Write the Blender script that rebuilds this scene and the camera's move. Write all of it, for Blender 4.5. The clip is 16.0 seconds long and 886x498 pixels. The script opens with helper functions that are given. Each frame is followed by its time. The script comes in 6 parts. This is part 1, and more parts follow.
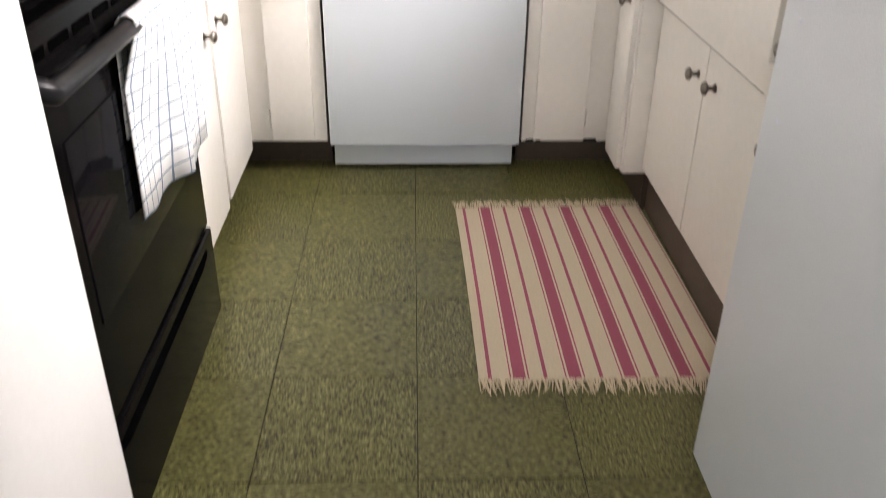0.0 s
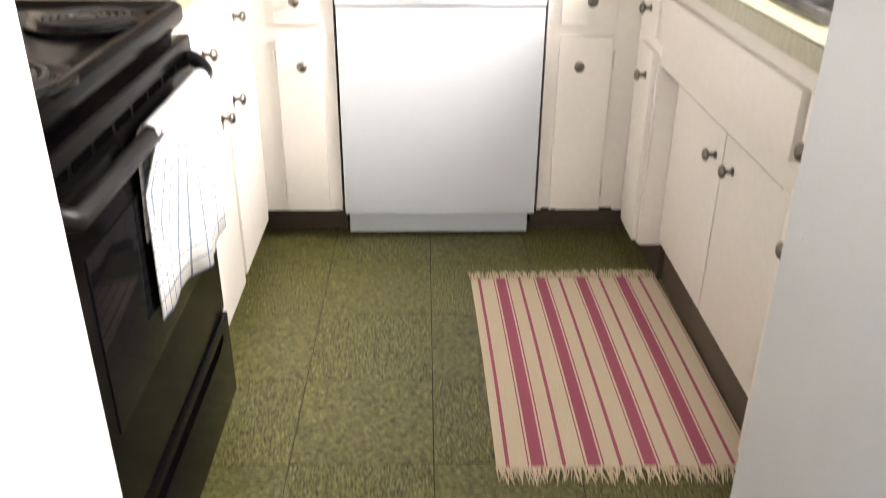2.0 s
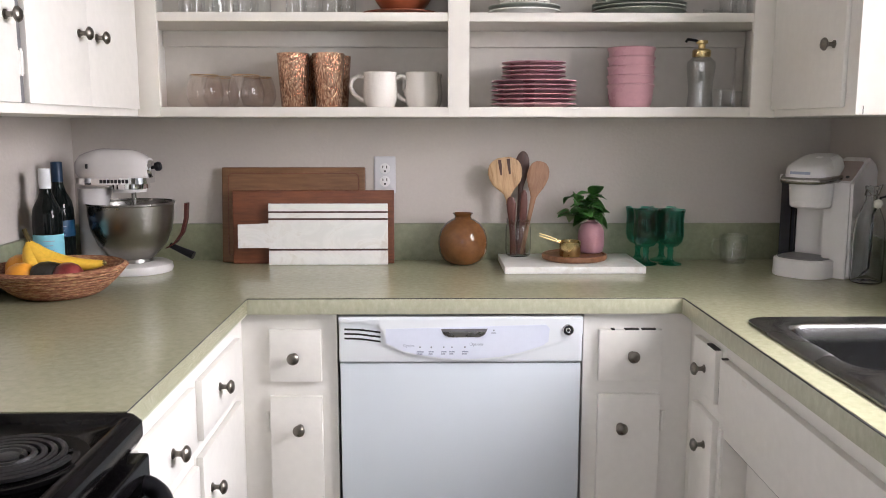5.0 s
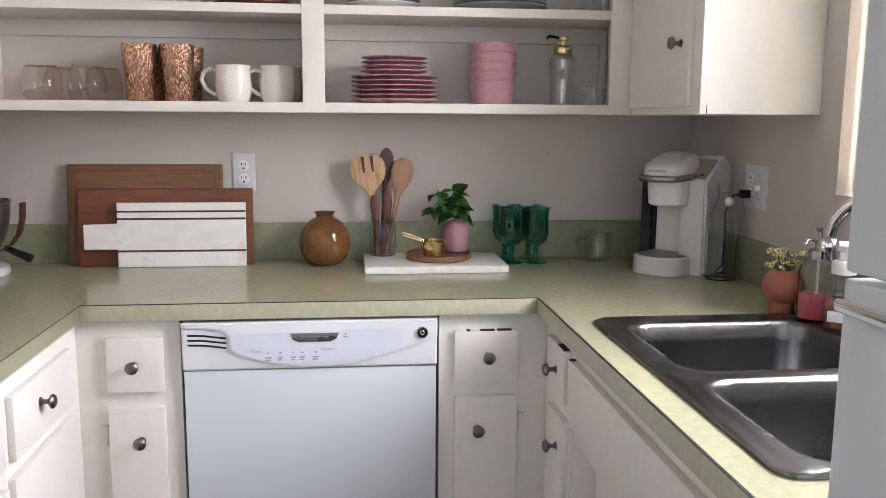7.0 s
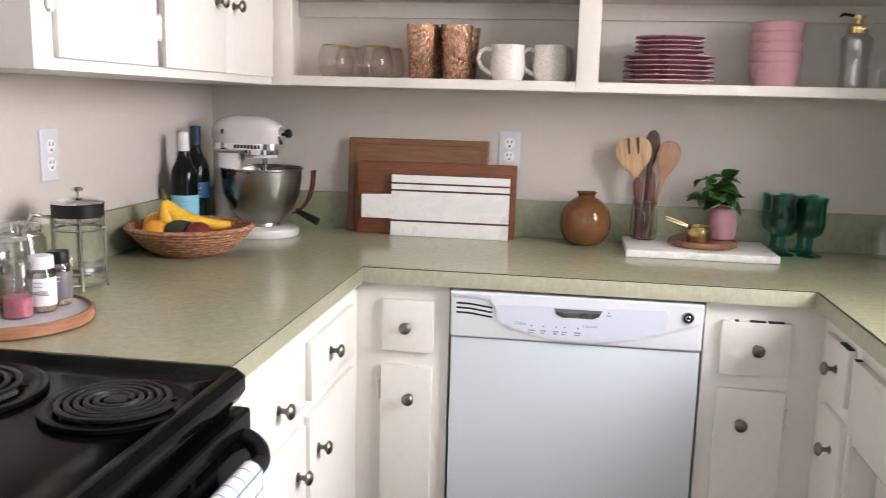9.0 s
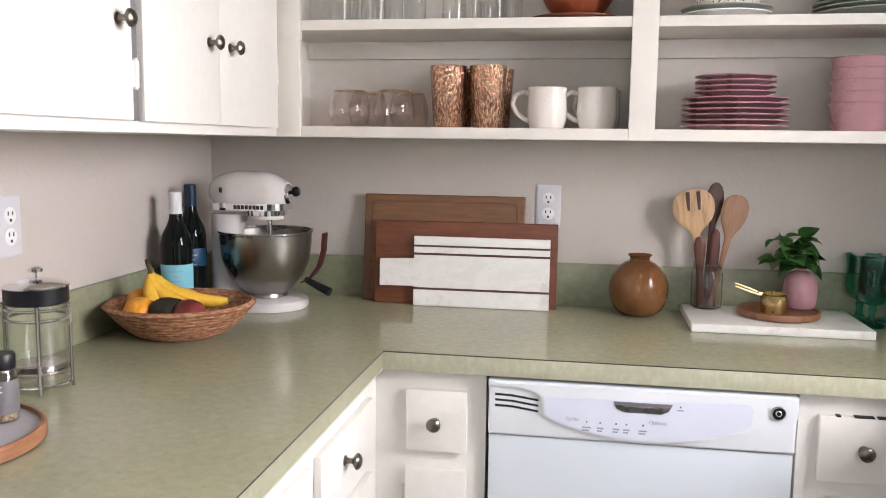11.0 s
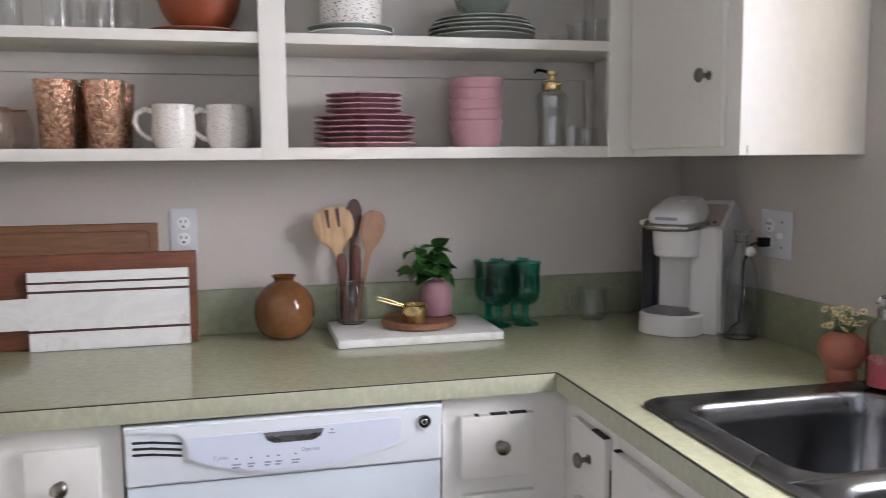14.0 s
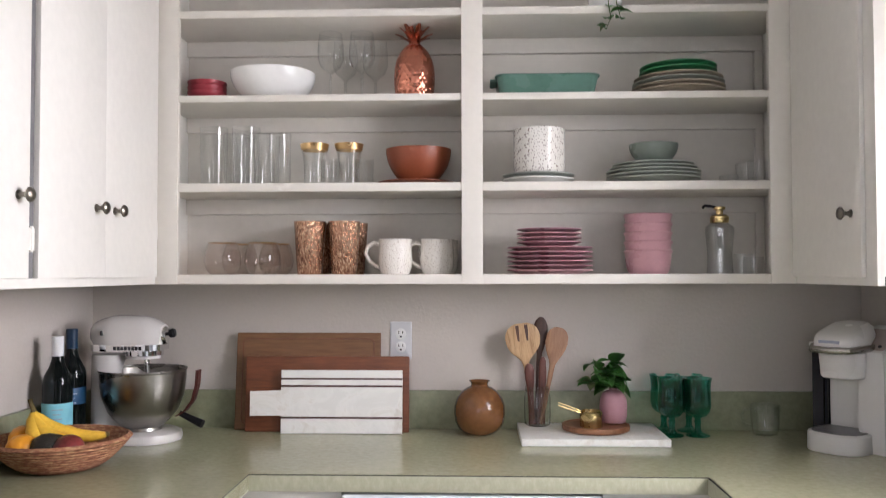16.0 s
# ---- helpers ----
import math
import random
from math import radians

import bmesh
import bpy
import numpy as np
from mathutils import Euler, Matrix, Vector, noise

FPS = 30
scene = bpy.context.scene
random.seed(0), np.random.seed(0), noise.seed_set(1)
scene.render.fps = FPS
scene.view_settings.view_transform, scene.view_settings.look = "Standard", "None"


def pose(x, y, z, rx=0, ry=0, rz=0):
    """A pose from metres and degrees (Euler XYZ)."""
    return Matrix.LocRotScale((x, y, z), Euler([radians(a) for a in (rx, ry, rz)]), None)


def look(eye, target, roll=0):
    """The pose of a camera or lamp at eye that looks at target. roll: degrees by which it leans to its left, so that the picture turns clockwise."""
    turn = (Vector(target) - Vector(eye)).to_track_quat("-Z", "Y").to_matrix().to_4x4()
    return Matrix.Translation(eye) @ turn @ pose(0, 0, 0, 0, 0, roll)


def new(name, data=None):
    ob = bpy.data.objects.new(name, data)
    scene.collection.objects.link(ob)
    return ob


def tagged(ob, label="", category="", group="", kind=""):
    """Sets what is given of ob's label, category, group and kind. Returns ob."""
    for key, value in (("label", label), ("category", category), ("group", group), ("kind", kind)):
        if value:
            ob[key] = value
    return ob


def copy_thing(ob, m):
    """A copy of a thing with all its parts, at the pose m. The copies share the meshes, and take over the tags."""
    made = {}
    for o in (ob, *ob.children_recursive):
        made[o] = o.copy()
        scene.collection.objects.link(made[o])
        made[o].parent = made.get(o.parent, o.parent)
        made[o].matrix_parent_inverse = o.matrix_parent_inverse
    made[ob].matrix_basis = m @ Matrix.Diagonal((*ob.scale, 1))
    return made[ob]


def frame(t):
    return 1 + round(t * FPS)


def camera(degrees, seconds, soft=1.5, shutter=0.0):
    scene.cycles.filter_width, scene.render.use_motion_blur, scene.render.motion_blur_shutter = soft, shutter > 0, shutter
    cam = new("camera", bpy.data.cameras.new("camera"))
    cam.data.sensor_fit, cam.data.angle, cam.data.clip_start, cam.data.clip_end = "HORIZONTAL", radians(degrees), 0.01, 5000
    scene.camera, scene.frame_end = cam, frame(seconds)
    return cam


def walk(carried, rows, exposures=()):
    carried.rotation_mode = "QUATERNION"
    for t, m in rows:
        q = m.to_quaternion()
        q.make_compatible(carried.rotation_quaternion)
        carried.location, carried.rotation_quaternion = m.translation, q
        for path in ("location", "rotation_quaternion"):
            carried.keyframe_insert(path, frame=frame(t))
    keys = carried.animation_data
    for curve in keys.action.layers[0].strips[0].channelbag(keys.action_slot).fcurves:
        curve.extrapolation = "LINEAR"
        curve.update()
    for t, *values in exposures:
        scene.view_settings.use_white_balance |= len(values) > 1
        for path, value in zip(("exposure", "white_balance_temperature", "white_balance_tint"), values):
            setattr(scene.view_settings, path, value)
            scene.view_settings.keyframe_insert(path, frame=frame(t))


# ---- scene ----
cam = camera(55.7, 16.0, soft=0.7, shutter=0.4)
PATH = [
    (0, (-0.036, -3.057, 1.111), (0.033, -1.312, 0.137), 0.8),
    (0.5, (-0.023, -3.135, 1.138), (0.038, -1.506, -0.02), 0.6),
    (1, (-0.021, -3.14, 1.143), (0.012, -1.501, -0.003), 0.4),
    (1.5, (-0.033, -3.074, 1.156), (0.001, -1.388, 0.08), 0.4),
    (2, (-0.048, -3.001, 1.2), (-0.005, -1.215, 0.301), 0.4),
    (2.5, (-0.097, -2.935, 1.276), (-0.014, -1.036, 0.654), -0.2),
    (3, (-0.128, -2.874, 1.307), (-0.011, -0.926, 0.867), -0.3),
    (3.5, (-0.125, -2.824, 1.321), (0.003, -0.867, 0.929), -0.4),
    (5.8, (0.005, -2.524, 1.337), (-0.01, -0.542, 1.071), 0.2),
    (6, (0.03, -2.522, 1.34), (0.104, -0.542, 1.064), 0.1),
    (6.5, (0.081, -2.531, 1.336), (0.292, -0.564, 1.042), 0.3),
    (7, (0.086, -2.541, 1.337), (0.313, -0.578, 1.031), 0.4),
    (7.5, (0.08, -2.544, 1.339), (0.266, -0.576, 1.041), 0.4),
    (8, (0.061, -2.556, 1.322), (0.124, -0.576, 1.046), 0.7),
    (8.5, (-0.014, -2.556, 1.318), (-0.14, -0.583, 1.019), 1.5),
    (9, (-0.022, -2.569, 1.317), (-0.318, -0.621, 0.971), 1.5),
    (9.2, (-0.021, -2.567, 1.317), (-0.358, -0.628, 0.96), 1.5),
    (11.3, (-0.118, -2.206, 1.354), (-0.443, -0.247, 1.11), 0.4),
    (11.5, (-0.116, -2.191, 1.363), (-0.353, -0.22, 1.113), 0.1),
    (12, (-0.139, -2.18, 1.369), (-0.088, -0.196, 1.127), 0.1),
    (12.5, (-0.085, -2.16, 1.322), (0.236, -0.195, 1.131), 0.2),
    (13, (-0.058, -2.153, 1.329), (0.461, -0.233, 1.123), -0.3),
    (13.5, (-0.062, -2.158, 1.334), (0.518, -0.255, 1.123), -0.7),
    (14, (-0.08, -2.179, 1.347), (0.39, -0.246, 1.137), -0.5),
    (14.5, (-0.063, -2.242, 1.35), (0.11, -0.257, 1.17), -0.5),
    (15, (0.006, -2.375, 1.359), (-0.008, -0.381, 1.211), -0.3),
    (15.5, (0.029, -2.488, 1.36), (-0.037, -0.49, 1.317), -0.3),
    (16, (0.011, -2.55, 1.381), (-0.066, -0.552, 1.439), -0.1),
]
walk(cam, [(t, look(eye, target, roll)) for t, eye, target, roll in PATH],
     [(0, 0.27, 6850, 10), (0.5, 0.80, 7000, 10), (1.5, 0.78, 7100, 10), (2.0, 0.58, 7150, 10), (2.5, 0.11, 7000, 10), (3.0, -0.05, 6650, 10), (3.5, -0.22, 6500, 10), (6.0, -0.40, 6300, 10), (7.0, -0.50, 6300, 10), (8.0, -0.44, 6220, 10), (9.0, -0.27, 6450, 10), (11.5, -0.30, 6380, 10), (12.5, -0.50, 6080, 10), (13.5, -0.50, 5980, 10), (14.5, -0.75, 6050, 10), (15.0, -0.65, 6120, 10), (16.0, -0.44, 6250, 10)])

# ---- light: a window over the sink, a window of the room behind ----
SKY = bpy.data.worlds.new("sky")
scene.world = SKY
SKY.use_nodes = True
wn = SKY.node_tree.nodes
sky = wn.new("ShaderNodeTexSky")
sky.sky_type, sky.sun_disc = "NISHITA", False
sky.sun_elevation, sky.sun_rotation = radians(40), radians(120)
SKY.node_tree.links.new(sky.outputs["Color"], wn["Background"].inputs["Color"])
wn["Background"].inputs["Strength"].default_value = 0.1


def window_light(name, where, to, w, h, power, colour, spread):
    la = bpy.data.lights.new(name, "AREA")
    la.shape, la.size, la.size_y, la.energy, la.color = "RECTANGLE", w, h, power, colour
    la.spread = radians(spread)
    ob = new(name, la)
    ob.matrix_world = look(where, to)
    return ob


window_light("sink_window_daylight", (1.34, -1.26, 1.66), (0.0, -1.29, 1.24), 0.90, 0.92, 57, (0.98, 0.94, 0.98), 137)
window_light("back_window_daylight", (-0.25, -5.22, 1.6), (0.05, -2.3, 1.3), 1.35, 1.3, 11, (0.98, 0.94, 0.98), 145)

# ---- materials ----


def mat(name, col, rough=0.5, metal=0.0, var=0.08, s1=4.0, s2=70.0, bump=0.04, coat=0.0, trans=0.0, ior=1.45, stretch=(1, 1, 1), rand=0.0, spec=0.5):
    m = bpy.data.materials.new(name)
    m.use_nodes = True
    nt = m.node_tree
    n, l = nt.nodes, nt.links
    b = n["Principled BSDF"]
    b.inputs["Roughness"].default_value, b.inputs["Metallic"].default_value = rough, metal
    b.inputs["Coat Weight"].default_value, b.inputs["Transmission Weight"].default_value, b.inputs["IOR"].default_value = coat, trans, ior
    b.inputs["Specular IOR Level"].default_value = spec
    b.inputs["Base Color"].default_value = (*col, 1)
    if var <= 0:
        return m
    tc = n.new("ShaderNodeTexCoord")
    mp = n.new("ShaderNodeMapping")
    mp.inputs["Scale"].default_value = stretch
    l.new(tc.outputs["Object"], mp.inputs["Vector"])
    if rand:
        oi = n.new("ShaderNodeObjectInfo")
        mu = n.new("ShaderNodeMath")
        mu.operation = "MULTIPLY"
        mu.inputs[1].default_value = 37.0
        l.new(oi.outputs["Random"], mu.inputs[0])
        l.new(mu.outputs[0], mp.inputs["Location"])
    a, f = n.new("ShaderNodeTexNoise"), n.new("ShaderNodeTexNoise")
    a.inputs["Scale"].default_value, f.inputs["Scale"].default_value = s1, s2
    a.inputs["Detail"].default_value, f.inputs["Detail"].default_value = 3, 4
    l.new(mp.outputs[0], a.inputs["Vector"]), l.new(mp.outputs[0], f.inputs["Vector"])
    ad = n.new("ShaderNodeMath")
    ad.operation = "ADD"
    l.new(a.outputs["Fac"], ad.inputs[0]), l.new(f.outputs["Fac"], ad.inputs[1])
    r = n.new("ShaderNodeMapRange")
    r.inputs["From Min"].default_value, r.inputs["From Max"].default_value = 0.65, 1.35
    r.inputs["To Min"].default_value, r.inputs["To Max"].default_value = 1 - var, 1 + var
    l.new(ad.outputs[0], r.inputs["Value"])
    mx = n.new("ShaderNodeVectorMath")
    mx.operation = "SCALE"
    mx.inputs[0].default_value = col
    l.new(r.outputs[0], mx.inputs["Scale"]), l.new(mx.outputs[0], b.inputs["Base Color"])
    rr = n.new("ShaderNodeMapRange")
    rr.inputs["From Min"].default_value, rr.inputs["From Max"].default_value = 0.3, 0.7
    rr.inputs["To Min"].default_value, rr.inputs["To Max"].default_value = max(rough - 0.06, 0), min(rough + 0.08, 1)
    l.new(a.outputs["Fac"], rr.inputs["Value"]), l.new(rr.outputs[0], b.inputs["Roughness"])
    if bump:
        bp = n.new("ShaderNodeBump")
        bp.inputs["Strength"].default_value, bp.inputs["Distance"].default_value = bump, 0.01
        l.new(f.outputs["Fac"], bp.inputs["Height"]), l.new(bp.outputs[0], b.inputs["Normal"])
    return m


def ramp_mat(name, stops, scale, stretch, rough, bump=0.05, detail=5.0, rand=0.0, distort=0.0, coat=0.0, wave=False, big=0.0):
    """Colours through a ramp over a stretched noise or a distorted wave: grain, speckle, veins."""
    m = bpy.data.materials.new(name)
    m.use_nodes = True
    nt = m.node_tree
    n, l = nt.nodes, nt.links
    b = n["Principled BSDF"]
    b.inputs["Roughness"].default_value, b.inputs["Coat Weight"].default_value = rough, coat
    tc, mp = n.new("ShaderNodeTexCoord"), n.new("ShaderNodeMapping")
    mp.inputs["Scale"].default_value = stretch
    l.new(tc.outputs["Object"], mp.inputs["Vector"])
    if rand:
        oi, mu = n.new("ShaderNodeObjectInfo"), n.new("ShaderNodeMath")
        mu.operation, mu.inputs[1].default_value = "MULTIPLY", 53.0
        av = n.new("ShaderNodeVectorMath")
        l.new(tc.outputs["Object"], av.inputs[0]), l.new(mu.outputs[0], av.inputs[1])
        ro = av.outputs[0]
        l.new(oi.outputs["Random"], mu.inputs[0]), l.new(mu.outputs[0], mp.inputs["Location"])
    if wave:
        t = n.new("ShaderNodeTexWave")
        t.inputs["Distortion"].default_value, t.inputs["Detail"].default_value = distort, detail
    else:
        t = n.new("ShaderNodeTexNoise")
        t.inputs["Distortion"].default_value, t.inputs["Detail"].default_value = distort, detail
        t.inputs["Roughness"].default_value = 0.65
    t.inputs["Scale"].default_value = scale
    l.new(mp.outputs[0], t.inputs["Vector"])
    cr = n.new("ShaderNodeValToRGB")
    e = cr.color_ramp.elements
    for i, (p, c) in enumerate(stops):
        el = e[i] if i < 2 else e.new(p)
        el.position, el.color = p, (*c, 1)
    l.new(t.outputs["Fac"], cr.inputs["Fac"])
    out = cr.outputs["Color"]
    if big:
        bn, mr, sc = n.new("ShaderNodeTexNoise"), n.new("ShaderNodeMapRange"), n.new("ShaderNodeVectorMath")
        bn.inputs["Scale"].default_value = 2.5
        l.new((ro if rand else tc.outputs["Object"]), bn.inputs["Vector"]), l.new(bn.outputs["Fac"], mr.inputs["Value"])
        mr.inputs["From Min"].default_value, mr.inputs["From Max"].default_value = 0.3, 0.7
        mr.inputs["To Min"].default_value, mr.inputs["To Max"].default_value = 1 - big, 1 + big
        sc.operation = "SCALE"
        l.new(out, sc.inputs[0]), l.new(mr.outputs[0], sc.inputs["Scale"])
        out = sc.outputs[0]
    l.new(out, b.inputs["Base Color"])
    if bump:
        bp = n.new("ShaderNodeBump")
        bp.inputs["Strength"].default_value, bp.inputs["Distance"].default_value = bump, 0.004
        l.new(t.outputs["Fac"], bp.inputs["Height"]), l.new(bp.outputs[0], b.inputs["Normal"])
    return m


CABINET = mat("cabinet_paint", (0.80, 0.775, 0.725), 0.36, var=0.035, s1=3, s2=45, bump=0.06)
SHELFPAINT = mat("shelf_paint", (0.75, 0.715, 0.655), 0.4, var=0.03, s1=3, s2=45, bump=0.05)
# back and cleats toned below the shelf paint: recess shade put into the colour
SHELFBACK_DIM = mat("shelf_back_dimmed", (0.64, 0.605, 0.55), 0.5, var=0.04, s1=3, s2=45, bump=0.06)
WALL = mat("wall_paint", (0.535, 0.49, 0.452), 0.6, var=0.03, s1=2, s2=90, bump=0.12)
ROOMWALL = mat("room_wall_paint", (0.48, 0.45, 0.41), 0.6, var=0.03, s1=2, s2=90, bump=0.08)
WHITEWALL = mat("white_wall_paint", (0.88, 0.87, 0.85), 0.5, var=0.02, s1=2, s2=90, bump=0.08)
# mid-grey rather than white, to hold down the bounced fill light
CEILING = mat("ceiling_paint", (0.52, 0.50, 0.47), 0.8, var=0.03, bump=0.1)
KICK = mat("brown_vinyl_base", (0.075, 0.055, 0.04), 0.5, var=0.15, bump=0.05)
BLACKGAP = mat("dark_gap", (0.015, 0.013, 0.012), 0.7, var=0.0)
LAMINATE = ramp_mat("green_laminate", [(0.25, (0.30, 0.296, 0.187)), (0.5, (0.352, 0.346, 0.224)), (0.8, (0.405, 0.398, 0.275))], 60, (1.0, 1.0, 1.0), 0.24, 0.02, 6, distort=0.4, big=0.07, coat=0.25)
# the worktop's laminate lightened: light on the front edge is in the colour
EDGEBAND_LIT = ramp_mat("green_laminate_edge_lit", [(0.3, (0.38, 0.378, 0.265)), (0.52, (0.43, 0.43, 0.31)), (0.80, (0.53, 0.53, 0.41))], 70, (1.0, 1.0, 0.6), 0.4, 0.03, 6, big=0.06)
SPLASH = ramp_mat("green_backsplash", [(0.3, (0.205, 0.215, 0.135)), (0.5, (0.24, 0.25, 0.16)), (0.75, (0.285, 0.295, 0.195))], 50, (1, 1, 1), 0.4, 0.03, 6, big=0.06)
TILE = ramp_mat("olive_vinyl_tile", [(0.36, (0.018, 0.017, 0.007)), (0.44, (0.088, 0.085, 0.024)), (0.56, (0.145, 0.139, 0.043)), (0.69, (0.29, 0.275, 0.125))], 1.0, (85, 190, 85), 0.42, 0.04, 3, rand=1, big=0.07)
SUBFLOOR = mat("tile_joint", (0.03, 0.028, 0.014), 0.7, var=0.1)
APPLIANCE = mat("white_enamel", (0.77, 0.80, 0.83), 0.28, var=0)
DWWHITE = mat("dishwasher_door_white", (0.68, 0.735, 0.785), 0.32, var=0)
FRIDGE = mat("fridge_pebbled_white", (0.66, 0.70, 0.735), 0.35, var=0.02, s1=2, s2=260, bump=0.10)
PALEGREY = mat("pale_grey_plastic", (0.70, 0.735, 0.84), 0.35, var=0.02)
PRINT = mat("grey_print", (0.30, 0.33, 0.42), 0.6, var=0)
DARKPRINT = mat("dark_print", (0.03, 0.03, 0.035), 0.6, var=0)
BLACK = mat("black_enamel", (0.0035, 0.0032, 0.0034), 0.16, var=0.2, s2=120, bump=0.004, spec=0.05)
BLACKPL = mat("black_plastic", (0.009, 0.009, 0.011), 0.34, var=0.15, bump=0.02, spec=0.25)
VENT = mat("vent_black", (0.0015, 0.0015, 0.0015), 0.9, var=0, spec=0.0)
BLACKGLASS = mat("black_glass", (0.004, 0.004, 0.005), 0.06, var=0.0, spec=0.11)
COIL = mat("burner_coil", (0.030, 0.029, 0.030), 0.42, metal=0.6, var=0.25, s2=200, bump=0.1)
STEEL = mat("brushed_steel", (0.42, 0.41, 0.39), 0.25, metal=1.0, var=0.07, s1=6, s2=60, bump=0.015)
SINKSTEEL = mat("sink_steel", (0.20, 0.20, 0.207), 0.24, metal=1.0, var=0.05, s1=3, s2=150, bump=0.004)
BOWLSTEEL = mat("satin_bowl_steel", (0.33, 0.315, 0.295), 0.29, metal=1.0, var=0.05, s1=6, s2=60, bump=0.01)
CHROME = mat("chrome", (0.78, 0.78, 0.79), 0.07, metal=1.0, var=0)
NICKEL = mat("aged_nickel", (0.21, 0.19, 0.165), 0.33, metal=1.0, var=0.25, s1=40, s2=200, bump=0.05)
BRASS = mat("brass", (0.62, 0.48, 0.23), 0.26, metal=1.0, var=0.08, s1=20, s2=90, bump=0.02)
GOLD = mat("gold_rim", (0.60, 0.40, 0.19), 0.28, metal=1.0, var=0.05)
GLASS = mat("clear_glass", (0.97, 0.98, 0.98), 0.0, trans=1.0, ior=1.36, var=0)
PANE = mat("window_pane", (1, 1, 1), 0.0, trans=1.0, ior=1.1, var=0)
BLUSHGLASS = mat("blush_glass", (0.985, 0.95, 0.935), 0.0, trans=1.0, ior=1.22, var=0)
TEALGLASS = mat("teal_glass", (0.20, 0.68, 0.58), 0.02, trans=1.0, ior=1.3, var=0)
GREENGLASS = mat("bottle_glass", (0.004, 0.006, 0.006), 0.06, var=0, spec=0.3)
MARBLE = ramp_mat("white_marble", [(0.0, (0.80, 0.79, 0.76)), (0.40, (0.78, 0.77, 0.74)), (0.52, (0.84, 0.83, 0.80)), (0.67, (0.70, 0.665, 0.61)), (0.72, (0.80, 0.78, 0.75))], 9, (1, 1, 1.4), 0.3, 0.02, 6, distort=1.2)
BAMBOO = ramp_mat("bamboo_board_wood", [(0.3, (0.125, 0.056, 0.023)), (0.7, (0.205, 0.098, 0.041))], 5, (2, 2, 24), 0.5, 0.05)
CHERRY = ramp_mat("reddish_board_wood", [(0.3, (0.098, 0.028, 0.011)), (0.7, (0.195, 0.060, 0.022))], 6, (2, 2, 18), 0.45, 0.05)
OLIVEWOOD = ramp_mat("pale_olive_wood", [(0.25, (0.22, 0.115, 0.05)), (0.5, (0.46, 0.295, 0.155)), (0.8, (0.58, 0.405, 0.235))], 9, (12, 12, 1.2), 0.5, 0.05, distort=0.6)
WALNUT = ramp_mat("dark_walnut", [(0.3, (0.035, 0.014, 0.010)), (0.7, (0.09, 0.035, 0.022))], 10, (10, 10, 1.2), 0.45, 0.04)
REDWOOD = ramp_mat("red_brown_wood", [(0.3, (0.075, 0.020, 0.013)), (0.7, (0.14, 0.042, 0.026))], 10, (10, 10, 1.2), 0.4, 0.04)
BEECH = ramp_mat("brown_spoon_wood", [(0.3, (0.22, 0.11, 0.06)), (0.7, (0.36, 0.20, 0.115))], 9, (9, 9, 1.5), 0.5, 0.04, distort=0.8)
ACACIA = ramp_mat("acacia_wood", [(0.3, (0.15, 0.062, 0.028)), (0.7, (0.28, 0.13, 0.062))], 8, (3, 14, 3), 0.4, 0.04)
TRAYWOOD = ramp_mat("orange_tray_wood", [(0.3, (0.19, 0.08, 0.035)), (0.7, (0.31, 0.145, 0.07))], 8, (3, 3, 20), 0.45, 0.04)
OCHRE = mat("ochre_glaze", (0.15, 0.062, 0.020), 0.10, var=0.2, s1=9, s2=60, bump=0.02, coat=0.3)
PINKVASE = mat("mauve_matte_ceramic", (0.40, 0.215, 0.25), 0.55, var=0.05)
PINKGLAZE = mat("pink_stoneware", (0.55, 0.31, 0.34), 0.3, var=0.06, s1=12, s2=90)
PLUM = mat("plum_stoneware", (0.40, 0.205, 0.24), 0.3, var=0.08, s1=12)
RED = mat("raspberry_ceramic", (0.32, 0.035, 0.05), 0.35, var=0.06)
WHITECER = mat("white_ceramic", (0.82, 0.82, 0.80), 0.18, var=0.02)
TERRA = mat("terracotta", (0.22, 0.052, 0.020), 0.42, var=0.08, s1=10, s2=120, bump=0.04)
CLAY = mat("pink_clay", (0.33, 0.115, 0.072), 0.7, var=0.08, s1=14, s2=150, bump=0.08)
BOWLGREEN = mat("dark_sage_stoneware", (0.185, 0.215, 0.185), 0.3, var=0.1, s1=10)
TEALCER = mat("teal_stoneware", (0.11, 0.21, 0.17), 0.25, var=0.10, s1=10)
GREENPL = mat("green_plate", (0.03, 0.22, 0.085), 0.3, var=0.05)
TAUPE = mat("taupe_stoneware", (0.42, 0.36, 0.28), 0.4, var=0.08)
SAGE = mat("grey_green_stoneware", (0.36, 0.385, 0.345), 0.3, var=0.06)
MIXWHITE = mat("mixer_white_enamel", (0.69, 0.665, 0.65), 0.16, var=0.02, bump=0)
COPPER = mat("copper", (0.55, 0.215, 0.145), 0.24, metal=1.0, var=0.10, s1=30, s2=200, bump=0.03)
HAMMER = ramp_mat("mottled_copper_foil", [(0.38, (0.26, 0.125, 0.08)), (0.5, (0.46, 0.26, 0.17)), (0.64, (0.82, 0.57, 0.40))], 210, (1, 1, 0.5), 0.14, 0.9, 2)
HAMMER.node_tree.nodes["Principled BSDF"].inputs["Metallic"].default_value = 0.9
LEATHER = mat("dark_red_leather", (0.065, 0.012, 0.009), 0.4, var=0.2, s2=150, bump=0.1)
COFFEEWHITE = mat("coffee_machine_white", (0.70, 0.685, 0.68), 0.3, var=0.02, bump=0)
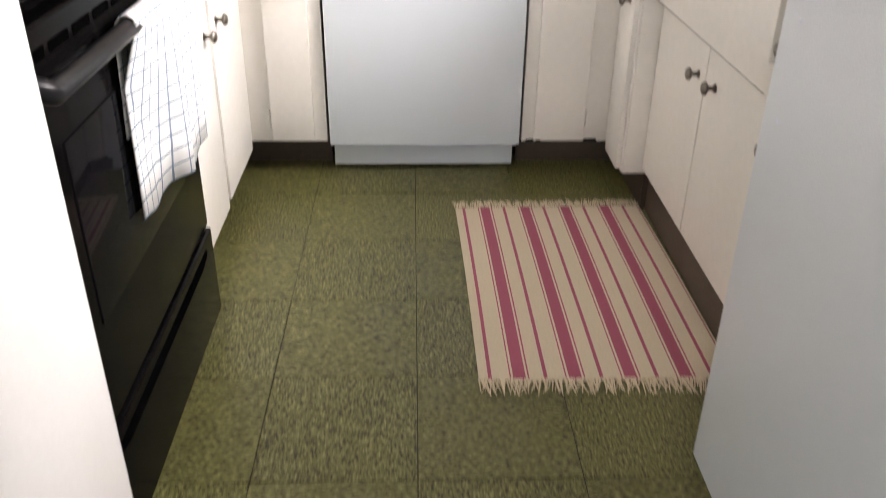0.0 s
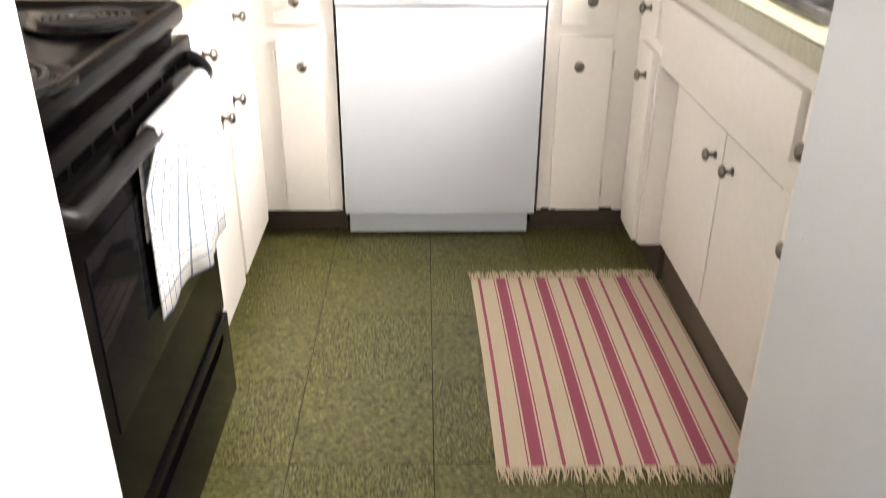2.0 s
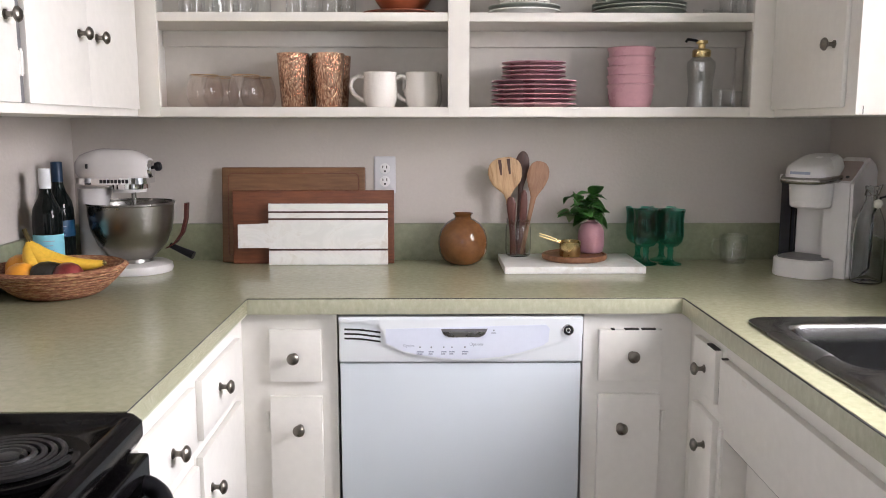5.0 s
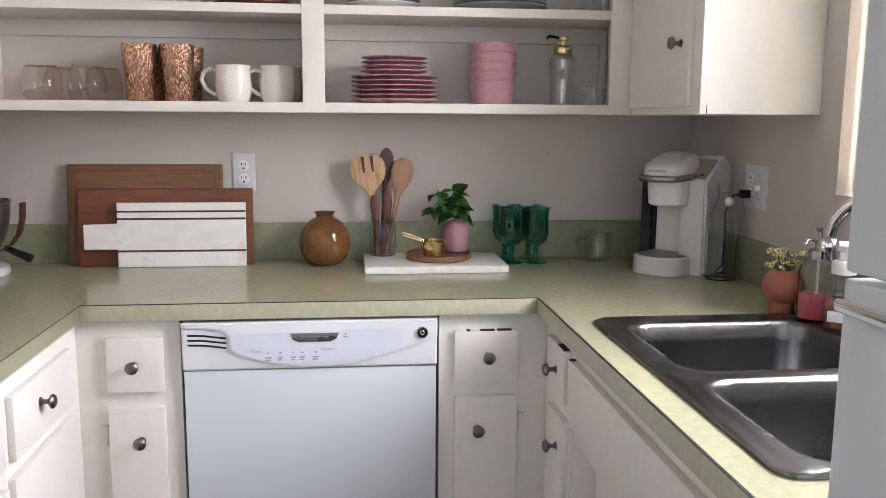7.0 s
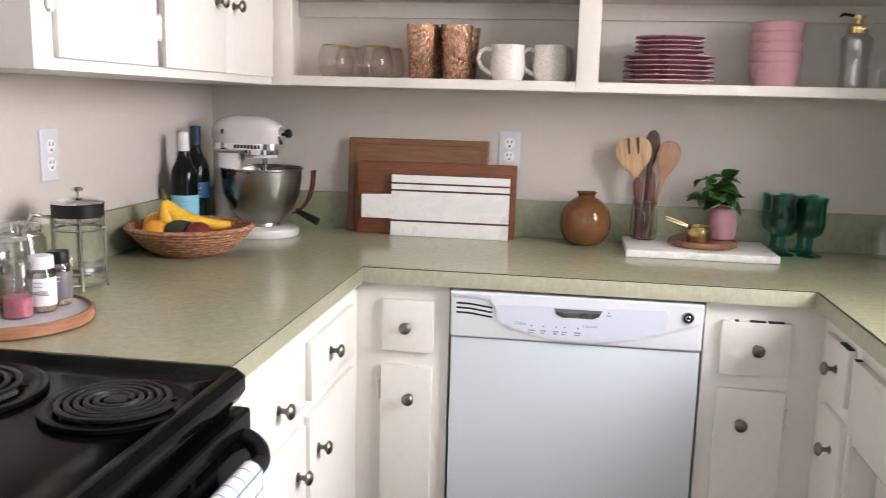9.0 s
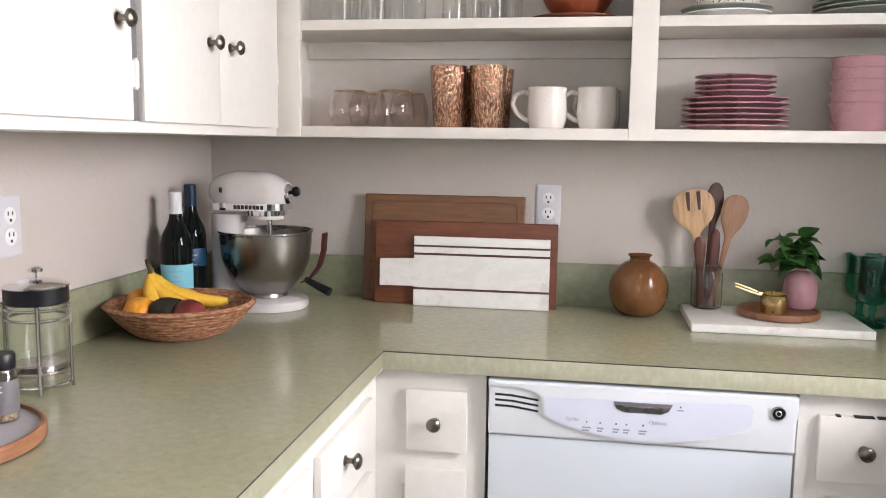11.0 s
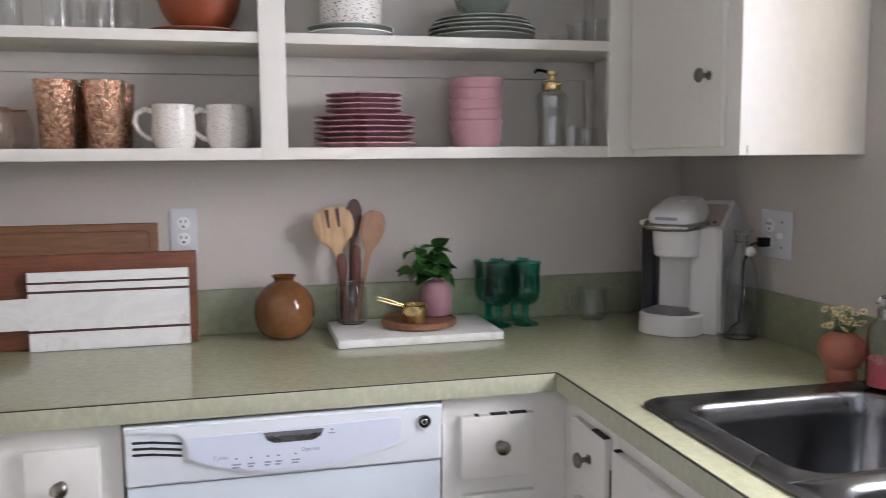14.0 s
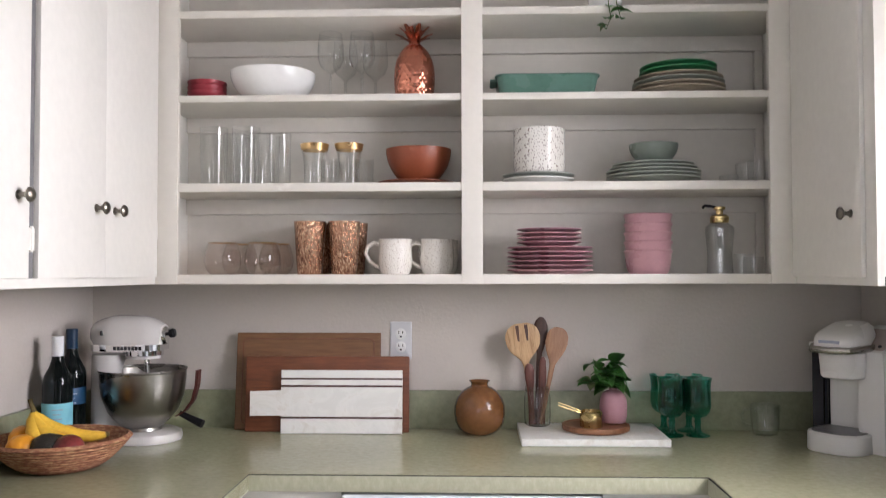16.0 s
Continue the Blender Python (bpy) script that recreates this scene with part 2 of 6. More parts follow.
TAUPEPL = mat("taupe_plastic", (0.36, 0.29, 0.265), 0.35, var=0.03)
SMOKE = mat("smoked_plastic", (0.02, 0.02, 0.028), 0.1, var=0)
GREYPL = mat("grey_plastic", (0.16, 0.155, 0.16), 0.35, var=0.05)
OUTLET = mat("outlet_plastic", (0.80, 0.80, 0.80), 0.35, var=0)
PLATE = mat("outlet_plate", (0.60, 0.60, 0.625), 0.4, var=0)
LEAF = mat("leaf_green", (0.085, 0.235, 0.055), 0.4, var=0.35, s1=30, s2=150, bump=0.05)
LEAFPALE = mat("leaf_pale_edge", (0.20, 0.27, 0.12), 0.45, var=0.2, s1=30)
STEMG = mat("stem_green", (0.09, 0.14, 0.05), 0.5, var=0.2)
PETAL = mat("petal_white", (0.78, 0.74, 0.58), 0.6, var=0.08, s1=50)
POLLEN = mat("flower_yellow", (0.55, 0.34, 0.03), 0.7, var=0.2, s1=100)
BANANA = mat("banana_peel", (0.72, 0.44, 0.045), 0.45, var=0.12, s1=16, s2=120)
BROWNTIP = mat("banana_tip", (0.10, 0.07, 0.02), 0.7, var=0.3)
CITRUS = mat("orange_yellow_peel", (0.70, 0.30, 0.02), 0.4, var=0.08, s1=20, s2=260, bump=0.15)
AVOCADO = mat("avocado_skin", (0.018, 0.016, 0.012), 0.45, var=0.4, s1=60, s2=240, bump=0.3)
APPLE = mat("dark_red_skin", (0.16, 0.02, 0.02), 0.35, var=0.3, s1=20, s2=150)
BASKET = ramp_mat("coiled_basket_fibre", [(0.35, (0.17, 0.060, 0.032)), (0.5, (0.30, 0.13, 0.068)), (0.66, (0.46, 0.28, 0.15))], 8, (7, 7, 30), 0.75, 0.3, 5, distort=0.3)
PINKLIQ = mat("pink_soap", (0.62, 0.09, 0.13), 0.2, var=0)
AMBERLIQ = mat("amber_soap", (0.55, 0.22, 0.06), 0.1, trans=0.6, var=0)
LABELBLUE = mat("pale_blue_label", (0.22, 0.55, 0.66), 0.6, var=0.05)
LABELDEEP = mat("deep_blue_label", (0.008, 0.06, 0.14), 0.5, var=0.1)
LABELWHITE = mat("white_label", (0.80, 0.80, 0.80), 0.6, var=0)
LABELRED = mat("red_label", (0.40, 0.03, 0.04), 0.6, var=0)
HOTPINK = mat("pink_salt", (0.52, 0.12, 0.18), 0.6, var=0.2, s1=120, s2=300)
SEEDS = ramp_mat("mixed_seeds", [(0.35, (0.05, 0.03, 0.02)), (0.5, (0.45, 0.27, 0.12)), (0.65, (0.75, 0.65, 0.50))], 220, (1, 1, 1), 0.7, 0.2)
FOIL = mat("bottle_foil_white", (0.72, 0.73, 0.76), 0.35, var=0)
FOILBLUE = mat("bottle_foil_blue", (0.006, 0.025, 0.06), 0.35, var=0)
BLIND = mat("beige_blind_fabric", (0.86, 0.82, 0.74), 0.7, var=0.05, trans=0.0)
FRINGE = mat("cream_fringe", (0.62, 0.52, 0.38), 0.9, var=0.15, s1=60)
SALT = mat("grey_tray_top", (0.46, 0.44, 0.47), 0.35, var=0.05)

# translucent slats of the blind
_b = BLIND.node_tree
_t, _m = _b.nodes.new("ShaderNodeBsdfTranslucent"), _b.nodes.new("ShaderNodeMixShader")
_t.inputs["Color"].default_value = (0.93, 0.90, 0.835, 1)
_m.inputs[0].default_value = 0.55
_b.links.new(_b.nodes["Principled BSDF"].outputs[0], _m.inputs[1]), _b.links.new(_t.outputs[0], _m.inputs[2])
_b.links.new(_m.outputs[0], _b.nodes["Material Output"].inputs["Surface"])


def speckle_mat(name, base, dark, scale, cut):
    m = mat(name, base, 0.2, var=0)
    n, l = m.node_tree.nodes, m.node_tree.links
    tc, v, cr = n.new("ShaderNodeTexCoord"), n.new("ShaderNodeTexNoise"), n.new("ShaderNodeValToRGB")
    v.inputs["Scale"].default_value, v.inputs["Detail"].default_value = scale, 2
    cr.color_ramp.elements[0].position, cr.color_ramp.elements[0].color = cut, (*base, 1)
    cr.color_ramp.elements[1].position, cr.color_ramp.elements[1].color = cut + 0.03, (*dark, 1)
    l.new(tc.outputs["Object"], v.inputs["Vector"]), l.new(v.outputs["Fac"], cr.inputs["Fac"]), l.new(cr.outputs["Color"], n["Principled BSDF"].inputs["Base Color"])
    return m


def thin_glass(m, tint, gloss):
    """Blown glass: clear to light, with a gloss that grows to the rim."""
    n, l = m.node_tree.nodes, m.node_tree.links
    tr, gl, fr, mx = n.new("ShaderNodeBsdfTransparent"), n.new("ShaderNodeBsdfGlossy"), n.new("ShaderNodeLayerWeight"), n.new("ShaderNodeMixShader")
    tr.inputs["Color"].default_value, gl.inputs["Roughness"].default_value, fr.inputs["Blend"].default_value = (*tint, 1), 0.03, 0.5
    pw, ml = n.new("ShaderNodeMath"), n.new("ShaderNodeMath")
    pw.operation, pw.inputs[1].default_value = "POWER", 3.0
    ml.operation, ml.inputs[1].default_value, ml.inputs[2].default_value = "MULTIPLY_ADD", 0.85, gloss
    l.new(fr.outputs["Facing"], pw.inputs[0]), l.new(pw.outputs[0], ml.inputs[0]), l.new(ml.outputs[0], mx.inputs[0]), l.new(tr.outputs[0], mx.inputs[1]), l.new(gl.outputs[0], mx.inputs[2])
    l.new(mx.outputs[0], n["Material Output"].inputs["Surface"])


SMOKEGLASS = mat("grey_cut_glass", (0.7, 0.72, 0.7), 0.0, trans=1.0, ior=1.36, var=0)
thin_glass(SMOKEGLASS, (0.88, 0.895, 0.885), 0.12)
THICKGLASS = mat("thick_clear_glass", (0.95, 0.97, 0.965), 0.0, trans=1.0, ior=1.45, var=0)
thin_glass(GLASS, (0.972, 0.98, 0.978), 0.10)
thin_glass(BLUSHGLASS, (0.95, 0.905, 0.885), 0.11)
thin_glass(TEALGLASS, (0.24, 0.74, 0.65), 0.07)
SPECKLE = speckle_mat("speckled_stoneware", (0.80, 0.76, 0.70), (0.30, 0.23, 0.18), 420, 0.612)
SPECKLE_BIG = speckle_mat("dashed_stoneware", (0.80, 0.77, 0.72), (0.14, 0.09, 0.07), 190, 0.60)


def uv_stripes(name, rows, cream, axis, period):
    """Stripes across a UV axis in metres: rows are (start, end, colour) inside one period."""
    m = mat(name, cream, 0.9, var=0)
    n, l = m.node_tree.nodes, m.node_tree.links
    uv, sp, mo, dv = n.new("ShaderNodeTexCoord"), n.new("ShaderNodeSeparateXYZ"), n.new("ShaderNodeMath"), n.new("ShaderNodeMath")
    mo.operation, mo.inputs[1].default_value = "FLOORED_MODULO", period
    dv.operation, dv.inputs[1].default_value = "DIVIDE", period
    cr = n.new("ShaderNodeValToRGB")
    cr.color_ramp.interpolation = "CONSTANT"
    e = cr.color_ramp.elements
    e[0].position, e[0].color = 0, (*cream, 1)
    e.remove(e[1])
    for a, b, c in rows:
        p = e.new(a / period)
        p.color = (*c, 1)
        p = e.new(b / period)
        p.color = (*cream, 1)
    l.new(uv.outputs["UV"], sp.inputs[0]), l.new(sp.outputs[axis], mo.inputs[0]), l.new(mo.outputs[0], dv.inputs[0]), l.new(dv.outputs[0], cr.inputs["Fac"])
    no, mr, sc = n.new("ShaderNodeTexNoise"), n.new("ShaderNodeMapRange"), n.new("ShaderNodeVectorMath")
    no.inputs["Scale"].default_value, no.inputs["Detail"].default_value = 180, 4
    mr.inputs["To Min"].default_value, mr.inputs["To Max"].default_value = 0.80, 1.16
    sc.operation = "SCALE"
    l.new(uv.outputs["UV"], no.inputs["Vector"]), l.new(no.outputs["Fac"], mr.inputs["Value"]), l.new(cr.outputs["Color"], sc.inputs[0]), l.new(mr.outputs[0], sc.inputs["Scale"])
    l.new(sc.outputs[0], n["Principled BSDF"].inputs["Base Color"])
    bp = n.new("ShaderNodeBump")
    bp.inputs["Strength"].default_value, bp.inputs["Distance"].default_value = 0.3, 0.003
    l.new(no.outputs["Fac"], bp.inputs["Height"]), l.new(bp.outputs[0], n["Principled BSDF"].inputs["Normal"])
    return m


ROSE = (0.36, 0.088, 0.14)
RUG = uv_stripes("striped_rug_weave", [(0.020, 0.028, ROSE), (0.066, 0.069, ROSE), (0.0735, 0.1005, ROSE), (0.105, 0.108, ROSE)], (0.62, 0.53, 0.40), 0, 0.1195)


def check_mat(name, base, line, pitch, width):
    m = mat(name, base, 0.85, var=0)
    n, l = m.node_tree.nodes, m.node_tree.links
    tc, sp = n.new("ShaderNodeTexCoord"), n.new("ShaderNodeSeparateXYZ")
    l.new(tc.outputs["UV"], sp.inputs[0])
    outs = []
    for ax in (0, 1):
        mo, lt = n.new("ShaderNodeMath"), n.new("ShaderNodeMath")
        mo.operation, mo.inputs[1].default_value = "FLOORED_MODULO", pitch
        lt.operation, lt.inputs[1].default_value = "LESS_THAN", width
        l.new(sp.outputs[ax], mo.inputs[0]), l.new(mo.outputs[0], lt.inputs[0])
        outs.append(lt.outputs[0])
    mx, mi = n.new("ShaderNodeMath"), n.new("ShaderNodeMix")
    mx.operation, mi.data_type = "MAXIMUM", "RGBA"
    l.new(outs[0], mx.inputs[0]), l.new(outs[1], mx.inputs[1]), l.new(mx.outputs[0], mi.inputs[0])
    mi.inputs[6].default_value, mi.inputs[7].default_value = (*base, 1), (*line, 1)
    l.new(mi.outputs[2], n["Principled BSDF"].inputs["Base Color"])
    return m


TOWEL = check_mat("checked_cotton", (0.74, 0.74, 0.73), (0.17, 0.23, 0.30), 0.027, 0.0030)

# ---- mesh helpers ----


def box(x0, x1, y0, y1, z0, z1, b=0.0, bm=None, seg=2):
    bm = bm or bmesh.new()
    m = Matrix.LocRotScale(((x0 + x1) / 2, (y0 + y1) / 2, (z0 + z1) / 2), None, (x1 - x0, y1 - y0, z1 - z0))
    v = bmesh.ops.create_cube(bm, size=1.0, matrix=m)["verts"]
    if b:
        ed = {e for q in v for e in q.link_edges}
        bmesh.ops.bevel(bm, geom=list(ed), offset=b, segments=seg, affect="EDGES", profile=0.6)
    return bm


def lathe(prof, n=32, bm=None, at=(0, 0, 0), fn=None):
    """Turns a profile of (radius, height) round z. fn(angle, r, z) may reshape the radius."""
    bm = bm or bmesh.new()
    rings = []
    for r, z in prof:
        if r < 1e-6:
            rings.append([bm.verts.new((at[0], at[1], at[2] + z))])
        else:
            ring = []
            for i in range(n):
                a = 2 * math.pi * i / n
                q = fn(a, r, z) if fn else r
                ring.append(bm.verts.new((at[0] + q * math.cos(a), at[1] + q * math.sin(a), at[2] + z)))
            rings.append(ring)
    for p, q in zip(rings, rings[1:]):
        for i in range(n):
            j = (i + 1) % n
            if len(p) == 1 and len(q) == 1:
                break
            if len(p) == 1:
                bm.faces.new((p[0], q[j], q[i]))
            elif len(q) == 1:
                bm.faces.new((p[i], p[j], q[0]))
            else:
                bm.faces.new((p[i], p[j], q[j], q[i]))
    return bm


def shell(prof, t, base=None):
    """An open vessel's closed profile: outside up, over the lip, inside down, with wall thickness t."""
    base = t if base is None else base
    z0 = prof[0][1]
    inner = [(max(r - t, 0.0005), max(z, z0 + base)) for r, z in prof[::-1]]
    top = prof[-1]
    return [(0, z0)] + prof + [(top[0] - t / 2, top[1] + t / 3)] + inner + [(0, z0 + base)]


def blown(prof, t):
    """A thin blown vessel: one wall with a turned lip and a closed foot."""
    r, z = prof[-1]
    return [(0, prof[0][1])] + prof + [(r - t / 2, z + t / 2), (r - t, z - 0.002)]


def tube(pts, r, n=8, bm=None, closed=False, cap=True):
    """A swept tube; r is one radius or one for each point."""
    bm = bm or bmesh.new()
    pts = [Vector(p) for p in pts]
    rr = r if isinstance(r, (list, tuple)) else [r] * len(pts)
    up, rings, k = None, [], len(pts)
    for i, p in enumerate(pts):
        d = (pts[(i + 1) % k] - pts[i - 1]) if closed else (pts[min(i + 1, k - 1)] - pts[max(i - 1, 0)])
        d.normalize()
        if up is None:
            up = d.orthogonal().normalized()
        up = (up - d * up.dot(d)).normalized()
        s = d.cross(up)
        rings.append([bm.verts.new(p + (up * math.cos(2 * math.pi * j / n) + s * math.sin(2 * math.pi * j / n)) * rr[i]) for j in range(n)])
    pairs = list(zip(rings, rings[1:])) + ([(rings[-1], rings[0])] if closed else [])
    for a, b in pairs:
        for j in range(n):
            bm.faces.new((a[j], a[(j + 1) % n], b[(j + 1) % n], b[j]))
    if cap and not closed:
        bm.faces.new(rings[0][::-1]), bm.faces.new(rings[-1])
    return bm


def arc(c, r, a0, a1, n, plane="xz"):
    out = []
    for i in range(n + 1):
        a = radians(a0 + (a1 - a0) * i / n)
        u, v = r * math.cos(a), r * math.sin(a)
        out.append((c[0] + u, c[1], c[2] + v) if plane == "xz" else (c[0] + u, c[1] + v, c[2]) if plane == "xy" else (c[0], c[1] + u, c[2] + v))
    return out


def loft(loops, bm=None, cap0=True, cap1=True):
    bm = bm or bmesh.new()
    rings = [[bm.verts.new(p) for p in lp] for lp in loops]
    for a, b in zip(rings, rings[1:]):
        for j in range(len(a)):
            bm.faces.new((a[j], a[(j + 1) % len(a)], b[(j + 1) % len(a)], b[j]))
    if cap0:
        bm.faces.new(rings[0][::-1])
    if cap1:
        bm.faces.new(rings[-1])
    return bm


def rrect(cx, cy, hx, hy, r, z, n=6):
    """A rounded rectangle's loop; r is one radius or four."""
    rs = r if isinstance(r, (list, tuple)) else (r,) * 4
    out = []
    for (sx, sy), a0, q in zip(((1, 1), (-1, 1), (-1, -1), (1, -1)), (0, 90, 180, 270), rs):
        for i in range(n + 1):
            a = radians(a0 + 90 * i / n)
            out.append((cx + sx * (hx - q) + q * math.cos(a), cy + sy * (hy - q) + q * math.sin(a), z))
    return out


def prism(pts, axis, lo, hi, bm=None, b=0.0):
    """A flat outline pushed along an axis; pts are in the other two axes."""
    bm = bm or bmesh.new()

    def place(p, d):
        return (d, p[0], p[1]) if axis == "x" else (p[0], d, p[1]) if axis == "y" else (p[0], p[1], d)
    a, c = [bm.verts.new(place(p, lo)) for p in pts], [bm.verts.new(place(p, hi)) for p in pts]
    k = len(pts)
    f = [bm.faces.new(a), bm.faces.new(c[::-1])]
    for i in range(k):
        f.append(bm.faces.new((a[i], c[i], c[(i + 1) % k], a[(i + 1) % k])))
    bmesh.ops.recalc_face_normals(bm, faces=f)
    if b:
        ed = [e for e in f[0].edges] + [e for e in f[1].edges]
        bmesh.ops.bevel(bm, geom=ed, offset=b, segments=2, affect="EDGES")
    return bm


def cells(xs, ys, keep, z0, z1):
    """A slab of grid cells, with holes where keep(i, j) is false."""
    bm = bmesh.new()
    top = {(i, j): bm.verts.new((x, y, z1)) for i, x in enumerate(xs) for j, y in enumerate(ys)}
    bot = {(i, j): bm.verts.new((x, y, z0)) for i, x in enumerate(xs) for j, y in enumerate(ys)}
    ok = {(i, j) for i in range(len(xs) - 1) for j in range(len(ys) - 1) if keep(i, j)}
    for i, j in ok:
        q = [(i, j), (i + 1, j), (i + 1, j + 1), (i, j + 1)]
        bm.faces.new([top[k] for k in q]), bm.faces.new([bot[k] for k in q[::-1]])
        for (di, dj), (a, c) in zip(((0, -1), (1, 0), (0, 1), (-1, 0)), zip(q, q[1:] + q[:1])):
            if (i + di, j + dj) not in ok:
                bm.faces.new((bot[a], bot[c], top[c], top[a]))
    bmesh.ops.delete(bm, geom=[v for v in bm.verts if not v.link_faces], context="VERTS")
    return bm


def mesh_of(name, bm, material, sharp=38):
    bmesh.ops.recalc_face_normals(bm, faces=bm.faces)
    me = bpy.data.meshes.new(name)
    bm.to_mesh(me)
    bm.free()
    me.materials.append(material)
    for p in me.polygons:
        p.use_smooth = True
    me.set_sharp_from_angle(angle=radians(sharp))
    return me


def part(name, bm, material, parent, label="", sharp=38):
    """One mesh under a thing or a part, in the thing's own coordinates."""
    ob = new(name, mesh_of(name, bm, material, sharp))
    ob.parent = parent
    return tagged(ob, label)


def wpart(name, bm, material, parent, label="", sharp=38):
    """The same from world coordinates."""
    top = parent
    while top.parent:
        top = top.parent
    bm.transform(top.matrix_basis.inverted())
    return part(name, bm, material, parent, label, sharp)


def thing(name, m, label, category, group="", kind=""):
    ob = new(name)
    ob.empty_display_size = 0.05
    ob.matrix_basis = m
    return tagged(ob, label, category, group, kind)


def solo(name, bm, material, m, label, category, group="", kind="", sharp=38):
    ob = new(name, mesh_of(name, bm, material, sharp))
    ob.matrix_basis = m
    return tagged(ob, label, category, group, kind)


def setting(name, bm, material, label, category):
    return solo(name, bm, material, Matrix(), label, category, kind="structure")


def again(name, ob, parent, m):
    """Another part on the same mesh."""
    o = new(name, ob.data)
    o.parent = parent
    o.matrix_basis = m
    if "label" in ob:
        o["label"] = ob["label"]
    return o


def words(name, text, size, material, parent, m, label=""):
    cu = bpy.data.curves.new(name, "FONT")
    cu.body, cu.size, cu.align_x, cu.align_y, cu.extrude = text, size, "CENTER", "CENTER", 0.0002
    tmp = bpy.data.objects.new(name, cu)
    scene.collection.objects.link(tmp)
    bpy.context.view_layer.update()
    me = bpy.data.meshes.new_from_object(tmp.evaluated_get(bpy.context.evaluated_depsgraph_get()))
    bpy.data.objects.remove(tmp)
    me.materials.clear()
    me.materials.append(material)
    ob = new(name, me)
    ob.parent, ob.matrix_basis = parent, m
    return tagged(ob, label)

# ---- the room ----
XW, XE, YS = -1.17, 1.16, -2.175      # west wall, east wall, end of the kitchen
CEIL = 2.44
floor = setting("floor", box(-2.6, 2.6, -5.1, 0.12, -0.1, -0.003), SUBFLOOR, "olive green vinyl tile floor with dark joints", "floor")
setting("ceiling", box(-2.6, 2.6, -5.1, 0.12, CEIL, CEIL + 0.1), CEILING, "plain painted ceiling, greyed to cut bounce light", "ceiling")
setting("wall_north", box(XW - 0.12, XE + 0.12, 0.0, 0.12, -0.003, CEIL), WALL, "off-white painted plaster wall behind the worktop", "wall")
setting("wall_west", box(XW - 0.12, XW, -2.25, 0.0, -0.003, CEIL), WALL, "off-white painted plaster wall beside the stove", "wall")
WY0, WY1, WZ0, WZ1 = -1.72, -0.803, 1.178, 2.12
east = cells([-2.94, WY0, WY1, 0.0], [-0.003, WZ0, WZ1, CEIL], lambda i, j: not (i == 1 and j == 1), 0, 0.12)
east.transform(Matrix(((0, 0, 1, XE), (1, 0, 0, 0), (0, 1, 0, 0), (0, 0, 0, 1))))
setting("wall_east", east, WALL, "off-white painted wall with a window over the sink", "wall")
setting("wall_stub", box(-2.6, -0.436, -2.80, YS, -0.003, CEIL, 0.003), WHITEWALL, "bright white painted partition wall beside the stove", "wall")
setting("wall_partition", box(0.46, 2.6, -3.02, -2.945, -0.003, CEIL), ROOMWALL, "beige painted partition wall beside the fridge", "wall")
setting("wall_room_west", box(-2.72, -2.6, -5.1, -2.80, -0.003, CEIL), ROOMWALL, "beige painted wall of the next room", "wall")
setting("wall_room_east", box(2.6, 2.72, -5.1, -2.945, -0.003, CEIL), ROOMWALL, "beige painted wall of the next room", "wall")
setting("baseboard", box(-2.6, -0.432, -2.804, -2.8005, 0.0, 0.110, 0.001), KICK, "dark brown vinyl base at the partition's foot", "baseboard")
setting("baseboard", box(-0.4355, -0.432, -2.8005, YS, 0.0, 0.110, 0.001), KICK, "dark brown vinyl base at the partition's end", "baseboard")
south = cells([-2.72, -0.95, 0.45, 2.72], [-0.003, 0.95, 2.25, CEIL], lambda i, j: not (i == 1 and j == 1), -5.22, -5.1)
south.transform(Matrix(((1, 0, 0, 0), (0, 0, 1, 0), (0, 1, 0, 0), (0, 0, 0, 1))))
setting("wall_south", south, ROOMWALL, "beige painted wall with a window behind the camera", "wall")


def window(name, cx, cy, w, z0, z1, along_y, label):
    """A window frame with a mullion and two panes; local x runs along the wall."""
    m = pose(cx, cy, z0, 0, 0, 90 if along_y else 0)
    ob = thing(name, m, label, "window", kind="structure")
    h, f = z1 - z0, 0.045
    part("window_frame", cells([-w / 2, -w / 2 + f, -0.02, 0.02, w / 2 - f, w / 2], [0, f, h - f, h], lambda i, j: not (j == 1 and i in (1, 3)), -0.02, 0.02), SHELFPAINT, ob).data.transform(Matrix(((1, 0, 0, 0), (0, 0, 1, 0), (0, 1, 0, 0), (0, 0, 0, 1))))
    for a, b in ((-w / 2 + f, -0.02), (0.02, w / 2 - f)):
        p = part("pane", box(a, b, -0.002, 0.002, f, h - f), PANE, ob)
        p.visible_shadow = False
    return ob


window("window_1", XE + 0.09, (WY0 + WY1) / 2, WY1 - WY0, WZ0, WZ1, True, "white-framed window with bright daylight over the sink")
window("window_2", -0.25, -5.16, 1.4, 0.95, 2.25, False, "white-framed window of the room behind")

blind = thing("vertical_blind", pose(XE + 0.016, WY1 - 0.004, WZ0), "beige fabric vertical blind drawn aside at the window", "blind")
part("head_rail", box(-0.02, 0.02, WY0 - WY1 + 0.03, 0.0, WZ1 - WZ0 - 0.045, WZ1 - WZ0 - 0.005, 0.003), SHELFPAINT, blind)
first = None
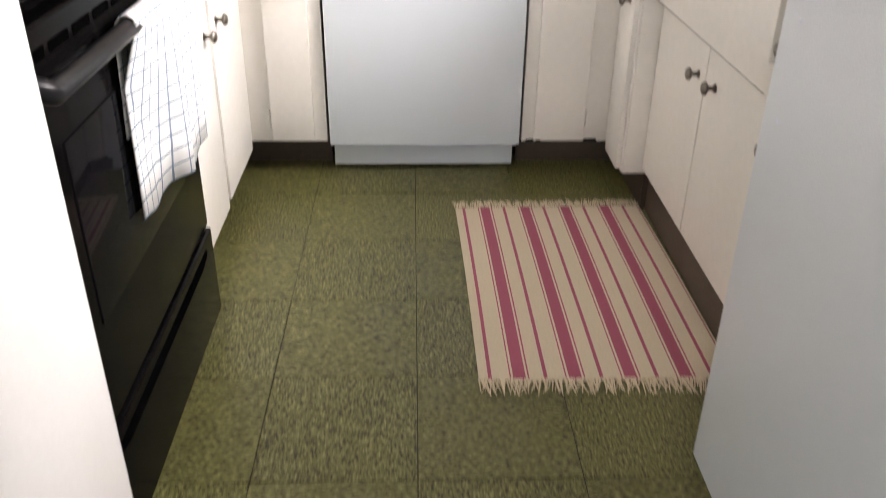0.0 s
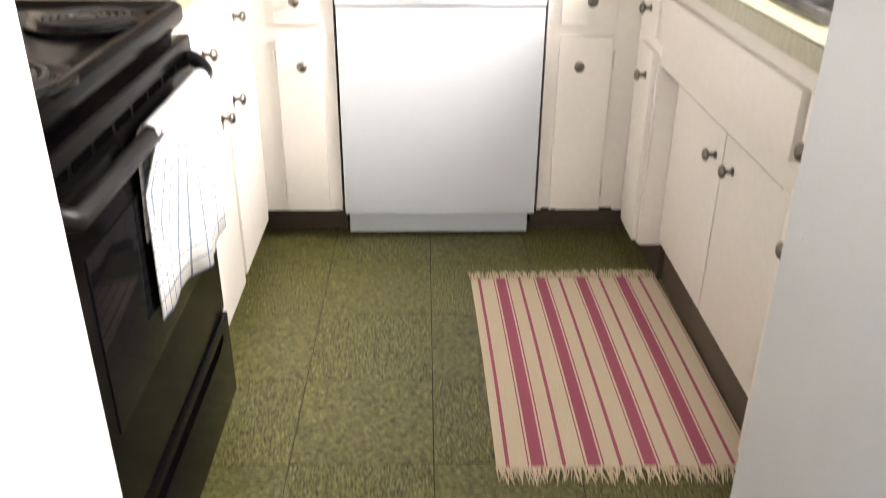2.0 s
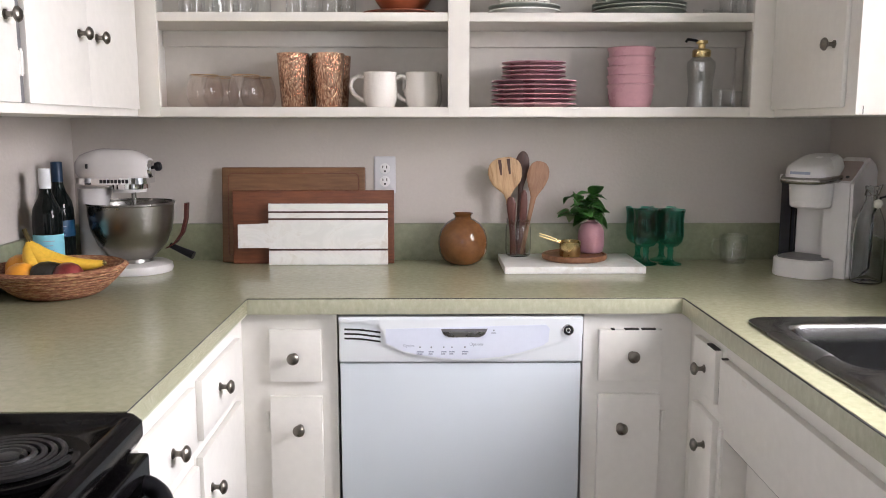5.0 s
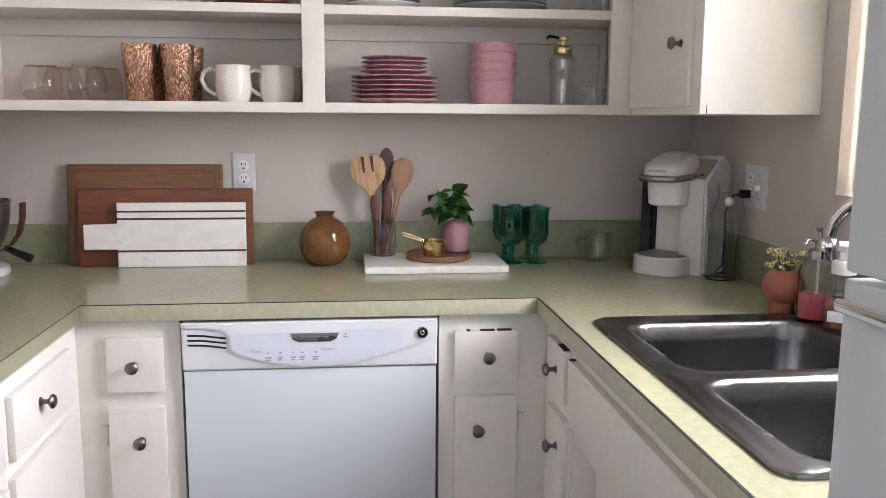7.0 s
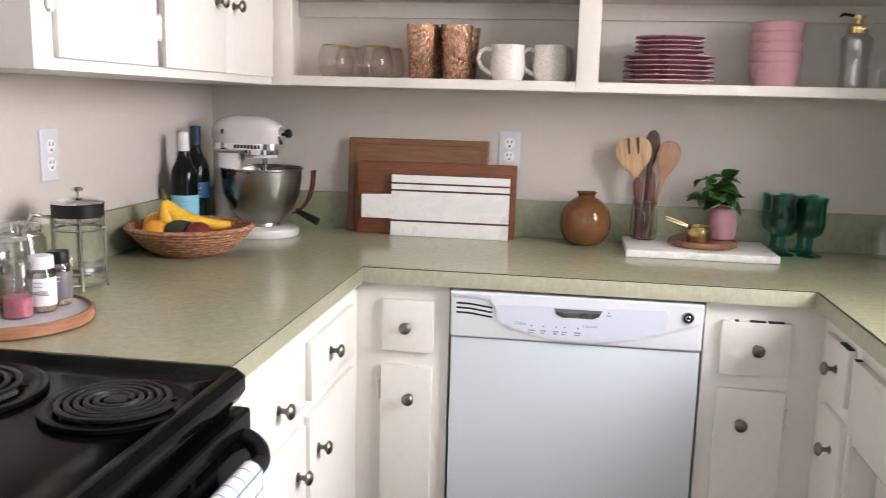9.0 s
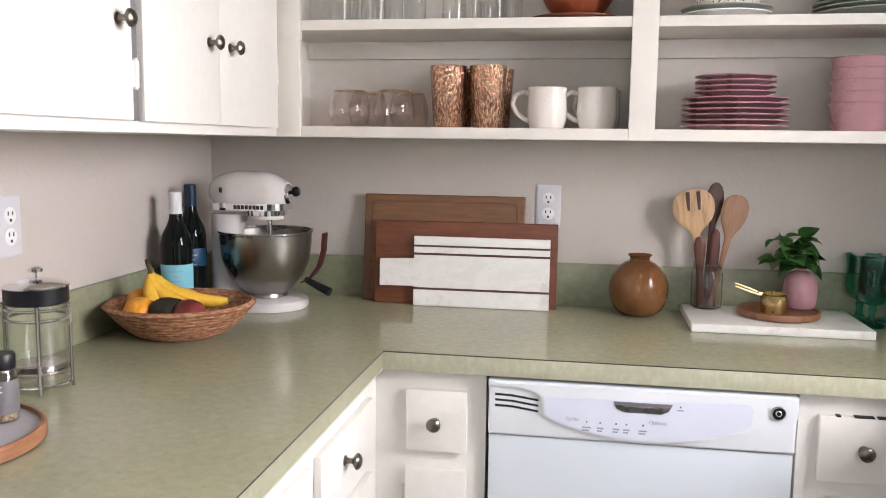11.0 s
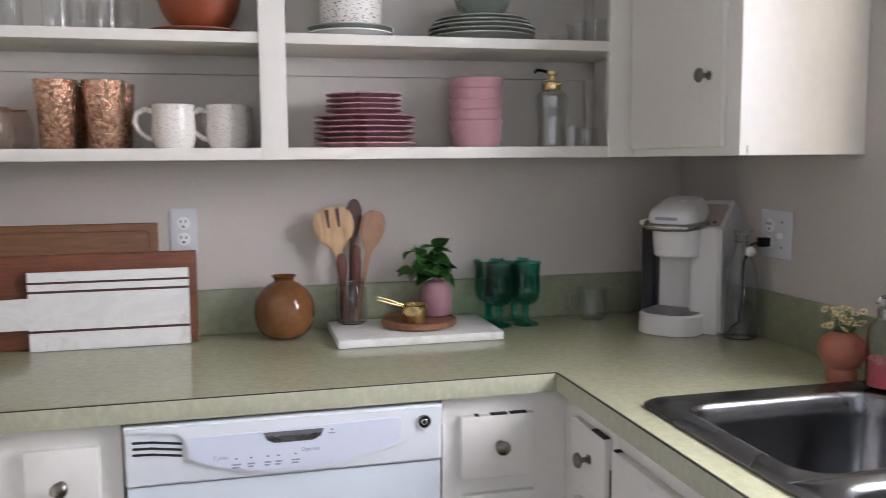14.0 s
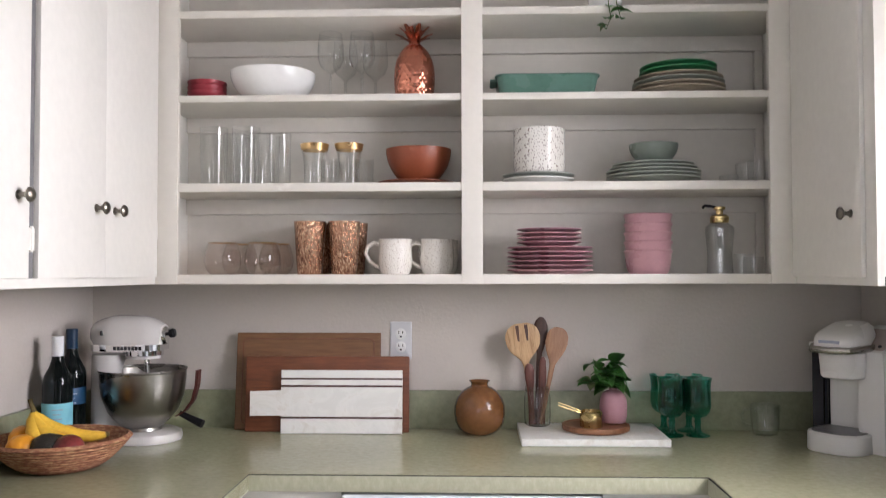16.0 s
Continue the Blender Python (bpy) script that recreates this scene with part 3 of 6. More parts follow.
for i in range(5):
    if first is None:
        bm = bmesh.new()
        pts = [(-0.04 + 0.08 * k / 6, 0.006 * math.sin(math.pi * k / 6)) for k in range(7)]
        loft([[(x, y + s * 0.0006, z) for x, y in pts for s in (1,)] + [(x, y - 0.0006, z) for x, y in pts[::-1]] for z in (0.012, WZ1 - WZ0 - 0.045)], bm)
        first = part("slat", bm, BLIND, blind)
        first.matrix_basis = pose(0, -0.040, 0, 0, 0, 64)
    else:
        again("slat", first, blind, pose(0, -0.040 - 0.036 * i, 0, 0, 0, 64 + random.uniform(-8, 8)))

# ---- worktop and splashback ----
CT = 0.914
worktop = thing("worktop", pose(0, -0.3, CT), "worn pale green laminate U-shaped kitchen worktop", "worktop")
xs, ys = [XW, -0.519, 0.544, 0.632, 1.075, XE], [-1.984, -1.625, -1.408, -0.882, -0.596, 0.0]


def top_cell(i, j):
    if j == 4:
        return True
    if i == 0:
        return j in (2, 3)
    return i in (2, 4) or (i == 3 and j in (0, 3))


wpart("top", cells(xs, ys, top_cell, 0.878, CT), LAMINATE, worktop)
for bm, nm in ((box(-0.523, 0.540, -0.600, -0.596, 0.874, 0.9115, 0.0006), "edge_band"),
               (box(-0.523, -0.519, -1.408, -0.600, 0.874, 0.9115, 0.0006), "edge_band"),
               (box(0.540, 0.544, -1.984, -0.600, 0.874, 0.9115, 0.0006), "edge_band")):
    wpart(nm, bm, EDGEBAND_LIT, worktop, "green laminate edge band, lightened as its lit face")
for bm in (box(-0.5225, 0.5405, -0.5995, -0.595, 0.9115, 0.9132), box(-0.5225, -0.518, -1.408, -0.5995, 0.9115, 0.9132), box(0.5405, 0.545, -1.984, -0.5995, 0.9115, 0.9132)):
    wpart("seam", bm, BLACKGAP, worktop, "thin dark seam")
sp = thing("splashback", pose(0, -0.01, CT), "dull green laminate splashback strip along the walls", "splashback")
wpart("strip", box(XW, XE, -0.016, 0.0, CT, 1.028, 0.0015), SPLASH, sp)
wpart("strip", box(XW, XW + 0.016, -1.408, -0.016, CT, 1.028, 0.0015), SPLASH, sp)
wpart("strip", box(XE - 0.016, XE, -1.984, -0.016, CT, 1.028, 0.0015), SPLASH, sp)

# ---- base cabinets ----
KNOB = mesh_of("knob", lathe([(0.0, 0.0), (0.0095, 0.0), (0.0095, 0.002), (0.006, 0.004), (0.0048, 0.009), (0.0055, 0.015), (0.011, 0.019), (0.0148, 0.022), (0.0150, 0.025), (0.012, 0.029), (0.006, 0.0315), (0.0, 0.032)], 20), NICKEL)
bm = tube([(0, 0, -0.026), (0, 0, 0.026)], 0.0042, 8)
box(-0.011, 0.0, -0.001, 0.0022, -0.022, 0.022, 0, bm)
box(0.0, 0.011, -0.001, 0.0022, -0.022, 0.022, 0, bm)
HINGE = mesh_of("hinge", bm, CABINET)
TURN_TO = {"S": (90, 0), "E": (90, 90), "W": (90, -90)}     # the way a front faces


class Run:
    """A row of cabinet fronts in one plane. u runs along it (world x for S, world y for E and W)."""

    def __init__(self, face, plane):
        self.face, self.p = face, plane

    def slab(self, u0, u1, z0, z1, t, b=0.003, back=0.0):
        s = {"S": -1, "E": 1, "W": -1}[self.face]
        a, c = sorted((self.p - s * back, self.p + s * t))
        return box(u0, u1, a, c, z0, z1, b) if self.face == "S" else box(a, c, u0, u1, z0, z1, b)

    def at(self, u, z, out):
        s = {"S": -1, "E": 1, "W": -1}[self.face]
        return (u, self.p + s * out, z) if self.face == "S" else (self.p + s * out, u, z)

    def put(self, name, data, parent, u, z, out, label="", knob=True):
        top = parent
        while top.parent:
            top = top.parent
        o = new(name, data)
        o.parent = parent
        rx, rz = TURN_TO[self.face] if knob else (0, TURN_TO[self.face][1])
        o.matrix_basis = top.matrix_basis.inverted() @ pose(*self.at(u, z, out), rx, 0, rz)
        return tagged(o, label)

    def front(self, kind, parent, u0, u1, z0, z1, knob, hinges=(), t=0.017, b=0.0035):
        f = wpart(kind, self.slab(u0, u1, z0, z1, t, b), CABINET, parent)
        if knob:
            self.put("knob", KNOB, f, knob[0], knob[1], t, "aged nickel knob")
        for u, z in hinges:
            self.put("hinge", HINGE, f, u, z, 0.006, "paint-covered hinge", knob=False)
        return f


def cabinet(name, at, label, body):
    ob = thing(name, pose(*at), label, "cabinet", "kitchen base cabinets")
    for b, nm, m in body:
        wpart(nm, b, m, ob)
    return ob


BY, BZ0, BZ1 = -0.570, 0.115, 0.874
S, E, W = Run("S", BY), Run("E", -0.542), Run("W", 0.575)
c = cabinet("base_cabinet", (-0.43, -0.3, 0), "narrow cream-painted base cabinet with one drawer and door", [(box(-0.542, -0.306, BY, -0.02, BZ0, BZ1, 0.001), "body", CABINET), (box(-0.60, -0.306, -0.452, -0.437, 0.0, BZ0 - 0.001), "kick_board", KICK)])
S.front("drawer", c, -0.472, -0.344, 0.700, 0.832, (-0.410, 0.765))
S.front("door", c, -0.474, -0.344, 0.121, 0.663, (-0.400, 0.582), ((-0.481, 0.594), (-0.481, 0.192)))
c = cabinet("base_cabinet", (0.43, -0.3, 0), "narrow cream-painted base cabinet with chipped drawer and door", [(box(0.306, 0.575, BY, -0.02, BZ0, BZ1, 0.001), "body", CABINET), (box(0.306, 0.64, -0.452, -0.437, 0.0, BZ0 - 0.001), "kick_board", KICK)])
dr = S.front("drawer", c, 0.342, 0.499, 0.700, 0.830, (0.424, 0.767))
for u0, u1 in ((0.405, 0.440), (0.447, 0.482), (0.372, 0.380)):
    wpart("paint_chip", S.slab(u0, u1, 0.8295, 0.8325, 0.0165, 0, -0.004), BLACKGAP, dr, "dark chipped paint")
S.front("door", c, 0.343, 0.499, 0.125, 0.665, (0.400, 0.583), ((0.506, 0.594), (0.506, 0.195)))
for u0, u1 in ((0.320, 0.345), (0.352, 0.366), (0.505, 0.545)):
    wpart("paint_chip", S.slab(u0, u1, BZ0 - 0.001, BZ0 + random.uniform(0.004, 0.010), 0.0012, 0, 0.002), BLACKGAP, c, "dark chipped paint")
c = cabinet("base_cabinet", (-0.85, -0.5, 0), "white-painted corner base cabinet with a drawer over a door", [(box(XW, -0.542, -1.006, -0.018, BZ0, BZ1, 0.001), "body", CABINET), (box(-0.615, -0.60, -1.006, -0.505, 0.0, BZ0 - 0.001), "kick_board", KICK)])
E.front("drawer", c, -0.983, -0.645, 0.702, 0.828, (-0.850, 0.773), t=0.015)
E.front("door", c, -0.996, -0.648, 0.118, 0.673, (-0.942, 0.587), ((-0.640, 0.60), (-0.640, 0.19)), t=0.015)
c = cabinet("base_cabinet", (-0.85, -1.15, 0), "white-painted base cabinet with a drawer beside the stove", [(box(XW, -0.542, -1.404, -1.007, BZ0, BZ1, 0.001), "body", CABINET), (box(-0.615, -0.60, -1.404, -1.007, 0.0, BZ0 - 0.001), "kick_board", KICK)])
E.front("drawer", c, -1.345, -1.027, 0.706, 0.829, (-1.183, 0.757), t=0.015)
E.front("door", c, -1.345, -1.022, 0.105, 0.668, (-1.078, 0.580), t=0.015)
wpart("worn_strip", E.slab(-1.19, -0.815, 0.8690, 0.8725, 0.0025, 0, 0.002), GREYPL, c, "bare grey edge under the worktop")
c = cabinet("base_cabinet", (0.85, -0.4, 0), "narrow cream-painted corner base cabinet with drawer and door", [(box(0.575, XE, -0.824, -0.018, BZ0, BZ1, 0.001), "body", CABINET), (box(0.64, 0.655, -0.824, -0.505, 0.0, BZ0 - 0.001), "kick_board", KICK)])
dr = W.front("drawer", c, -0.797, -0.640, 0.709, 0.833, (-0.728, 0.773))
wpart("paint_chip", W.slab(-0.792, -0.735, 0.8325, 0.8355, 0.016, 0, -0.003), BLACKGAP, dr, "dark chipped paint")
wpart("paint_chip", W.slab(-0.7982, -0.7958, 0.712, 0.775, 0.006, 0, -0.001), BLACKGAP, dr, "dark chipped paint")
W.front("door", c, -0.797, -0.645, 0.118, 0.670, (-0.747, 0.597), ((-0.637, 0.60), (-0.637, 0.19)))
wpart("trim", W.slab(-0.822, -0.804, 0.118, 0.660, 0.006, 0.002), CABINET, c)
# sink base: a long false front over two set-back doors
c = cabinet("sink_cabinet", (0.85, -1.28, 0), "cream-painted sink cabinet with a false front and recessed doors", [(box(0.6005, XE, -1.708, -0.825, 0.644, 0.674, 0.001), "top_rail", CABINET), (box(0.575, 0.600, -1.708, -0.825, 0.642, BZ1, 0.001), "body", CABINET), (box(0.642, XE, -1.708, -0.826, BZ0, 0.6435, 0.001), "lower_body", CABINET), (box(0.655, 0.67, -1.708, -0.825, 0.0, BZ0 - 0.001), "kick_board", KICK)])
f = W.front("false_front", c, -1.698, -0.826, 0.704, 0.826, None, t=0.017)
wpart("paint_chip", W.slab(-0.985, -0.960, 0.808, 0.818, 0.0176, 0, 0.0), SHELFPAINT, f, "lifted flake of paint")
wpart("paint_chip", W.slab(-0.845, -0.833, 0.8255, 0.828, 0.016, 0, -0.003), BLACKGAP, f, "dark chipped paint")
R2 = Run("W", 0.642)
# near-black strips that draw the shade in the gaps of the sink front
wpart("gap", box(0.577, 0.600, -1.660, -0.827, 0.6395, 0.6416), BLACKGAP, c, "dark strip for the shade under the rail")
wpart("gap", box(0.6400, 0.6425, -1.2295, -1.2235, 0.136, 0.637), BLACKGAP, c, "dark strip for the shade between the doors")
R2.front("door", c, -1.224, -0.832, 0.135, 0.638, (-1.179, 0.525), ((-0.829, 0.57),), 0.015)
R2.front("door", c, -1.620, -1.229, 0.135, 0.638, (-1.297, 0.529), (), 0.015)
c = cabinet("base_cabinet", (0.85, -1.88, 0), "narrow white-painted base cabinet with drawer beside the fridge", [(box(0.575, XE, -1.980, -1.709, BZ0, BZ1, 0.001), "body", CABINET), (box(0.64, 0.655, -1.980, -1.709, 0.0, BZ0 - 0.001), "kick_board", KICK)])
W.front("drawer", c, -1.970, -1.730, 0.704, 0.828, (-1.785, 0.753))
W.front("door", c, -1.970, -1.730, 0.118, 0.668, (-1.790, 0.585))

# ---- wall cabinets ----
UB = 1.352
E2, W2 = Run("E", -0.873), Run("W", 0.873)
uc = thing("wall_cabinet", pose(-1.02, -0.65, UB), "white-painted wall cabinet with three flat doors", "cabinet", "wall cabinets")
wpart("body", box(XW, -0.873, -1.328, 0.0, UB, CEIL, 0.002), CABINET, uc)
E2.front("door", uc, -0.6040, -0.284, 1.372, 2.40, (-0.556, 1.533), ((-0.277, 1.50),), 0.012, 0.0007)
E2.front("door", uc, -0.908, -0.6043, 1.372, 2.40, (-0.655, 1.533), ((-0.925, 1.45),), 0.012, 0.0007)
E2.front("door", uc, -1.276, -0.942, 1.372, 2.40, (-0.985, 1.533), ((-1.284, 1.47),), 0.012)
wpart("gap_strip", E2.slab(-0.9405, -0.9095, 1.372, 2.40, 0.0015, 0, 0.002), GREYPL, uc, "dark grey strip between doors")
uc = thing("wall_cabinet", pose(1.02, -0.36, UB), "white-painted wall cabinet with one flat door", "cabinet", "wall cabinets")
wpart("body", box(0.873, XE, -0.716, 0.0, UB, CEIL, 0.002), CABINET, uc)
W2.front("door", uc, -0.668, -0.268, 1.370, 2.40, (-0.620, 1.515), ((-0.262, 1.46),), 0.012)
wpart("paint_chip", box(0.889, 0.890, -0.7172, -0.7155, UB + 0.001, UB + 0.02), BLACKGAP, uc, "hairline crack")

sh = thing("open_shelves", pose(0, -0.13, UB), "white-painted open wall shelves in two bays", "shelves", "wall cabinets")
FY = -0.264
wpart("back_panel", box(-0.873, 0.873, -0.006, 0.0, UB, CEIL), SHELFBACK_DIM, sh)
wpart("bottom_shelf", box(-0.873, 0.873, FY + 0.018, -0.006, UB, 1.374, 0.001), SHELFPAINT, sh)
wpart("bottom_rail", box(-0.812, 0.806, FY, FY + 0.018, UB, 1.3785, 0.0015), SHELFPAINT, sh)
for x0, x1 in ((-0.873, -0.812), (-0.026, 0.032), (0.806, 0.873)):
    wpart("stile", box(x0, x1, FY - 0.0015, FY + 0.018, UB, CEIL, 0.0015), SHELFPAINT, sh)
wpart("divider", box(-0.006, 0.012, FY + 0.018, -0.006, 1.374, CEIL), SHELFPAINT, sh)
for za, zb in ((1.607, 1.631), (1.857, 1.876), (2.092, 2.113)):
    for x0, x1 in ((-0.873, -0.006), (0.012, 0.873)):
        wpart("shelf", box(x0, x1, FY + 0.003, -0.006, za, zb, 0.0015), SHELFPAINT, sh)
        wpart("cleat", box(x0 + 0.001, x1 - 0.001, -0.024, -0.006, za - 0.046, za, 0.0015), SHELFBACK_DIM, sh)
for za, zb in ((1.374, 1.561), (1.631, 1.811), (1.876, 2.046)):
    wpart("side_cleat", box(0.848, 0.872, -0.024, -0.006, za, zb, 0.0015), SHELFBACK_DIM, sh)

# ---- dishwasher ----
dw = thing("dishwasher", pose(0, -0.3, 0), "white built-in dishwasher with a curved control panel", "dishwasher")
wpart("body", box(-0.300, 0.300, -0.560, -0.02, 0.115, 0.8705), BLACKGAP, dw, "dark tub body")
wpart("toe_panel", box(-0.292, 0.286, -0.512, -0.498, 0.012, 0.098, 0.002), DWWHITE, dw)
wpart("toe_lip", box(-0.300, 0.294, -0.545, -0.500, 0.088, 0.106, 0.004), PALEGREY, dw)
wpart("door", box(-0.2975, 0.2975, -0.588, -0.560, 0.110, 0.748, 0.004), DWWHITE, dw, "large flat white door panel")
panel = wpart("control_panel", box(-0.299, 0.299, -0.594, -0.560, 0.751, 0.867, 0.006, seg=3), APPLIANCE, dw)
# the lens-shaped swelling of the panel, and the printed fascia on it
swell = [(-0.299, 0.866), (-0.299, 0.853), (-0.235, 0.850), (-0.205, 0.845), (-0.193, 0.833), (-0.190, 0.797), (-0.150, 0.778), (-0.100, 0.765), (-0.035, 0.7555), (0.035, 0.7545), (0.095, 0.760), (0.150, 0.771), (0.210, 0.788), (0.260, 0.806), (0.299, 0.822), (0.299, 0.866)]
wpart("swelling", prism(swell, "y", -0.6005, -0.590, b=0.004), APPLIANCE, panel, "smooth white swelling of the panel")
face = [(-0.184, 0.838), (-0.184, 0.803), (-0.150, 0.785), (-0.100, 0.772), (-0.035, 0.763), (0.035, 0.762), (0.095, 0.767), (0.150, 0.779), (0.200, 0.795), (0.214, 0.805), (0.217, 0.838), (0.208, 0.848), (0.0, 0.842)]
wpart("fascia", prism(face, "y", -0.6015, -0.599, b=0.0004), PALEGREY, panel, "pale grey curved fascia")
wpart("handle_pocket", prism([(-0.052, 0.840), (-0.044, 0.822), (-0.030, 0.815), (0.045, 0.815), (0.060, 0.822), (0.068, 0.840)], "y", -0.6030, -0.592, b=0.002), GREYPL, panel, "dark recessed handle pocket")
wpart("handle_lip", prism([(-0.046, 0.8305), (-0.040, 0.824), (-0.028, 0.8185), (0.043, 0.8185), (0.055, 0.824), (0.061, 0.8305)], "y", -0.6045, -0.598, b=0.001), STEEL, panel)
for k in range(3):
    z = 0.838 - 0.0115 * k
    wpart("vent_slot", prism([(-0.285, z), (-0.25, z - 0.001), (-0.197, z - 0.008), (-0.197, z - 0.0125), (-0.25, z - 0.0055), (-0.285, z - 0.0045)], "y", -0.5948, -0.590), BLACKGAP, panel, "dark vent slot")
bd = lathe([(0, 0), (0.0135, 0), (0.0135, 0.003), (0.011, 0.004), (0.0, 0.004)], 24)
bd.transform(pose(0.262, -0.6005, 0.834, 90))
wpart("badge", bd, BLACKPL, panel, "round dark badge with a chrome rim")
bd = tube(arc((0.262, -0.6045, 0.834), 0.0125, 0, 360, 23)[:-1], 0.0013, 6, closed=True)
tube(arc((0.262, -0.6045, 0.834), 0.005, 0, 360, 11)[:-1], 0.0012, 5, bd, closed=True)
wpart("badge_ring", bd, CHROME, panel)
for x, w in ((-0.100, 0.017), (-0.073, 0.013), (-0.042, 0.013), (-0.022, 0.013), (0.010, 0.016)):
    for k, dz in enumerate((0.0, -0.0055)):
        wpart("printed_bar", box(x - w / 2, x + w / 2 - 0.003 * k, -0.6021, -0.6012, 0.779 + dz, 0.782 + dz), PRINT, panel)
    wpart("indicator", box(x - 0.0015, x + 0.0015, -0.6022, -0.6012, 0.7905, 0.7935), DARKPRINT, panel)
wpart("printed_bar", box(0.074, 0.086, -0.6021, -0.6012, 0.826, 0.8285), PRINT, panel)
wpart("indicator", box(0.0785, 0.0815, -0.6022, -0.6012, 0.8325, 0.8355), DARKPRINT, panel)
words("lettering", "Cycles", 0.0105, PRINT, panel, pose(-0.128, -0.3018, 0.796, 90))
words("lettering", "Options", 0.0105, PRINT, panel, pose(0.038, -0.3018, 0.799, 90))

# ---- range ----
st = thing("stove", pose(-0.82, -1.78, 0), "black electric stove with coil burners and oven", "stove")
Y0, Y1, XF = -2.168, -1.412, -0.485
wpart("body", box(-1.15, -0.52, Y0, Y1, 0.03, 0.885, 0.003), BLACK, st)
# a dished cooktop with a raised rim and a rounded front edge
cy, hy, cx, hx = (Y0 + Y1) / 2, (Y1 - Y0) / 2, (-1.15 - 0.490) / 2, (1.15 - 0.490) / 2
wpart("cooktop", loft([rrect(cx, cy, hx - 0.01, hy - 0.004, 0.012, 0.868), rrect(cx, cy, hx, hy, 0.014, 0.884), rrect(cx, cy, hx, hy, 0.016, 0.905), rrect(cx, cy, hx - 0.008, hy - 0.006, 0.016, 0.915), rrect(cx, cy, hx - 0.022, hy - 0.016, 0.016, 0.915), rrect(cx, cy, hx - 0.032, hy - 0.026, 0.02, 0.906), rrect(cx, cy, hx - 0.08, hy - 0.07, 0.02, 0.905)]), BLACK, st, "glossy black dished cooktop")


def burner(bx, by, r):
    pan = lathe([(r * 0.30, 0.0), (r * 0.6, 0.0005), (r * 1.02, 0.006), (r * 1.16, 0.0085), (r * 1.24, 0.0075), (r * 1.25, 0.002), (r * 1.20, 0.001)], 40, at=(bx, by, 0.9055))
    p = wpart("drip_pan", pan, BLACK, st, "black drip pan")
    turns = 5 if r > 0.075 else 4
    pts = []
    for i in range(turns * 26 + 1):
        a = 2 * math.pi * i / 26
        rad = r * 0.24 + (r - r * 0.24) * i / (turns * 26)
        pts.append((bx + rad * math.cos(a), by + rad * math.sin(a), 0.9175))
    wpart("coil", tube(pts, 0.0042, 6), COIL, p, "dark spiral heating coil")
    for k in range(3):
        a = radians(30 + 120 * k)
        wpart("coil_support", tube([(bx + r * 0.15 * math.cos(a), by + r * 0.15 * math.sin(a), 0.9115), (bx + r * 0.97 * math.cos(a), by + r * 0.97 * math.sin(a), 0.9115)], 0.0025, 5), COIL, p)
    wpart("centre_cap", lathe([(0, 0.0), (r * 0.2, 0.0), (r * 0.2, 0.0125), (r * 0.16, 0.014), (0, 0.014)], 20, at=(bx, by, 0.9065)), COIL, p)


burner(-0.603, -1.588, 0.078)
burner(-0.605, -1.972, 0.098)
burner(-0.845, -1.590, 0.098)
burner(-0.845, -1.972, 0.078)
door = wpart("oven_door", box(-0.519, XF, Y0 + 0.004, Y1 - 0.004, 0.262, 0.855, 0.006, seg=3), BLACK, st, "glossy black oven door")
wpart("door_glass", box(XF - 0.002, XF + 0.0025, Y0 + 0.13, Y1 - 0.13, 0.42, 0.70, 0.002), BLACKGLASS, door, "dark oven window")
for k in range(9):
    y = -1.46 - 0.082 * k
    wpart("vent_slot", box(XF - 0.002, XF + 0.001, y - 0.066, y, 0.812, 0.826), VENT, door, "dark vent slot")
bend = [(-0.482 + 0.030 * math.sin(radians(q)), 0.030 * math.cos(radians(q)), 0.814 - 0.024 * q / 90) for q in range(0, 91, 10)]
hp = [(XF - 0.004, -1.440, 0.814)] + [(x, -1.470 + y, z) for x, y, z in bend] + [(-0.452, -1.55 - 0.08 * k, 0.790) for k in range(6)] + [(x, -2.108 - y, z) for x, y, z in bend[::-1]] + [(XF - 0.004, -2.138, 0.814)]
wpart("handle", tube(hp, 0.0145, 14), BLACKPL, door, "thick curved black handle")
dr = wpart("drawer", box(-0.519, XF + 0.005, Y0 + 0.004, Y1 - 0.004, 0.045, 0.255, 0.006, seg=3), BLACK, st)
wpart("finger_slot", prism([(y, z) for y, z in ((-1.47, 0.222), (-1.482, 0.214), (-1.52, 0.205), (-2.04, 0.205), (-2.078, 0.214), (-2.09, 0.222), (-2.08, 0.232), (-1.48, 0.232))], "x", XF + 0.003, XF + 0.0055), VENT, dr, "recessed drawer pull")
for yy in (Y0 + 0.05, Y1 - 0.05):
    for xx in (-1.1, -0.57):
        wpart("foot", lathe([(0, 0), (0.018, 0), (0.018, 0.03), (0, 0.03)], 12, at=(xx, yy, 0)), BLACKPL, st)

# ---- towel on the oven handle ----
bm = bmesh.new()
uvl = bm.loops.layers.uv.new("UVMap")
NU, rows = 26, []
path = [(-0.477, 0.62), (-0.476, 0.65), (-0.474, 0.68), (-0.471, 0.76), (-0.467, 0.797), (-0.460, 0.8065), (-0.451, 0.8085), (-0.442, 0.8045), (-0.4345, 0.795), (-0.432, 0.76), (-0.429, 0.70), (-0.427, 0.64), (-0.424, 0.57), (-0.422, 0.50)]
dist, grid = [0.0], []
for a, c in zip(path, path[1:]):
    dist.append(dist[-1] + math.hypot(c[0] - a[0], c[1] - a[1]))
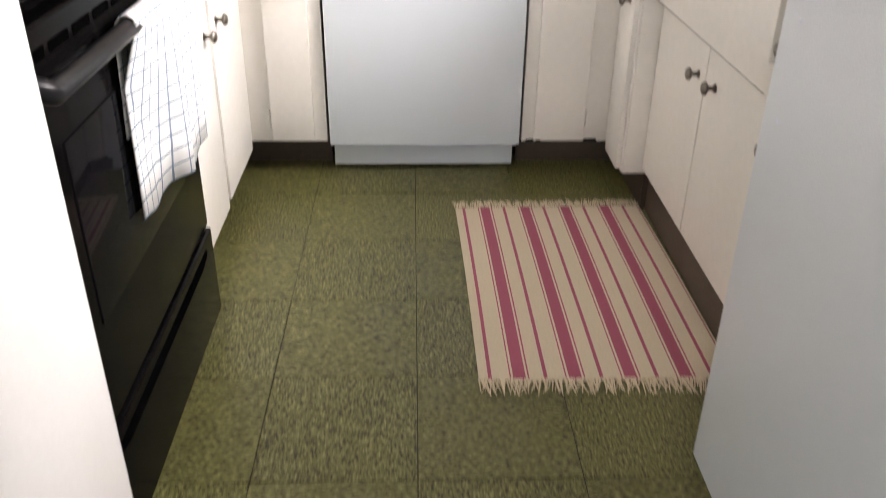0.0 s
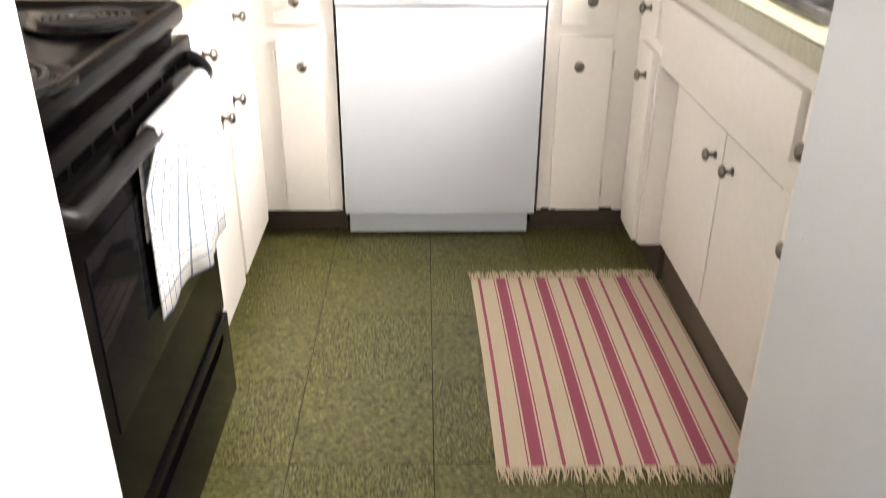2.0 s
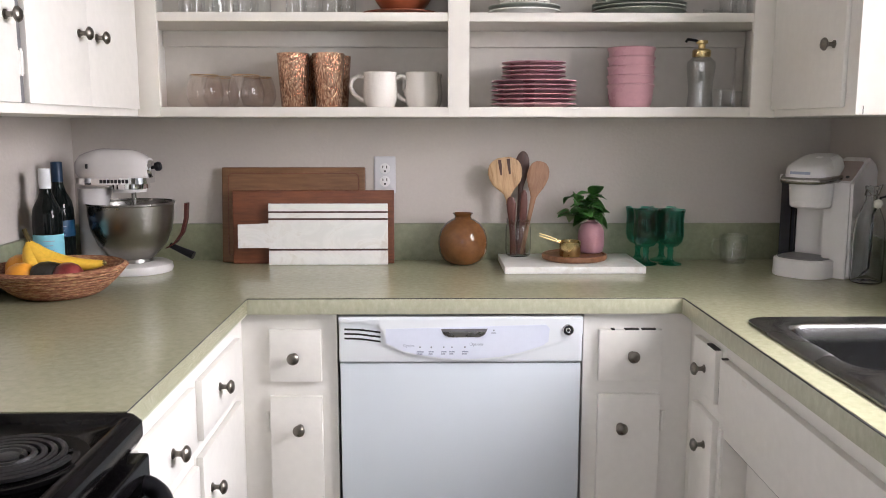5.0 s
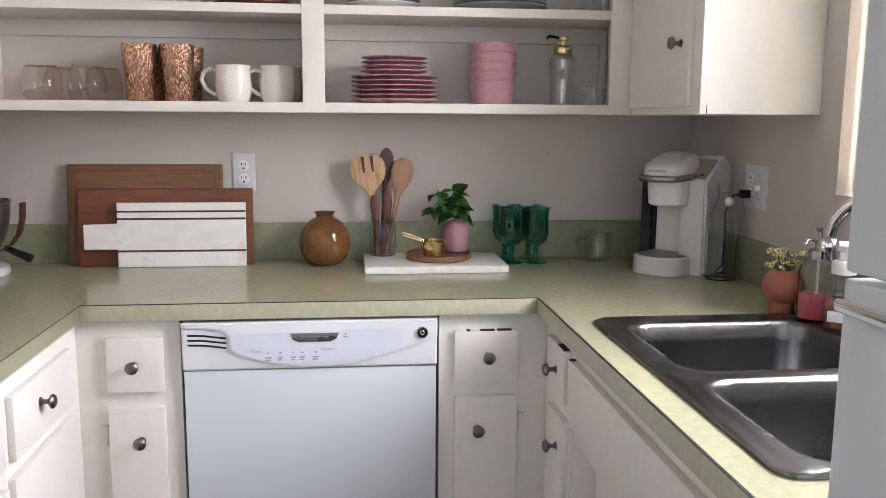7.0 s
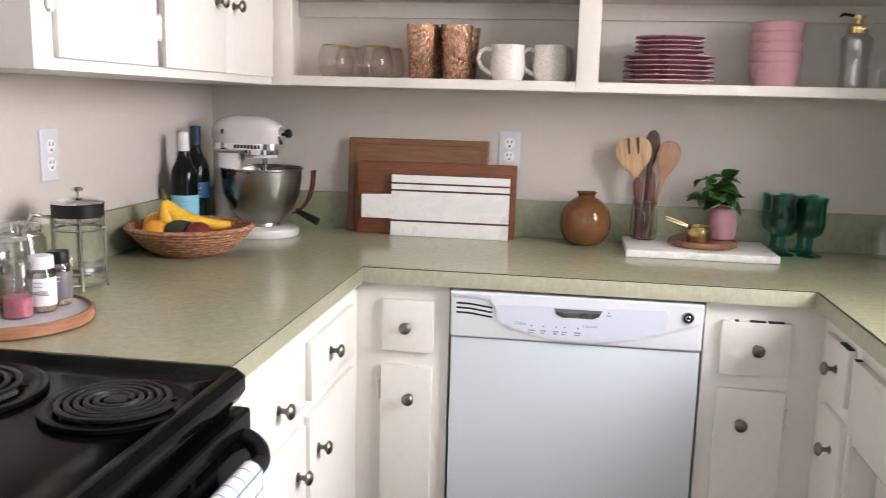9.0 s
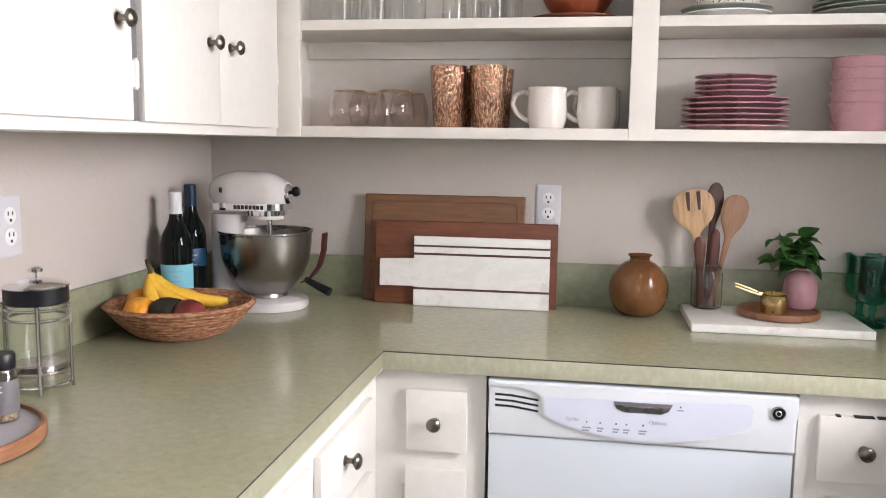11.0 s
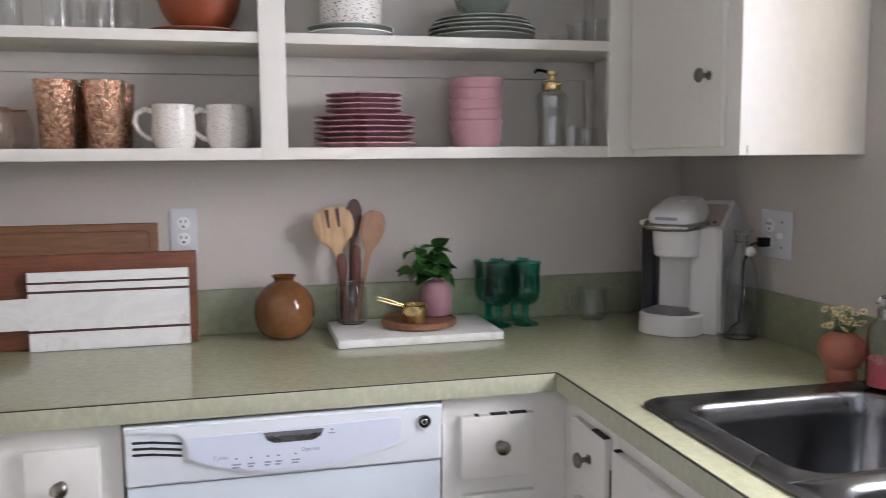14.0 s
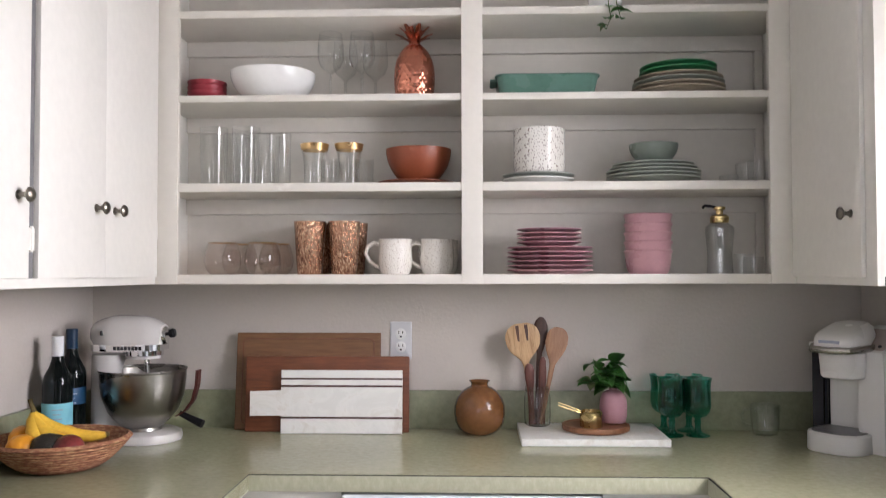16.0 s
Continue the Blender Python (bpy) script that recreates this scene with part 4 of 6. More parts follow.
for k, (x, z) in enumerate(path):
    row = []
    drop = abs(0.81 - z)
    for i in range(NU + 1):
        u = i / NU
        front = k >= 8
        y = -1.505 - 0.315 * u + (0.10 * drop * (0.5 - u) * (1 if front else 0.7))
        wave = 0.055 * drop * math.sin(u * 9.5 + (0 if front else 1.3)) * (0.6 + 0.4 * u) + 0.02 * drop * math.sin(u * 23)
        zz = z - (0.03 * u if front else 0.05 * u) * max(0, drop - 0.2) / 0.15 + (0.008 * math.sin(u * 14) if drop > 0.28 else 0)
        xx = x
        if front:
            xx = max(x + abs(wave) - 0.09 * drop - 0.33 * drop * max(0, (u - 0.55) / 0.45) ** 1.1, -0.475 + 0.004 * u)
        row.append(bm.verts.new((xx, y, zz)))
    grid.append(row)
for k in range(len(path) - 1):
    for i in range(NU):
        f = bm.faces.new((grid[k][i], grid[k][i + 1], grid[k + 1][i + 1], grid[k + 1][i]))
        for lp, (kk, ii) in zip(f.loops, ((k, i), (k, i + 1), (k + 1, i + 1), (k + 1, i))):
            lp[uvl].uv = (0.315 * ii / NU, dist[kk])
tw = solo("dish_towel", bm, TOWEL, Matrix(), "white cotton dish towel with thin grey-blue checks on the oven handle", "towel", sharp=180)
so = tw.modifiers.new("thickness", "SOLIDIFY")
so.thickness = 0.0025
so.offset = 1.0

# ---- sink and tap ----
sk = thing("sink", pose(0.85, -1.25, 0.914), "double-bowl stainless steel drop-in sink", "sink")
MIDY = -1.257
for y0, y1, rads in ((-0.845, MIDY, (0.035, 0.035, 0.001, 0.001)), (MIDY, -1.652, (0.001, 0.001, 0.035, 0.035))):
    x0, x1 = 0.598, 1.105
    ya, yb = min(y0, y1), max(y0, y1)
    ox, oy, ohx, ohy = (x0 + x1) / 2, (ya + yb) / 2, (x1 - x0) / 2, (yb - ya) / 2
    bx, bhx = 0.845, 0.188
    by, bhy = ((-1.068, 0.162) if y0 > -1 else (-1.452, 0.162))
    part_loops = [rrect(ox, oy, ohx, ohy, rads, 0.9145), rrect(ox, oy, ohx, ohy, rads, 0.9195), rrect(ox, oy, ohx - 0.010, ohy - 0.0005, rads, 0.9225)]
    part_loops += [rrect(bx, by, bhx + 0.014, bhy + 0.014, 0.062, 0.9215), rrect(bx, by, bhx + 0.005, bhy + 0.005, 0.056, 0.9195), rrect(bx, by, bhx, bhy, 0.052, 0.912), rrect(bx, by, bhx - 0.004, bhy - 0.004, 0.05, 0.88), rrect(bx, by, bhx - 0.014, bhy - 0.014, 0.05, 0.775), rrect(bx, by, bhx - 0.028, bhy - 0.028, 0.045, 0.755), rrect(bx, by, bhx - 0.06, bhy - 0.06, 0.04, 0.748), rrect(bx, by, 0.045, 0.045, 0.0449, 0.745)]
    b = wpart("bowl", loft(part_loops, cap0=False), SINKSTEEL, sk, sharp=60)
    wpart("strainer", lathe([(0.0, -0.004), (0.030, -0.004), (0.034, 0.001), (0.043, 0.002), (0.045, 0.0), (0.045, -0.002)], 28, at=(bx, by, 0.7455)), CHROME, b, "chrome drain strainer")
tap = thing("tap", pose(1.078, -1.236, 0.9215), "chrome gooseneck kitchen tap behind the sink", "tap")
part("base_plate", loft([rrect(0, 0, 0.028, 0.115, 0.027, 0.0), rrect(0, 0, 0.028, 0.115, 0.027, 0.008), rrect(0, 0, 0.022, 0.108, 0.021, 0.014)]), CHROME, tap)
part("stem", lathe([(0.024, 0.013), (0.024, 0.04), (0.017, 0.05), (0.0125, 0.06), (0.0125, 0.07)], 24), CHROME, tap)
sp_pts = [(0, 0, 0.06), (0, 0.002, 0.12), (0, 0.004, 0.16), (0, 0.005, 0.185)] + [(-0.5 * 0.092 * (1 - math.cos(radians(a))), 0.005 + 0.868 * 0.092 * (1 - math.cos(radians(a))), 0.190 + 0.092 * math.sin(radians(a))) for a in range(10, 171, 10)]
part("spout", tube(sp_pts, 0.0125, 16), CHROME, tap)
part("aerator", lathe([(0.0, -0.006), (0.012, -0.006), (0.0155, -0.002), (0.0165, 0.012), (0.0185, 0.018), (0.0185, 0.026), (0.013, 0.034), (0.0, 0.034)], 24, at=(-0.0915, 0.163, 0.165)), CHROME, tap)
for s in (-1, 1):
    h = part("handle", lathe([(0.019, 0.012), (0.019, 0.03), (0.012, 0.038), (0.012, 0.052), (0.0, 0.054)], 20, at=(0, s * 0.09, 0)), CHROME, tap)
    part("lever", tube([(0, s * 0.09, 0.046), (-0.01, s * 0.11, 0.052), (-0.02, s * 0.15, 0.058)], [0.007, 0.006, 0.005], 10), CHROME, h)

# ---- fridge ----
fr = thing("fridge", pose(0.75, -2.45, 0), "tall white top-freezer fridge with pebbled doors", "fridge")
FX, FA, FB = 0.438, -2.77, -1.990
wpart("body", box(FX + 0.075, XE - 0.02, FA, FB, 0.03, 1.70, 0.006), FRIDGE, fr)
wpart("grille", box(FX + 0.09, FX + 0.12, FA + 0.01, FB - 0.01, 0.02, 0.105, 0.002), BLACKPL, fr, "dark base grille")
for nm, z0, z1 in (("door", 0.113, 1.2275), ("freezer_door", 1.2325, 1.70)):
    d = wpart(nm, box(FX, FX + 0.068, FA, FB, z0, z1, 0.003, seg=3), FRIDGE, fr)
    g = wpart("gasket", box(FX + 0.066, FX + 0.077, FA + 0.012, FB - 0.012, z0 + 0.01, z1 - 0.01), PALEGREY, d)
    if nm == "door":
        wpart("handle", box(FX - 0.009, FX + 0.004, FA + 0.02, FB - 0.002, 1.2040, 1.2130, 0.003, seg=3), CHROME, d, "slim chrome edge handle")
        for z in (0.73, 0.86):
            pl = lathe([(0, 0), (0.004, 0), (0.003, 0.002), (0, 0.0025)], 10)
            pl.transform(pose(FX + 0.0005, FB - 0.05, z, 0, -90, 0))
            wpart("screw_plug", pl, PALEGREY, d, "small grey screw plug")
for yy in (FA + 0.06, FB - 0.06):
    wpart("foot", lathe([(0, 0), (0.02, 0), (0.02, 0.035), (0, 0.035)], 12, at=(FX + 0.14, yy, 0)), BLACKPL, fr)
    wpart("foot", lathe([(0, 0), (0.02, 0), (0.02, 0.035), (0, 0.035)], 12, at=(XE - 0.1, yy, 0)), BLACKPL, fr)

# ---- rug ----
RX0, RX1, RY0, RY1 = 0.087, 0.638, -1.647, -0.823
bm = bmesh.new()
uvl = bm.loops.layers.uv.new("UVMap")
NX, NY = 40, 60


def rug_z(x, y):
    return 0.0045 + 0.0016 * noise.noise(Vector((x * 5, y * 4, 0.3)))


def rug_x(u, v):
    return RX0 + 0.013 * (1 - v) + 0.003 * math.sin(v * 3.0) + (RX1 - RX0) * u


top = [[bm.verts.new((rug_x(i / NX, j / NY), RY0 + (RY1 - RY0) * j / NY + 0.012 * (i / NX) * (j / NY), rug_z(i / NX, j / NY))) for i in range(NX + 1)] for j in range(NY + 1)]
low = [[bm.verts.new((v.co.x, v.co.y, 0.0004)) for v in r] for r in top]
for j in range(NY):
    for i in range(NX):
        f = bm.faces.new((top[j][i], top[j][i + 1], top[j + 1][i + 1], top[j + 1][i]))
        for lp, (a, c) in zip(f.loops, ((i, j), (i + 1, j), (i + 1, j + 1), (i, j + 1))):
            lp[uvl].uv = (0.551 * a / NX, 0.824 * c / NY)
ring_t = top[0] + [r[-1] for r in top[1:]] + top[-1][-2::-1] + [r[0] for r in top[-2:0:-1]]
ring_l = low[0] + [r[-1] for r in low[1:]] + low[-1][-2::-1] + [r[0] for r in low[-2:0:-1]]
for k in range(len(ring_t)):
    q = (k + 1) % len(ring_t)
    bm.faces.new((ring_t[k], ring_l[k], ring_l[q], ring_t[q]))
bmesh.ops.delete(bm, geom=[v for v in bm.verts if not v.link_faces], context="VERTS")
rug = thing("rug", pose(0.37, -1.22, 0), "cream flatweave rug with rose stripes and fringed ends", "rug")
wpart("weave", bm, RUG, rug)
for yb, d in ((RY0, -1), (RY1 + 0.006, 1)):
    bm = bmesh.new()
    for k in range(150):
        u = k / 149
        x = rug_x(u, 0 if d < 0 else 1) + random.uniform(-0.002, 0.002)
        y = yb + (0.012 * u if d > 0 else 0)
        L, s = random.uniform(0.026, 0.05), random.uniform(-0.016, 0.016)
        tube([(x, y - d * 0.004, 0.005), (x + s * 0.3, y + d * L * 0.4, 0.006 + random.uniform(0, 0.003)), (x + s, y + d * L, 0.002)], [0.0022, 0.0020, 0.0010], 4, bm)
    fo = wpart("fringe", bm, FRINGE, rug, "knotted cream cotton fringe", sharp=80)
    fo["kind"] = "stuff"

# ---- on the worktop, west side ----
Z = CT + 0.0006


def outlet(name, m, w, label, toggles=0):
    """A wall plate; local x along the wall, local -y out of it."""
    ob = thing(name, m, label, "outlet", "outlets")
    h = 0.114
    part("plate", loft([rrect(0, 0, w / 2, h / 2, 0.004, 0.0), rrect(0, 0, w / 2, h / 2, 0.004, 0.003), rrect(0, 0, w / 2 - 0.004, h / 2 - 0.004, 0.003, 0.0055)]), PLATE, ob).data.transform(pose(0, 0, 0, 90))
    ox = -0.023 if toggles else 0.0
    for z in (-0.0195, 0.0195):
        sk_ = part("socket", lathe([(0, 0.005), (0.0165, 0.005), (0.0165, 0.0065), (0.015, 0.0072), (0, 0.0072)], 20), OUTLET, ob)
        sk_.data.transform(pose(ox, 0, z, 90))
        for dx in (-0.006, 0.006):
            part("slot", box(ox + dx - 0.0014, ox + dx + 0.0014, -0.0076, -0.006, z + 0.001, z + 0.009), DARKPRINT, sk_)
        part("slot", box(ox - 0.0028, ox + 0.0028, -0.0076, -0.006, z - 0.0105, z - 0.005), DARKPRINT, sk_)
    if toggles:
        part("toggle", box(0.019, 0.027, -0.018, -0.005, -0.008, 0.006, 0.002), OUTLET, ob)
        for z in (-0.03, 0.03):
            part("screw", lathe([(0, 0.005), (0.003, 0.005), (0.003, 0.0063), (0, 0.0066)], 10), DARKPRINT, ob).data.transform(pose(0.023, 0, z, 90))
    return ob


outlet("outlet", pose(-0.2155, 0, 1.1775), 0.066, "white double outlet plate on the wall")
outlet("outlet", pose(XW, -0.861, 1.178, 0, 0, 90), 0.066, "white double outlet plate above the french press")
outlet("outlet", pose(XE, -0.441, 1.166, 0, 0, -90), 0.118, "white outlet and switch plate near the coffee machine", 1)

# stand mixer, front along local x
mx = thing("stand_mixer", pose(-0.962, -0.205, Z, 0, 0, 2), "white stand mixer with a steel bowl", "mixer")
part("base", loft([rrect(0.022, 0, 0.118, 0.098, 0.095, 0.0, 9), rrect(0.022, 0, 0.121, 0.101, 0.098, 0.010, 9), rrect(0.022, 0, 0.118, 0.098, 0.095, 0.022, 9), rrect(0.022, 0, 0.105, 0.085, 0.082, 0.028, 9)]), MIXWHITE, mx)
col = [rrect(-0.066 + dx, 0, hx_, hy_, min(hx_, hy_) * 0.85, z, 6) for z, hx_, hy_, dx in ((0.02, 0.05, 0.055, 0.01), (0.05, 0.040, 0.046, 0.0), (0.10, 0.034, 0.040, -0.008), (0.16, 0.034, 0.038, -0.008), (0.215, 0.042, 0.042, 0.0), (0.24, 0.045, 0.044, 0.004))]
part("column", loft(col), MIXWHITE, mx)
head = []
for u in range(15):
    t = u / 14
    x = -0.108 + 0.200 * t
    ry = 0.060 * (0.42 + 0.58 * min(1.0, (t * 3.2)) ** 0.5) * (1.0 if t < 0.75 else 1.0 - 0.28 * ((t - 0.75) / 0.25) ** 2)
    rz = 0.056 * (0.38 + 0.62 * min(1.0, (t * 3.0)) ** 0.5) * (1.0 if t < 0.7 else 1.0 - 0.42 * ((t - 0.7) / 0.3) ** 2)
    zc = 0.296 - 0.006 * t
    head.append([(x, ry * math.copysign(abs(math.cos(a)) ** 0.72, math.cos(a)), zc + rz * max(-0.66, math.copysign(abs(math.sin(a)) ** 0.80, math.sin(a)))) for a in [2 * math.pi * k / 36 for k in range(36)]])
hd = part("head", loft(head), MIXWHITE, mx, sharp=50)
part("trim_band", loft([[(x, y, zz) for x, y in ((-0.104, -0.030), (-0.088, -0.050), (-0.045, -0.0600), (0.045, -0.0605), (0.075, -0.052), (0.094, -0.038), (0.094, 0.038), (0.075, 0.052), (0.045, 0.0605), (-0.045, 0.0600), (-0.088, 0.050), (-0.104, 0.030))] for zz in (0.252, 0.269)]), CHROME, hd, "chrome trim band")
for k in range(8):
    part("printed_bar", box(-0.028 + 0.0100 * k, -0.0210 + 0.0100 * k, -0.0622, -0.0600, 0.2555, 0.2655), DARKPRINT, hd)
part("vent", box(-0.066, -0.060, -0.0600, -0.050, 0.296, 0.309, 0.001), DARKPRINT, hd, "small dark speed knob")
hb = lathe([(0, 0), (0.024, 0), (0.026, 0.004), (0.026, 0.018), (0.022, 0.024), (0.0, 0.026)], 24)
hb.transform(pose(0.078, 0, 0.292, 0, 90, 0))
part("hub", hb, CHROME, hd, "chrome attachment hub")
part("hub_knob", lathe([(0, 0), (0.005, 0), (0.005, 0.012), (0.012, 0.014), (0.0135, 0.024), (0.010, 0.030), (0, 0.031)], 16), BLACKPL, hd, "black hub knob").data.transform(pose(0.098, -0.012, 0.296, 0, 80, 0))
part("planetary", lathe([(0, 0.262), (0.052, 0.262), (0.054, 0.255), (0.054, 0.240), (0.046, 0.236), (0.046, 0.228), (0.0, 0.226)], 28, at=(0.034, 0, 0)), MIXWHITE, hd)
part("planetary_band", lathe([(0.0535, 0.238), (0.0552, 0.238), (0.0552, 0.252), (0.0535, 0.252)], 28, at=(0.034, 0, 0)), CHROME, hd, "chrome planetary band")
part("beater_shaft", lathe([(0.0, 0.10), (0.007, 0.10), (0.007, 0.228), (0.0, 0.228)], 12, at=(0.044, 0, 0)), STEEL, hd)
bw = part("bowl", lathe(shell([(0.044, 0.027), (0.054, 0.029), (0.052, 0.038), (0.068, 0.050), (0.094, 0.080), (0.111, 0.122), (0.117, 0.165), (0.118, 0.192), (0.121, 0.195), (0.121, 0.199)], 0.0018), 48, at=(0.034, 0, 0)), BOWLSTEEL, mx, "polished steel mixing bowl")
hpts = [(0.138, -0.025, 0.07), (0.163, -0.028, 0.085), (0.185, -0.03, 0.115), (0.196, -0.03, 0.155), (0.199, -0.03, 0.198)]
hbm = loft([[(x + 0.004 * c_, y + 0.014 * s_, z) for c_, s_ in ((1, 1), (-1, 1), (-1, -1), (1, -1))] for x, y, z in hpts])
part("bowl_handle", hbm, LEATHER, bw, "dark red strap handle")
part("lever", tube([(0.148, -0.03, 0.078), (0.185, -0.038, 0.062), (0.215, -0.044, 0.050)], [0.008, 0.010, 0.012], 10), BLACKPL, mx, "black lever knob")

# wine bottles


def bottle(m, label, foil, lab, lz0, lz1, h=0.302, r=0.0375):
    ob = thing("wine_bottle", m, label, "bottle", "wine bottles")
    part("glass", lathe([(0, 0.004), (r * 0.7, 0.0), (r, 0.004), (r, h * 0.58), (r * 0.9, h * 0.655), (r * 0.55, h * 0.74), (0.0150, h * 0.80), (0.0140, h * 0.985), (0.0, h * 0.985)], 32), GREENGLASS, ob)
    part("foil", lathe([(0.0147, h * 0.82), (0.0151, h * 0.83), (0.0151, h * 0.995), (0.013, h), (0, h)], 24), foil, ob)
    part("label", lathe([(r + 0.0004, lz0), (r + 0.0007, lz0 + 0.001), (r + 0.0007, lz1 - 0.001), (r + 0.0004, lz1)], 36), lab, ob)
    for k, w in enumerate((0.9, 0.6, 0.75)):
        a0, z = -90, lz1 - 0.016 - 0.012 * k
        pts = [((r + 0.0012) * math.cos(radians(a0 + w * d)), (r + 0.0012) * math.sin(radians(a0 + w * d)), z) for d in range(-24, 25, 6)]
        part("printed_bar", tube(pts, 0.0014, 4), PRINT, ob)
    return ob


bottle(pose(-1.095, -0.362, Z, 0, 0, 25), "dark wine bottle with white foil and pale blue label", FOIL, LABELBLUE, 0.060, 0.128)
bottle(pose(-1.106, -0.262, Z, 0, 0, 25), "dark wine bottle with blue foil beside the mixer", FOILBLUE, LABELDEEP, 0.11, 0.155, h=0.315)

# fruit in a coiled basket
FBX, FBY = -0.990, -0.550
prof = []
for i in range(11):
    t = i / 10
    r, z = 0.080 + (0.158 - 0.080) * t ** 0.85, 0.066 * t ** 1.25
    prof += [(r + 0.0030, z + 0.001), (r + 0.0052, z + 0.0035), (r + 0.0030, z + 0.0062)]
ins = [(r - 0.008, z + 0.004) for r, z in prof[::-3]]
fb = solo("fruit_basket", lathe([(0, 0), (0.08, 0)] + prof + ins + [(0, 0.008)], 56), BASKET, pose(FBX, FBY, Z), "shallow coiled fibre basket in tan and red-brown", "basket", sharp=70)


def fruit(name, prof_, m, material, label):
    return solo(name, lathe(prof_, 28), material, m, label, name, "fruit in the basket")


ball = [(0, 0.0), (0.014, 0.0015), (0.026, 0.009), (0.034, 0.022), (0.037, 0.037), (0.034, 0.053), (0.025, 0.066), (0.012, 0.073), (0.004, 0.0725), (0, 0.071)]
egg = [(0, 0), (0.016, 0.003), (0.030, 0.014), (0.037, 0.032), (0.036, 0.050), (0.028, 0.072), (0.017, 0.088), (0.007, 0.095), (0, 0.096)]
fruit("orange", ball, pose(FBX - 0.085, FBY - 0.01, Z + 0.028), CITRUS, "yellow-orange citrus fruit in the basket")
fruit("orange", ball, pose(FBX - 0.055, FBY - 0.075, Z + 0.018), CITRUS, "yellow-orange citrus fruit near the basket rim")
fruit("orange", ball, pose(FBX - 0.02, FBY + 0.06, Z + 0.016), CITRUS, "yellow-orange citrus fruit under the bananas")
fruit("avocado", egg, pose(FBX - 0.035, FBY - 0.082, Z + 0.052, 0, 82, 20), AVOCADO, "dark ripe avocado in the basket")
fruit("apple", ball, pose(FBX + 0.055, FBY - 0.072, Z + 0.018), APPLE, "dark red apple in the basket")


def banana(bend, side, lift):
    """One finger of the bunch: it rises to the common stem and arches down over the rim."""
    ob = thing("banana", pose(FBX - 0.058, FBY - 0.020, Z + 0.060), "ripe yellow banana in the basket", "banana", "fruit in the basket")
    pts, rr = [], []
    for i in range(15):
        t = i / 14
        a = 1.75 * t
        pts.append((0.150 * (1 - math.cos(a)) * bend, side * t ** 1.5, 0.082 - 0.086 * math.sin(a) ** 1.15 * lift + 0.012 * t))
        rr.append(0.0185 * (math.sin(math.pi * min(max(t * 0.92 + 0.04, 0), 1)) ** 0.5))
    rr[0], rr[1], rr[2], rr[14] = 0.0055, 0.0065, 0.0105, 0.006
    part("peel", tube(pts, rr, 10), BANANA, ob)
    part("stem", tube([(-0.010, 0.002, 0.106), (-0.006, 0.0, 0.096), pts[0], pts[1]], [0.0055, 0.0055, 0.0062, 0.0068], 8), BROWNTIP, ob, "brown banana stem")
    part("tip", tube([pts[13], pts[14], (pts[14][0] + 0.004, pts[14][1], pts[14][2] + 0.001)], [0.008, 0.0066, 0.004], 8), BROWNTIP, ob, "dark banana tip")


banana(0.62, -0.012, 0.92)
banana(0.95, 0.030, 0.90)
banana(0.20, -0.048, 1.0)

# french press
fp = thing("french_press", pose(-1.028, -0.985, Z), "glass french press in a chrome wire frame", "french press")
part("beaker", lathe(blown([(0.040, 0.008), (0.046, 0.012), (0.047, 0.05), (0.047, 0.165)], 0.002), 36), GLASS, fp)
fm = part("frame", tube([(0.049 * math.cos(2 * math.pi * k / 40), 0.049 * math.sin(2 * math.pi * k / 40), 0.012) for k in range(40)], 0.002, 6, closed=True), CHROME, fp)
for z in (0.035, 0.125, 0.142):
    part("ring", tube([(0.0495 * math.cos(2 * math.pi * k / 40), 0.0495 * math.sin(2 * math.pi * k / 40), z) for k in range(40)], 0.0026, 6, closed=True), STEEL, fp)
for k in range(4):
    a = radians(35 + 90 * k)
    part("upright", tube([(0.052 * math.cos(a), 0.052 * math.sin(a), 0.0), (0.0505 * math.cos(a), 0.0505 * math.sin(a), 0.02), (0.0505 * math.cos(a), 0.0505 * math.sin(a), 0.15)], 0.0028, 6), STEEL, fp)
part("lid_band", lathe([(0.0492, 0.150), (0.0515, 0.152), (0.0515, 0.178), (0.0492, 0.18), (0.0492, 0.150)], 36), BLACKPL, fp, "black lid band")
part("lid", lathe([(0.0, 0.192), (0.02, 0.191), (0.045, 0.184), (0.0525, 0.181), (0.0525, 0.178), (0.0, 0.178)], 36), CHROME, fp)
part("plunger_knob", lathe([(0.0, 0.190), (0.003, 0.190), (0.003, 0.201), (0.012, 0.203), (0.0125, 0.208), (0.008, 0.211), (0.0, 0.212)], 18), CHROME, fp)
part("plunger", lathe([(0.0, 0.036), (0.0445, 0.036), (0.0445, 0.046), (0.0035, 0.049), (0.0025, 0.18), (0.0, 0.18)], 28), STEEL, fp)
part("handle", tube([(-0.035, -0.035, 0.150), (-0.060, -0.062, 0.158), (-0.072, -0.074, 0.13), (-0.070, -0.072, 0.07), (-0.036, -0.037, 0.035)], 0.0045, 8), CHROME, fp)


